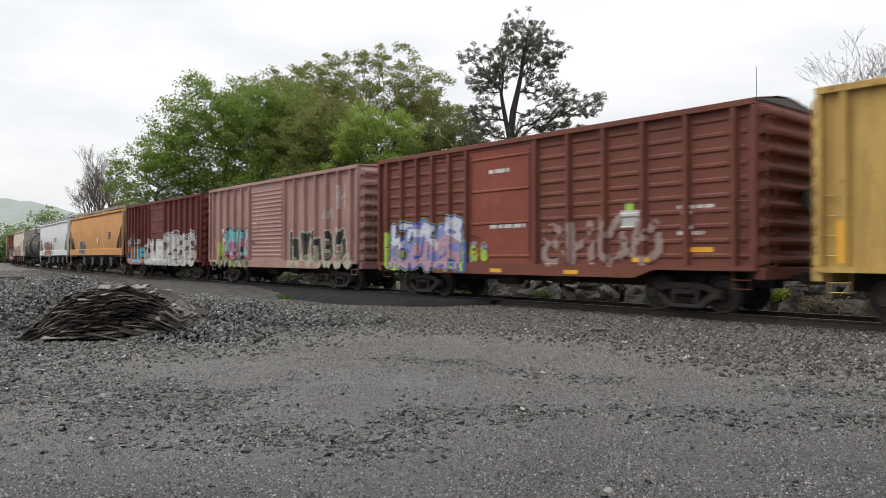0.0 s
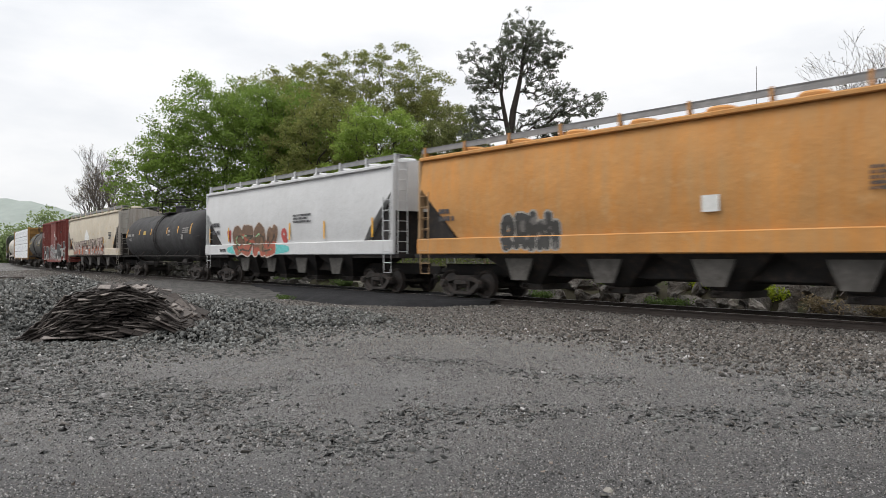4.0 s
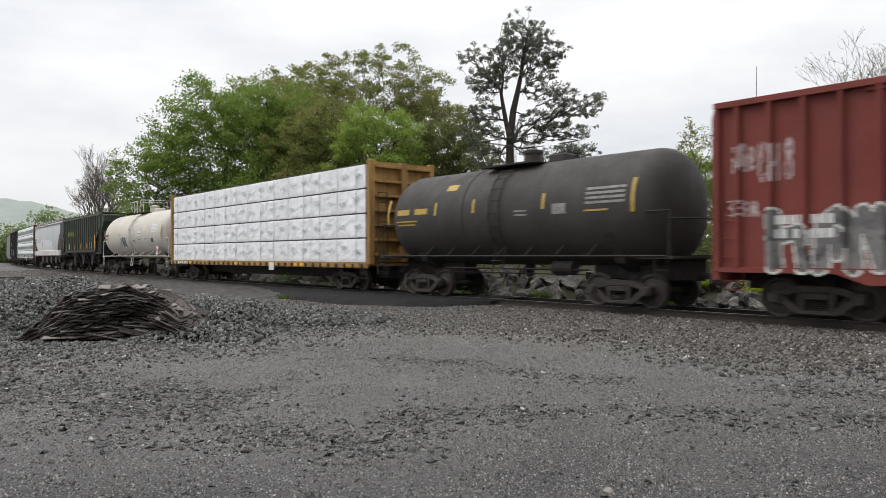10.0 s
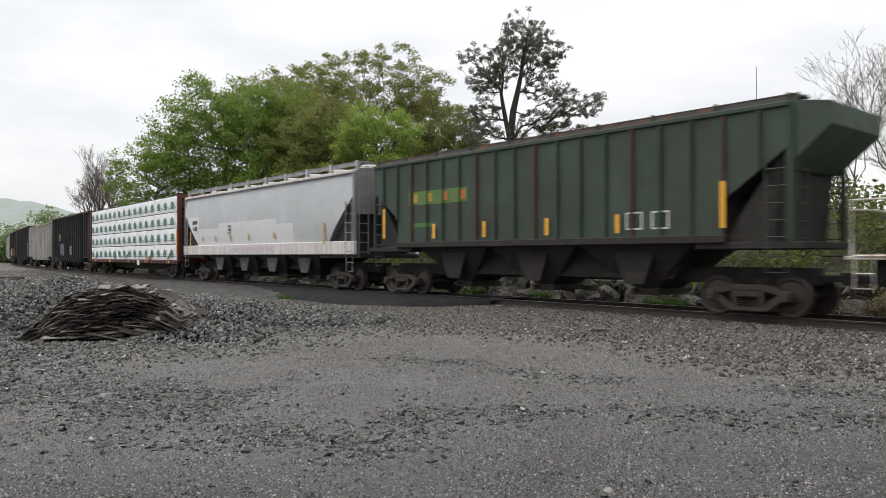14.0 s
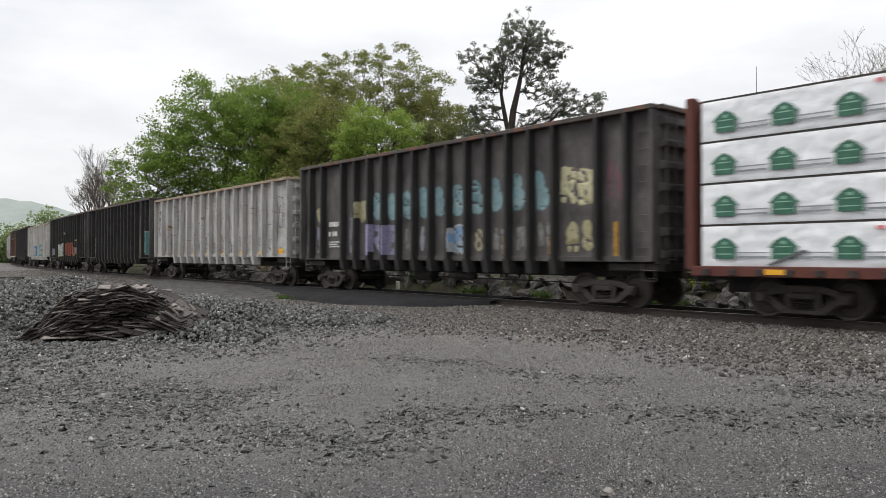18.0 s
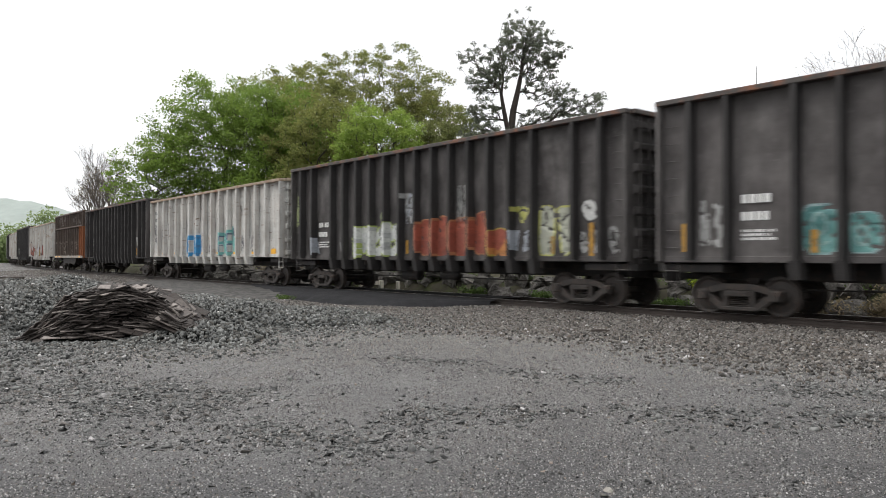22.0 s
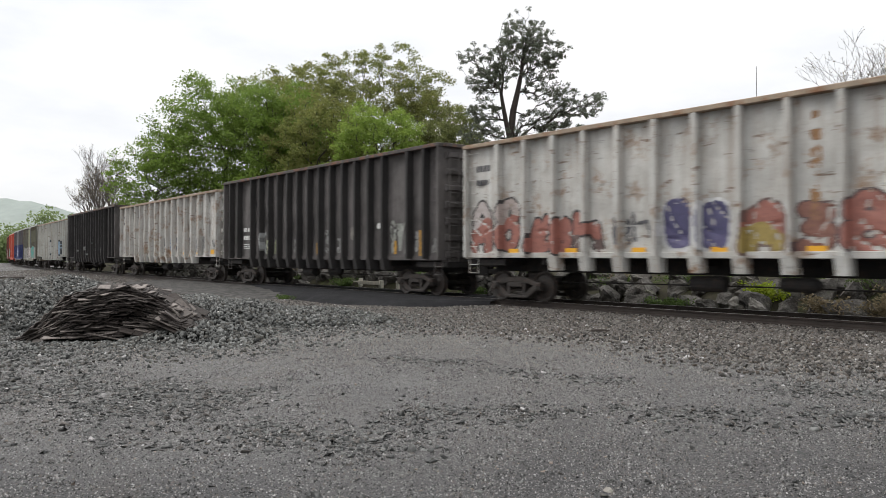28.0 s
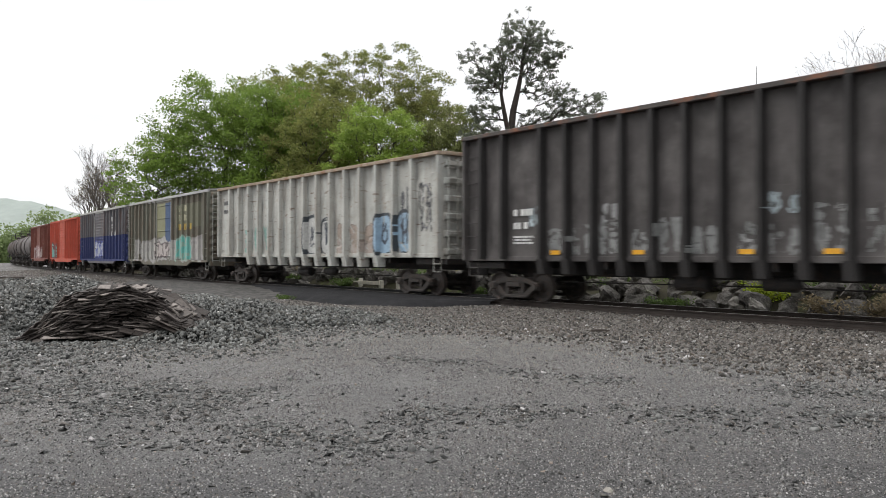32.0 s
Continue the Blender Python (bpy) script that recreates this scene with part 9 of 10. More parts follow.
spray(car, BLACK_SKIN, -8.05, -7.3, 2.1, 2.6, 1, LILAC, None, 0.10, 0, 518)
spray(car, BLACK_SKIN, -3.95, -3.0, 1.45, 2.6, 1, LILAC, None, 0.115, 0, 519, cover=0.92, slim=0.86, text="R")
spray(car, BLACK_SKIN, -2.9, -1.95, 1.45, 2.6, 1, LILAC, None, 0.115, 0, 524, cover=0.92, slim=0.86, text="B")
spray(car, BLACK_SKIN, 0.9, 1.7, 1.5, 2.5, 1, (0.25, 0.42, 0.65), (0.5, 0.52, 0.54), 0.15, 0.05, 521, (0.40, 0.50, 0.60), solid=True)
panel_tags(car, BLACK_SKIN, 530, spans(BR, 5, 7) + spans(BR, 9, 13), 1.5, 2.5, WHITES + ((0.38, 0.34, 0.22),), 0.8, 0.045)
panel_tags(car, BLACK_SKIN, 550, [(-8.8, -8.3), (-5.4, -4.8)] + spans(BR, 0, 0), 1.4, 3.2, WHITES, 0.7)
panel_tags(car, BLACK_SKIN, 560, [(7.35, 7.95)], 2.9, 4.1, ((0.20, 0.08, 0.11),), 0.8, 0.05)
panel_tags(car, BLACK_SKIN, 565, [(5.9, 7.0)], 1.5, 2.4, ((0.28, 0.42, 0.34), (0.36, 0.33, 0.18)), 0.9, 0.06)
# first pale gondola
car = grey_gon(-76.35, -57.7, "pale grey high-sided gondola with faint scribbles", 43, colour=(0.40, 0.405, 0.395))
panel_tags(car, GREY_SKIN, 570, spans(GR, 2, 13), 1.5, 2.5, ((0.19, 0.185, 0.18), (0.25, 0.20, 0.18), (0.17, 0.17, 0.18)), 0.45, 0.035)
panel_tags(car, GREY_SKIN, 580, spans(GR, 4, 9), 1.55, 2.1, ((0.13, 0.13, 0.135), (0.30, 0.24, 0.20)), 0.4, 0.05)
spray(car, GREY_SKIN, -3.9, -3.6, 2.85, 3.15, 1, (0.17, 0.05, 0.025), None, 0.1, 0, 588, None, 0.9, 0.9, True)
for k, (x, z) in enumerate(((-6.6, 3.0), (1.4, 2.3), (3.6, 2.9), (-1.4, 2.8), (0.4, 4.3), (6.3, 3.4))):
    spray(car, GREY_SKIN, x - 0.2, x + 0.2, z, z + 0.3, 1, (0.27, 0.17, 0.09), None, 0.04, 0, 1080 + k, cover=0.6)
panel_tags(car, GREY_SKIN, 590, [(7.95, 8.7), (7.95, 8.7), (-9.1, -8.3)], 2.6, 4.4, DARKS[1:], 0.6, 0.03)
# black gondola with big letters
car = black_gon(-95.5, -77.4, "black high-sided gondola with teal and white letter shapes", 46, (-5.3, -2.6, 1.3), shade_=2.1)
PALER = (0.68, 0.68, 0.66)
for k, (a, b, z, c, sol) in enumerate(((-5.6, -4.85, 2.65, TEAL, True), (-4.7, -4.0, 2.3, TEAL, True), (-3.6, -2.95, 2.9, PALER, False), (-2.7, -2.03, 2.75, PALER, False), (-1.84, -1.1, 2.8, TEAL, True), (-0.87, -0.2, 2.45, TEAL, True),
                                      (0.12, 0.8, 2.7, PALER, False), (1.05, 1.8, 2.95, PALER, False), (2.0, 2.75, 3.0, PALER, False), (2.92, 3.68, 2.85, TEAL, True), (3.76, 4.56, 2.45, TEAL, True))):
    spray(car, BLACK_SKIN, a, b, 1.42, z, 1, c, (0.30, 0.42, 0.42) if sol else INK, 0.145 if not sol else 0.1, 0.03, 600 + k, (0.14, 0.33, 0.31) if sol else (0.55, 0.50, 0.42), 0.97, 0.98, sol, False, text="" if sol else "ABEAB"[(2, 3, 6, 7, 8).index(k)])
    if sol:
        spray(car, BLACK_SKIN, a + 0.12, b - 0.12, 1.6, z - 0.2, 1, (0.34, 0.52, 0.50), None, 0.035, 0, 640 + k, cover=0.9)
panel_tags(car, BLACK_SKIN, 620, [(-8.0, -7.35), (4.85, 5.5)], 1.45, 3.0, WHITES + ((0.30, 0.42, 0.50),), 0.9, 0.05)
spray(car, BLACK_SKIN, 5.8, 7.1, 1.4, 2.9, 1, (0.13, 0.115, 0.085), None, 0.5, 0, 625, cover=0.75, slim=0.95, solid=True)
spray(car, BLACK_SKIN, 7.4, 8.6, 1.42, 3.0, 2, TEAL, (0.4, 0.46, 0.46), 0.15, 0.04, 626)
# black gondola with the red piece
car = black_gon(-114.45, -96.4, "black high-sided gondola with red and silver graffiti", 50, (-0.7, 6.3), shade_=1.35)
RED = (0.31, 0.078, 0.046)
for k, x in enumerate((0.45, 1.38, 2.33, 3.28)):
    spray(car, BLACK_SKIN, x - 0.45, x + 0.45, 1.36, 2.85, 1, RED, (0.38, 0.17, 0.08), 0.12, 0.03, 700 + k, (0.26, 0.065, 0.040), 0.98, 0.94, True)
spray(car, BLACK_SKIN, 3.75, 4.5, 1.36, 2.3, 1, RED, (0.40, 0.30, 0.06), 0.12, 0.03, 705, (0.48, 0.20, 0.06), 0.95, 0.94, True)
spray(car, BLACK_SKIN, -3.95, -1.1, 1.36, 2.6, 3, (0.56, 0.57, 0.55), None, 0.15, 0, 706, cover=0.92, slim=0.96, halo=((0.36, 0.44, 0.12), 0.05), accent=(0.40, 0.41, 0.40))
spray(car, BLACK_SKIN, -4.55, -3.95, 1.36, 2.2, 1, LIMEP, None, 0.14, 0, 707, cover=0.8)
spray(car, BLACK_SKIN, -2.6, -1.9, 2.5, 3.1, 1, (0.34, 0.40, 0.22), None, 0.07, 0, 708, cover=0.8)
spray(car, BLACK_SKIN, 4.7, 5.5, 2.4, 2.9, 1, (0.42, 0.42, 0.12), None, 0.10, 0, 709, cover=0.8)
spray(car, BLACK_SKIN, 5.75, 7.1, 1.4, 2.9, 2, (0.36, 0.37, 0.30), (0.45, 0.45, 0.12), 0.14, 0.05, 710, cover=0.75)
spray(car, BLACK_SKIN, 7.3, 8.0, 2.4, 2.95, 1, (0.55, 0.55, 0.53), None, 0.08, 0, 711, cover=0.9)
panel_tags(car, BLACK_SKIN, 720, [(-0.9, -0.25), (-0.9, -0.25), (2.0, 2.7)], 2.5, 3.9, WHITES, 0.75, 0.05)
panel_tags(car, BLACK_SKIN, 730, [(4.65, 5.4), (7.3, 8.0), (8.2, 8.7), (-5.4, -4.8), (-7.6, -6.9)], 1.4, 2.3, WHITES, 0.75, 0.045)
panel_tags(car, BLACK_SKIN, 740, [(-8.9, -8.4)], 2.6, 4.3, ((0.40, 0.45, 0.22),), 0.8, 0.05)
# pale gondola, blue and teal
car = grey_gon(-134.3, -115.55, "pale grey high-sided gondola with blue and teal graffiti", 54)
spray(car, GREY_SKIN, -3.15, -0.85, 1.36, 2.6, 2, (0.035, 0.25, 0.50), None, 0.135, 0, 803, slim=0.98, text="EN", halo=((0.56, 0.59, 0.64), 0.05), accent=(0.05, 0.19, 0.38))
for k, (a, b, z) in enumerate(((2.05, 2.6, 2.72), (2.62, 3.2, 2.78), (3.2, 3.66, 2.95), (3.62, 4.2, 3.0))):
    spray(car, GREY_SKIN, a + 0.06, b + 0.10, 1.36, z - 0.05, 1, (0.10, 0.13, 0.22), None, 0.10, 0, 812 + 3 * k, slim=1.1, text="BHEW"[k])
for k, (a, b, z) in enumerate(((2.05, 2.6, 2.72), (2.62, 3.2, 2.78), (3.2, 3.66, 2.95), (3.62, 4.2, 3.0))):
    ob = spray(car, GREY_SKIN, a, b, 1.38, z, 1, (0.16, 0.42, 0.39), (0.50, 0.56, 0.56), 0.080, 0.012, 812 + 3 * k, (0.20, 0.47, 0.43), slim=1.1, text="BHEW"[k])
    ob.location.y = -0.004
panel_tags(car, GREY_SKIN, 830, [(-9.1, -8.2), (-9.1, -8.2), (-7.6, -6.9), (-6.5, -5.8)], 2.2, 3.6, DARKS[:1], 0.85, 0.035)
panel_tags(car, GREY_SKIN, 840, [(-8.9, -8.1), (-0.8, 0.0), (0.3, 1.1), (4.7, 5.4), (5.8, 6.6)], 1.5, 2.6, DARKS[1:] + ((0.16, 0.17, 0.28),), 0.7, 0.03)
# plain black gondola
car = black_gon(-153.35, -135.25, "plain black high-sided gondola with faded scribbles", 58, (-4.7, -1.3, 2.7, 6.0), shade_=1.9)
spray(car, BLACK_SKIN, 5.75, 7.0, 2.1, 2.75, 2, (0.42, 0.42, 0.40), None, 0.10, 0, 850, cover=0.85)
spray(car, BLACK_SKIN, -4.6, -3.9, 1.45, 2.6, 1, (0.38, 0.42, 0.45), (0.30, 0.30, 0.28), 0.12, 0.03, 851, cover=0.8)
spray(car, BLACK_SKIN, -7.9, -7.4, 2.2, 2.6, 1, (0.40, 0.36, 0.16), None, 0.18, 0, 852, cover=0.85, solid=True)
panel_tags(car, BLACK_SKIN, 855, spans(BR, 9, 11) + [(7.3, 8.0)], 1.5, 2.3, WHITES, 0.65, 0.045)
panel_tags(car, BLACK_SKIN, 865, spans(BR, 5, 8), 1.6, 2.9, ((0.10, 0.10, 0.10), (0.13, 0.13, 0.13)), 0.6, 0.09)
part("white_dot", Shape().lathe([(-0.004, 0.01), (-0.004, 0.12), (0, 0.12)], "y", (5.0, -HW + 0.255, 2.85), 16), M_WHITE, car)
# rusty wood-chip car, stepped sides
p = car_paint("rusty_chip_car_paint", (0.070, 0.056, 0.048), 0.22, 0.3, 0.7, 0.30, (), [(-6.6, 5.2, 1.4, 2.8, (0.32, 0.28, 0.24), 0.6, 1.4), (-5.0, 6.6, 4.3, 5.2, (0.26, 0.24, 0.22), 0.5, 1.0)], (0.088, 0.052, 0.036), [(5.15, 7.2, 1.2, 4.05, (0.20, 0.070, 0.028))])
car, sm, L, xs = gondola("rusty_chip_car", -168.3, -154.5, "weathered rusty brown wood-chip car with a raised upper side", p, black_rim, 15, 1.32, 5.45, 0.0, 0.10, 0.12, 6, 1.9, True)
for q in (-1, 1):
    a, b = sorted((q * (HW - 0.12), q * (HW + 0.03)))
    part("mid_rail", Shape().chamfered(-L / 2, L / 2, a, b, 4.02, 4.16, 0.02), p, car)
    part("foot_beam", Shape().chamfered(-L / 2, L / 2, a, b, 1.22, 1.44, 0.02), plain("grey_foot_beam", (0.26, 0.245, 0.22), 0.8, 0, 0.3, 2.0, 20.0, 0.2, (0.2, 0.1, 0.05)), car)
for x in (-5.9, -4.2, 5.8):
    reflector(car, x, -HW - 0.03, 1.34, 0.6, 0.12)
for k in range(2):
    lettering(car, -6.0 + 0.75 * k, -HW + 0.12, 2.85, [0.34, 0.34, 0.34, 0.34], 0.20, M_WHITE, seed=60 + k)
lettering(car, 6.2, -HW + 0.12, 2.6, [0.3, 0.3, 0.3], 0.18, M_WHITE, seed=63)
SALMON, DUSK = (0.34, 0.135, 0.105), (0.065, 0.06, 0.14)
car = grey_gon(-189.4, -170.65, "pale grey high-sided gondola with salmon and violet graffiti", 66, rust=0.50)
for k, (a, b, z, c, c2) in enumerate(((-9.15, -8.25, 3.25, (0.45, 0.40, 0.38), SALMON), (-7.95, -6.95, 3.3, (0.45, 0.38, 0.35), SALMON), (-6.65, -5.75, 2.62, SALMON, None), (-5.75, -5.0, 2.6, SALMON, None), (-4.95, -3.9, 2.6, SALMON, (0.16, 0.11, 0.10)))):
    spray(car, GREY_SKIN, a, b, 1.46, z, 1, c, (0.05, 0.045, 0.045), 0.15, 0.06, 870 + k, c2, 0.85, 0.98)
for k, x in enumerate((-1.7, -0.68)):
    spray(car, GREY_SKIN, x - 0.46, x + 0.46, 1.42, 3.0, 1, (0.62, 0.62, 0.62), None, 0.1, 0, 880 + k, None, 0.98, 1.0, True)
    spray(car, GREY_SKIN, x - 0.38, x + 0.38, 1.5, 2.9, 1, DUSK, None, 0.1, 0, 882 + k, (0.11, 0.10, 0.20), 0.98, 1.0, True).location.y = -0.004
spray(car, GREY_SKIN, 0.1, 1.15, 1.42, 2.75, 1, SALMON, (0.16, 0.10, 0.09), 0.19, 0.05, 885, (0.36, 0.27, 0.08), 0.85, slim=0.98)
spray(car, GREY_SKIN, 1.25, 2.15, 1.42, 2.6, 1, (0.26, 0.12, 0.09), (0.12, 0.08, 0.08), 0.17, 0.04, 886, slim=0.96, cover=0.75)
spray(car, GREY_SKIN, 2.2, 3.3, 1.42, 2.9, 1, SALMON, (0.10, 0.07, 0.07), 0.17, 0.05, 887, cover=0.85, slim=0.98)
spray(car, GREY_SKIN, 3.5, 4.4, 1.45, 2.7, 1, (0.52, 0.52, 0.50), (0.05, 0.05, 0.05), 0.16, 0.05, 888)
spray(car, GREY_SKIN, 4.7, 6.7, 1.45, 3.1, 2, (0.50, 0.50, 0.49), (0.06, 0.06, 0.06), 0.18, 0.05, 889)
spray(car, GREY_SKIN, 1.52, 1.78, 1.7, 4.85, 1, (0.30, 0.16, 0.07), None, 0.06, 0, 890, None, 0.45, 0.9, True)
panel_tags(car, GREY_SKIN, 892, [(-3.6, -3.0), (-3.1, -2.3), (7.0, 7.7), (7.95, 8.8)], 1.6, 2.6, DARKS + ((0.26, 0.24, 0.36),), 0.8, 0.035)
# black gondola with pale scrawls
car = black_gon(-208.65, -190.7, "black high-sided gondola with a pale scrawl and white dot", 70, (-5.2, -2.3, 0.45, 3.4, 6.2), shade_=2.8)
spray(car, BLACK_SKIN, -4.85, -4.1, 1.45, 2.65, 1, (0.34, 0.35, 0.34), (0.16, 0.16, 0.16), 0.06, 0.03, 900, cover=0.8)
spray(car, BLACK_SKIN, 0.98, 1.8, 1.5, 2.6, 1, (0.24, 0.24, 0.235), None, 0.10, 0, 905, cover=0.75)
spray(car, BLACK_SKIN, 2.98, 3.78, 2.0, 2.6, 1, (0.25, 0.23, 0.21), None, 0.2, 0, 902, cover=0.85, solid=True)
spray(car, BLACK_SKIN, 5.8, 7.12, 1.5, 2.75, 3, (0.28, 0.29, 0.26), None, 0.07, 0, 903, cover=0.7, slim=0.95)
panel_tags(car, BLACK_SKIN, 905, [(-4.0, -3.3), (-1.7, -1.0), (-0.7, 0.0), (7.3, 8.0), (8.25, 8.8), (2.0, 2.8)], 1.45, 2.3, WHITES + ((0.30, 0.32, 0.20),), 0.65, 0.045)
part("white_dot", Shape().lathe([(-0.004, 0.01), (-0.004, 0.12), (0, 0.12)], "y", (5.12, -HW + 0.255, 2.55), 16), M_WHITE, car)
# pale gondola with rust blooms
car = grey_gon(-228.4, -209.65, "pale grey high-sided gondola with rust blooms and small tags", 74, rust=0.62)
panel_tags(car, GREY_SKIN, 920, [(-9.1, -8.5), (-8.4, -7.95)] + spans(GR, 0, 3) + spans(GR, 12, 13) + [(8.2, 9.0)], 1.55, 2.4, DARKS + ((0.35, 0.26, 0.42), (0.42, 0.14, 0.14)), 0.8, 0.045)
panel_tags(car, GREY_SKIN, 935, spans(GR, 7, 9) + spans(GR, 11, 11), 1.6, 2.6, DARKS + ((0.13, 0.20, 0.38),), 0.7, 0.05)
panel_tags(car, GREY_SKIN, 945, spans(GR, 12, 13), 1.6, 2.7, DARKS[:1], 0.8, 0.05)
spray(car, GREY_SKIN, 3.95, 4.1, 2.4, 3.4, 1, (0.10, 0.12, 0.19), None, 0.05, 0, 950, None, 0.9, 0.9, True)
# black gondola with faded tags
car = black_gon(-247.9, -229.9, "black high-sided gondola with faded pale tags along its foot", 78, (), letters=-6.5, shade_=2.0)
for k, (a, b, z) in enumerate(((-5.55, -4.9, 2.2), (-4.65, -3.9, 2.3), (-3.7, -3.0, 2.4), (-2.75, -2.05, 2.1), (-1.85, -1.1, 2.5), (-0.9, -0.15, 2.2), (0.15, 0.9, 2.2), (1.0, 1.85, 2.2), (2.0, 2.85, 2.7), (3.0, 3.8, 2.6), (3.95, 4.7, 2.2), (4.9, 5.55, 2.3))):
    spray(car, BLACK_SKIN, a, b, 1.42, z, (1, 2, 2)[k % 3], (0.25, 0.255, 0.25), None, (0.09, 0.05, 0.065)[k % 3], 0, 960 + k, cover=0.6)
    reflector(car, (a + b) / 2, -HW + 0.26, 1.5, 0.36, 0.12) if k in (0, 3, 6, 8) else None
panel_tags(car, BLACK_SKIN, 975, [(1.0, 1.85), (-6.3, -5.8), (-3.6, -3.0)], 2.3, 2.9, ((0.34, 0.40, 0.42), (0.30, 0.30, 0.30)), 0.7, 0.06)
# pale gondola with round blue shapes
car = grey_gon(-267.9, -249.15, "pale grey high-sided gondola with round pale-blue graffiti", 82, False, colour=(0.43, 0.44, 0.415))
for k, (a, b, c) in enumerate(((0.05, 1.0, (0.55, 0.55, 0.53)), (1.25, 2.1, (0.55, 0.55, 0.53)), (5.55, 6.5, (0.33, 0.47, 0.60)), (6.8, 7.7, (0.33, 0.47, 0.60)))):
    spray(car, GREY_SKIN, a, b, 1.5, 3.1, 1, c, (0.05, 0.06, 0.07), 0.10, 0.08, 980 + k, None, 1.0, 0.9, True)
    spray(car, GREY_SKIN, a + 0.2, b - 0.2, 1.8, 2.8, 1, (0.06, 0.07, 0.09), None, 0.05, 0, 985 + k, None, 1.0, 0.8).location.y = -0.004
spray(car, GREY_SKIN, 2.4, 5.4, 1.45, 2.7, 3, (0.38, 0.31, 0.26), (0.24, 0.20, 0.17), 0.2, 0.03, 990, (0.42, 0.36, 0.32), 0.8)
spray(car, GREY_SKIN, -6.5, -3.4, 1.5, 2.9, 3, (0.26, 0.42, 0.37), None, 0.12, 0, 991, None, 0.7)
panel_tags(car, GREY_SKIN, 992, [(8.0, 8.9), (8.0, 8.9), (6.9, 7.6)], 2.2, 4.2, DARKS, 0.7, 0.04)
# grey-olive boxcar with a blue door leaf
p = car_paint("olive_grey_boxcar_paint", (0.115, 0.118, 0.095), 0.12, 0.18, tags=[tag(-6.8, 6.4, 1.1, 2.5, 7, (0.36, 0.35, 0.33), (0.30, 0.29, 0.28), wobble=0.6, hole=0.3), tag(2.0, 4.6, 1.1, 2.6, 3, (0.15, 0.40, 0.36), (0.25, 0.35, 0.30), wobble=0.5), tag(-1.9, 0.9, 1.2, 2.3, 2, (0.40, 0.36, 0.34), (0.12, 0.10, 0.10), wobble=0.6)],
              patches=[(0.15, 1.3, 2.2, 4.75, (0.045, 0.08, 0.16)), (-1.5, 0.1, 2.6, 4.75, (0.20, 0.20, 0.12)), (2.2, 6.2, 3.1, 4.5, (0.15, 0.15, 0.11))])
roofl = plain("pale_car_roof", (0.34, 0.34, 0.32), 0.6, 0.1, 0.2, 1.5, 20.0, 0.2)
car, sm, L = boxcar("olive_boxcar", -284.3, -269.3, "olive-grey boxcar with blue door panel and worn graffiti", p, roofl, posts_for(15.0, (-1.6, 1.4), 6, 6), (-1.6, 1.4), door_ribs=5, z1=5.1, trim=roofl)
for k, w in enumerate((1.5, 1.6, 2.6)):
    lettering(car, 2.4, -HW + 0.135, 4.25 - 0.55 * k, [w], 0.36, M_YBAR if k == 2 else plain("pale_stencil", (0.42, 0.41, 0.28), 0.6), seed=90 + k)
# grey and blue boxcar
p = car_paint("grey_blue_boxcar_paint", (0.10, 0.105, 0.115), 0.12, 0.18, tags=[tag(-2.2, 0.9, 1.3, 2.6, 3, (0.34, 0.36, 0.42), (0.05, 0.07, 0.25), wobble=0.6)], patches=[(-7.6, 7.6, 1.0, 3.0, (0.020, 0.030, 0.105))])
car, sm, L = boxcar("blue_grey_boxcar", -300.4, -285.6, "grey boxcar with a blue painted lower half", p, roofl, posts_for(14.8, (-2.2, 1.0), 6, 6), (-2.2, 1.0), door_ribs=15, z1=5.1, trim=roofl)
for k, w in enumerate((1.5, 1.6, 2.0)):
    lettering(car, 2.4, -HW + 0.135, 4.25 - 0.55 * k, [w], 0.36, M_WHITE, seed=95 + k)
# bright red boxcar
p = car_paint("bright_red_boxcar_paint", (0.42, 0.075, 0.045), 0.10, 0.13, tags=[tag(-6.4, -3.6, 1.1, 2.8, 3, (0.25, 0.48, 0.44), (0.2, 0.1, 0.1), wobble=0.5)])
car, sm, L = boxcar("bright_red_boxcar", -316.6, -301.7, "bright red boxcar with a teal graffito", p, dark_roof, posts_for(14.9, (-2.2, 1.0), 6, 6), (-2.2, 1.0), door_ribs=14, z1=4.95)
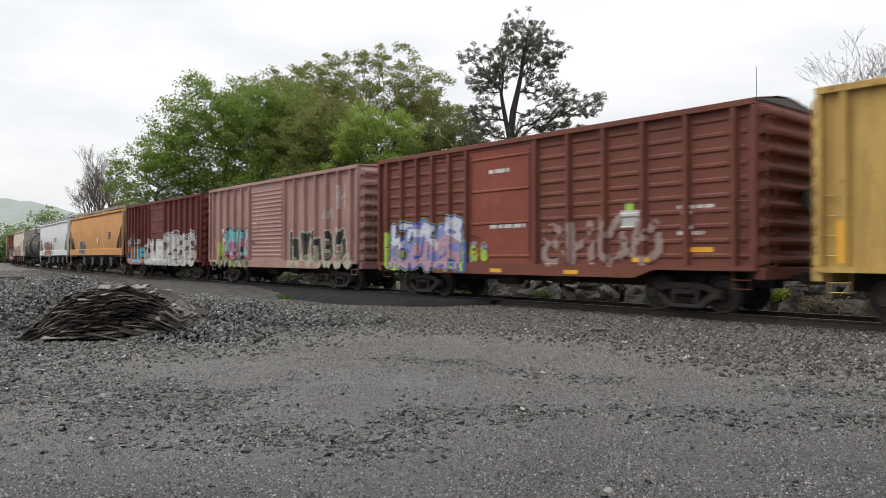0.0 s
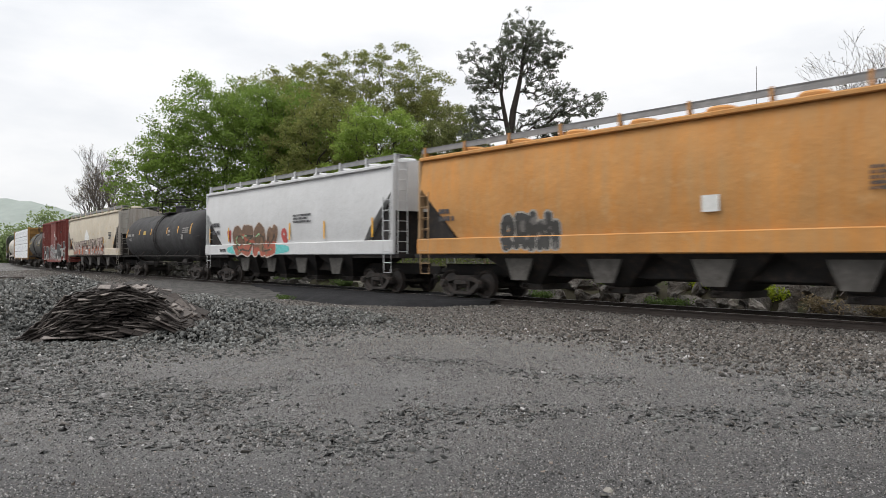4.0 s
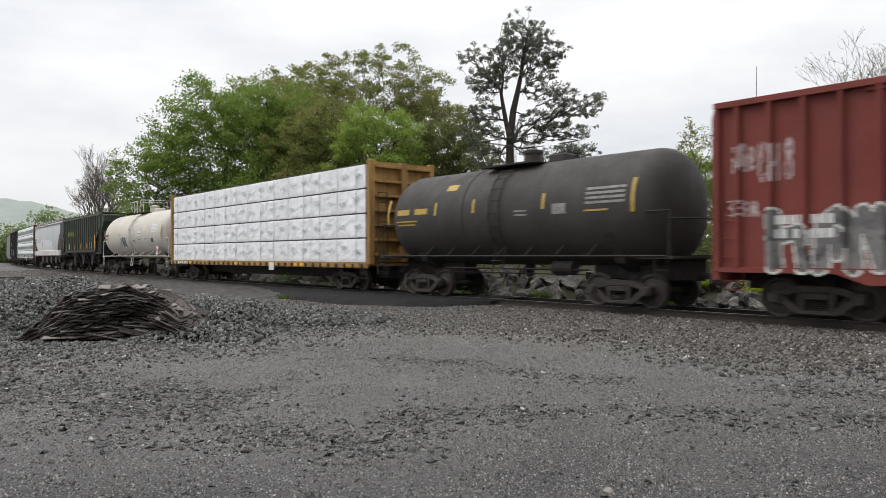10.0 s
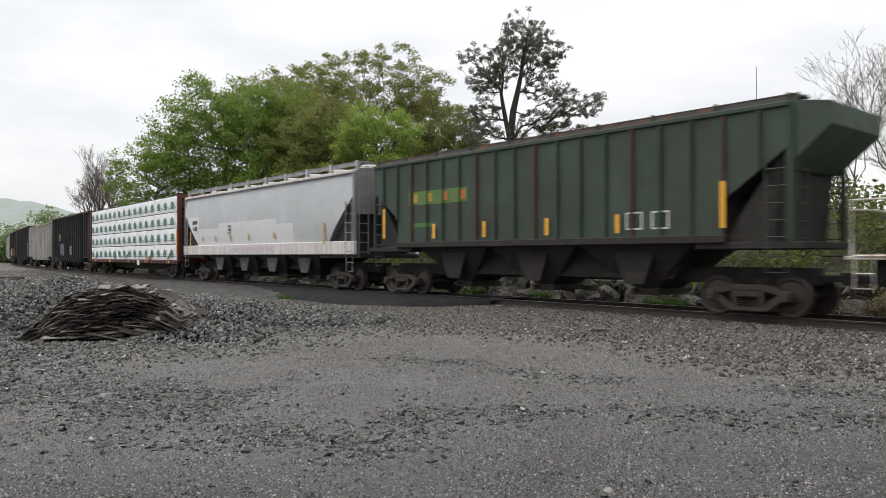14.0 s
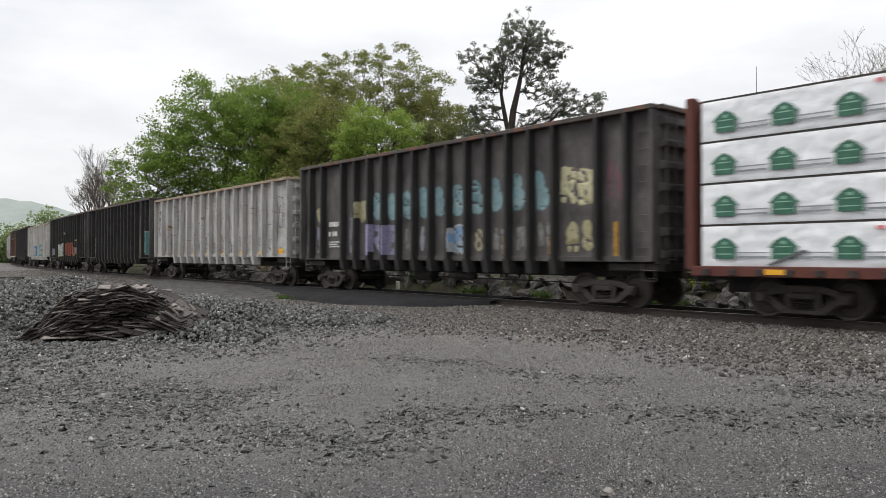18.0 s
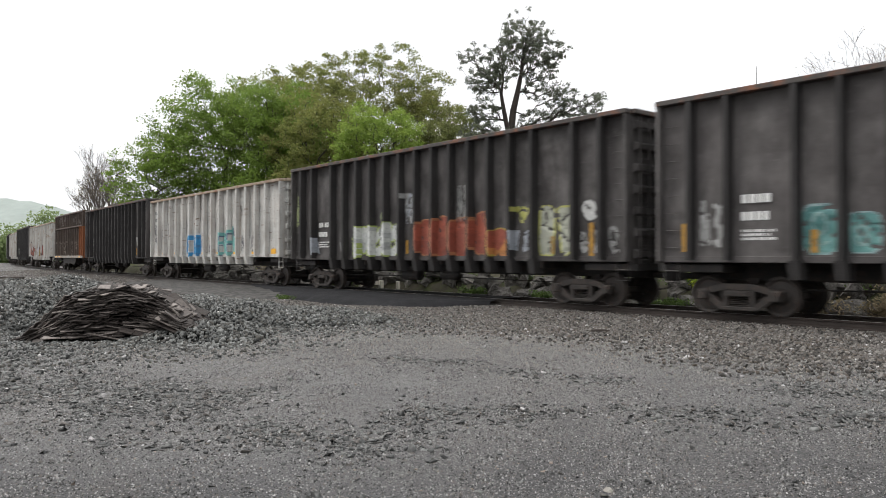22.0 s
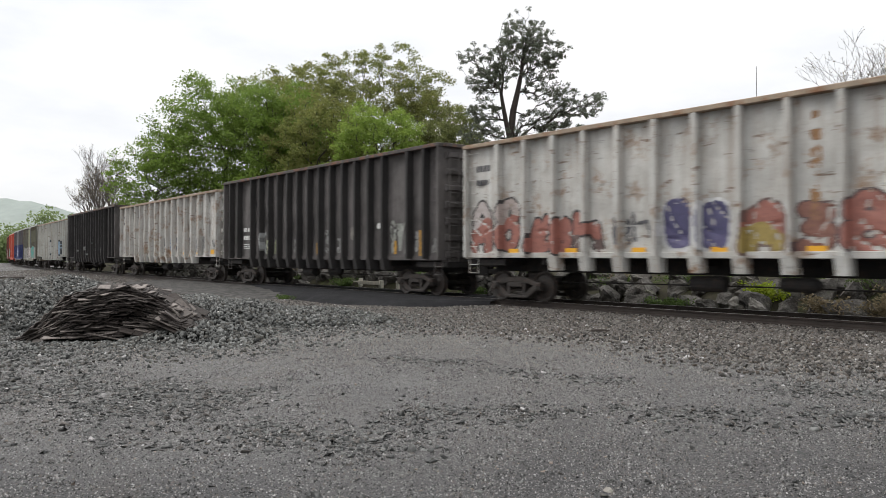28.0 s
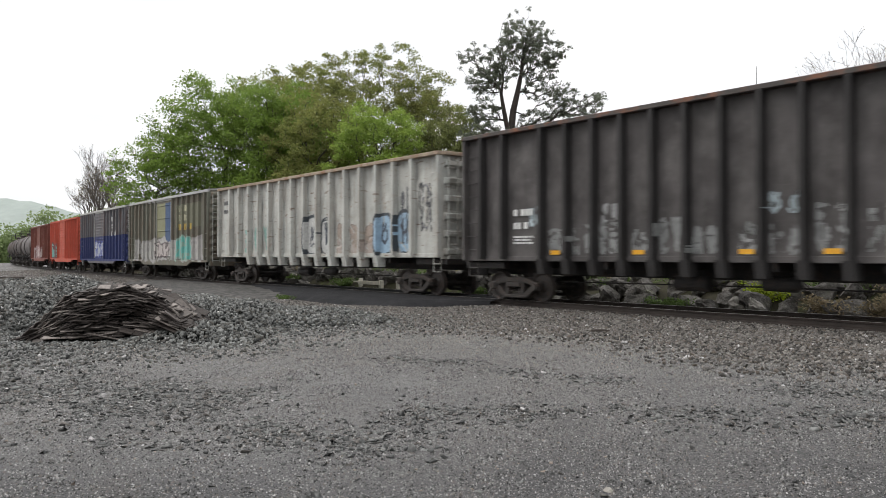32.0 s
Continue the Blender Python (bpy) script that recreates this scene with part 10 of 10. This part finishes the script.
# brown boxcar
p = car_paint("brown_boxcar_paint", (0.14, 0.042, 0.032), 0.14, 0.15, tags=[tag(-4.5, 3.0, 1.1, 2.6, 5, (0.42, 0.36, 0.34), (0.2, 0.1, 0.1), wobble=0.6)])
car, sm, L = boxcar("brown_boxcar", -333.0, -318.0, "reddish-brown boxcar with pale graffiti", p, dark_roof, posts_for(15.0, (-2.2, 1.0), 6, 6), (-2.2, 1.0), door_ribs=6, z1=4.9)
# tank cars at the far end
p = car_paint("grey_black_tank_paint", (0.085, 0.085, 0.085), 0.05, 0.2, 0.5)
tank_car("grey_tank_car", -346.2, -334.4, "dark grey tank car, dull with road dirt", p, 1.6, 2.68, 0.35, M_UNDER)
p = car_paint("plain_black_tank_paint", (0.035, 0.035, 0.036), 0.05, 0.2, 0.5)
tank_car("plain_black_tank_car", -359.6, -347.4, "unmarked black tank car, dull with road dirt", p, 1.6, 2.68, 0.35, M_UNDER)
p = car_paint("dull_black_tank_paint", (0.045, 0.044, 0.043), 0.08, 0.2, 0.6)
tank_car("dull_black_tank_car", -373.0, -360.8, "dull black tank car at the tail of the train", p, 1.6, 2.68, 0.35, M_UNDER)
tank_car("dull_black_tank_car", -386.4, -374.2, "dull black tank car at the tail of the train", p, 1.6, 2.68, 0.35, M_UNDER)


# ---- what moves ----
def motions():
    times = [float(k) for k in range(33)]
    for car, sm in CARS:
        rows = []
        for t in times:
            x, y, a = place(sm + travelled(t), HW)
            rows.append((t, pose(x, y, 0, rz=math.degrees(a))))
        walk(car, rows)
    for load, off, sm in RIDERS:
        rows = []
        for t in times:
            x, y, a = place(sm + travelled(t), HW)
            rows.append((t, pose(x, y, 0, rz=math.degrees(a)) @ off))
        walk(load, rows)
    # wheels roll, row by row, while their car is near
    for wheel, wx, sm in WHEELS:
        steps = [k for k in range(0, 32 * FPS + 1) if -55 < sm + travelled(k / FPS) < 13]
        if not steps:
            steps = [0]
        rows = []
        for k in sorted({0, 32 * FPS, *steps}):
            j = min(max(k, steps[0]), steps[-1])
            turn = math.degrees((travelled(j / FPS) - travelled(steps[0] / FPS)) / WR)
            rows.append((k / FPS, pose(wx, 0, WR, ry=turn % 360)))
        walk(wheel, rows)


motions()
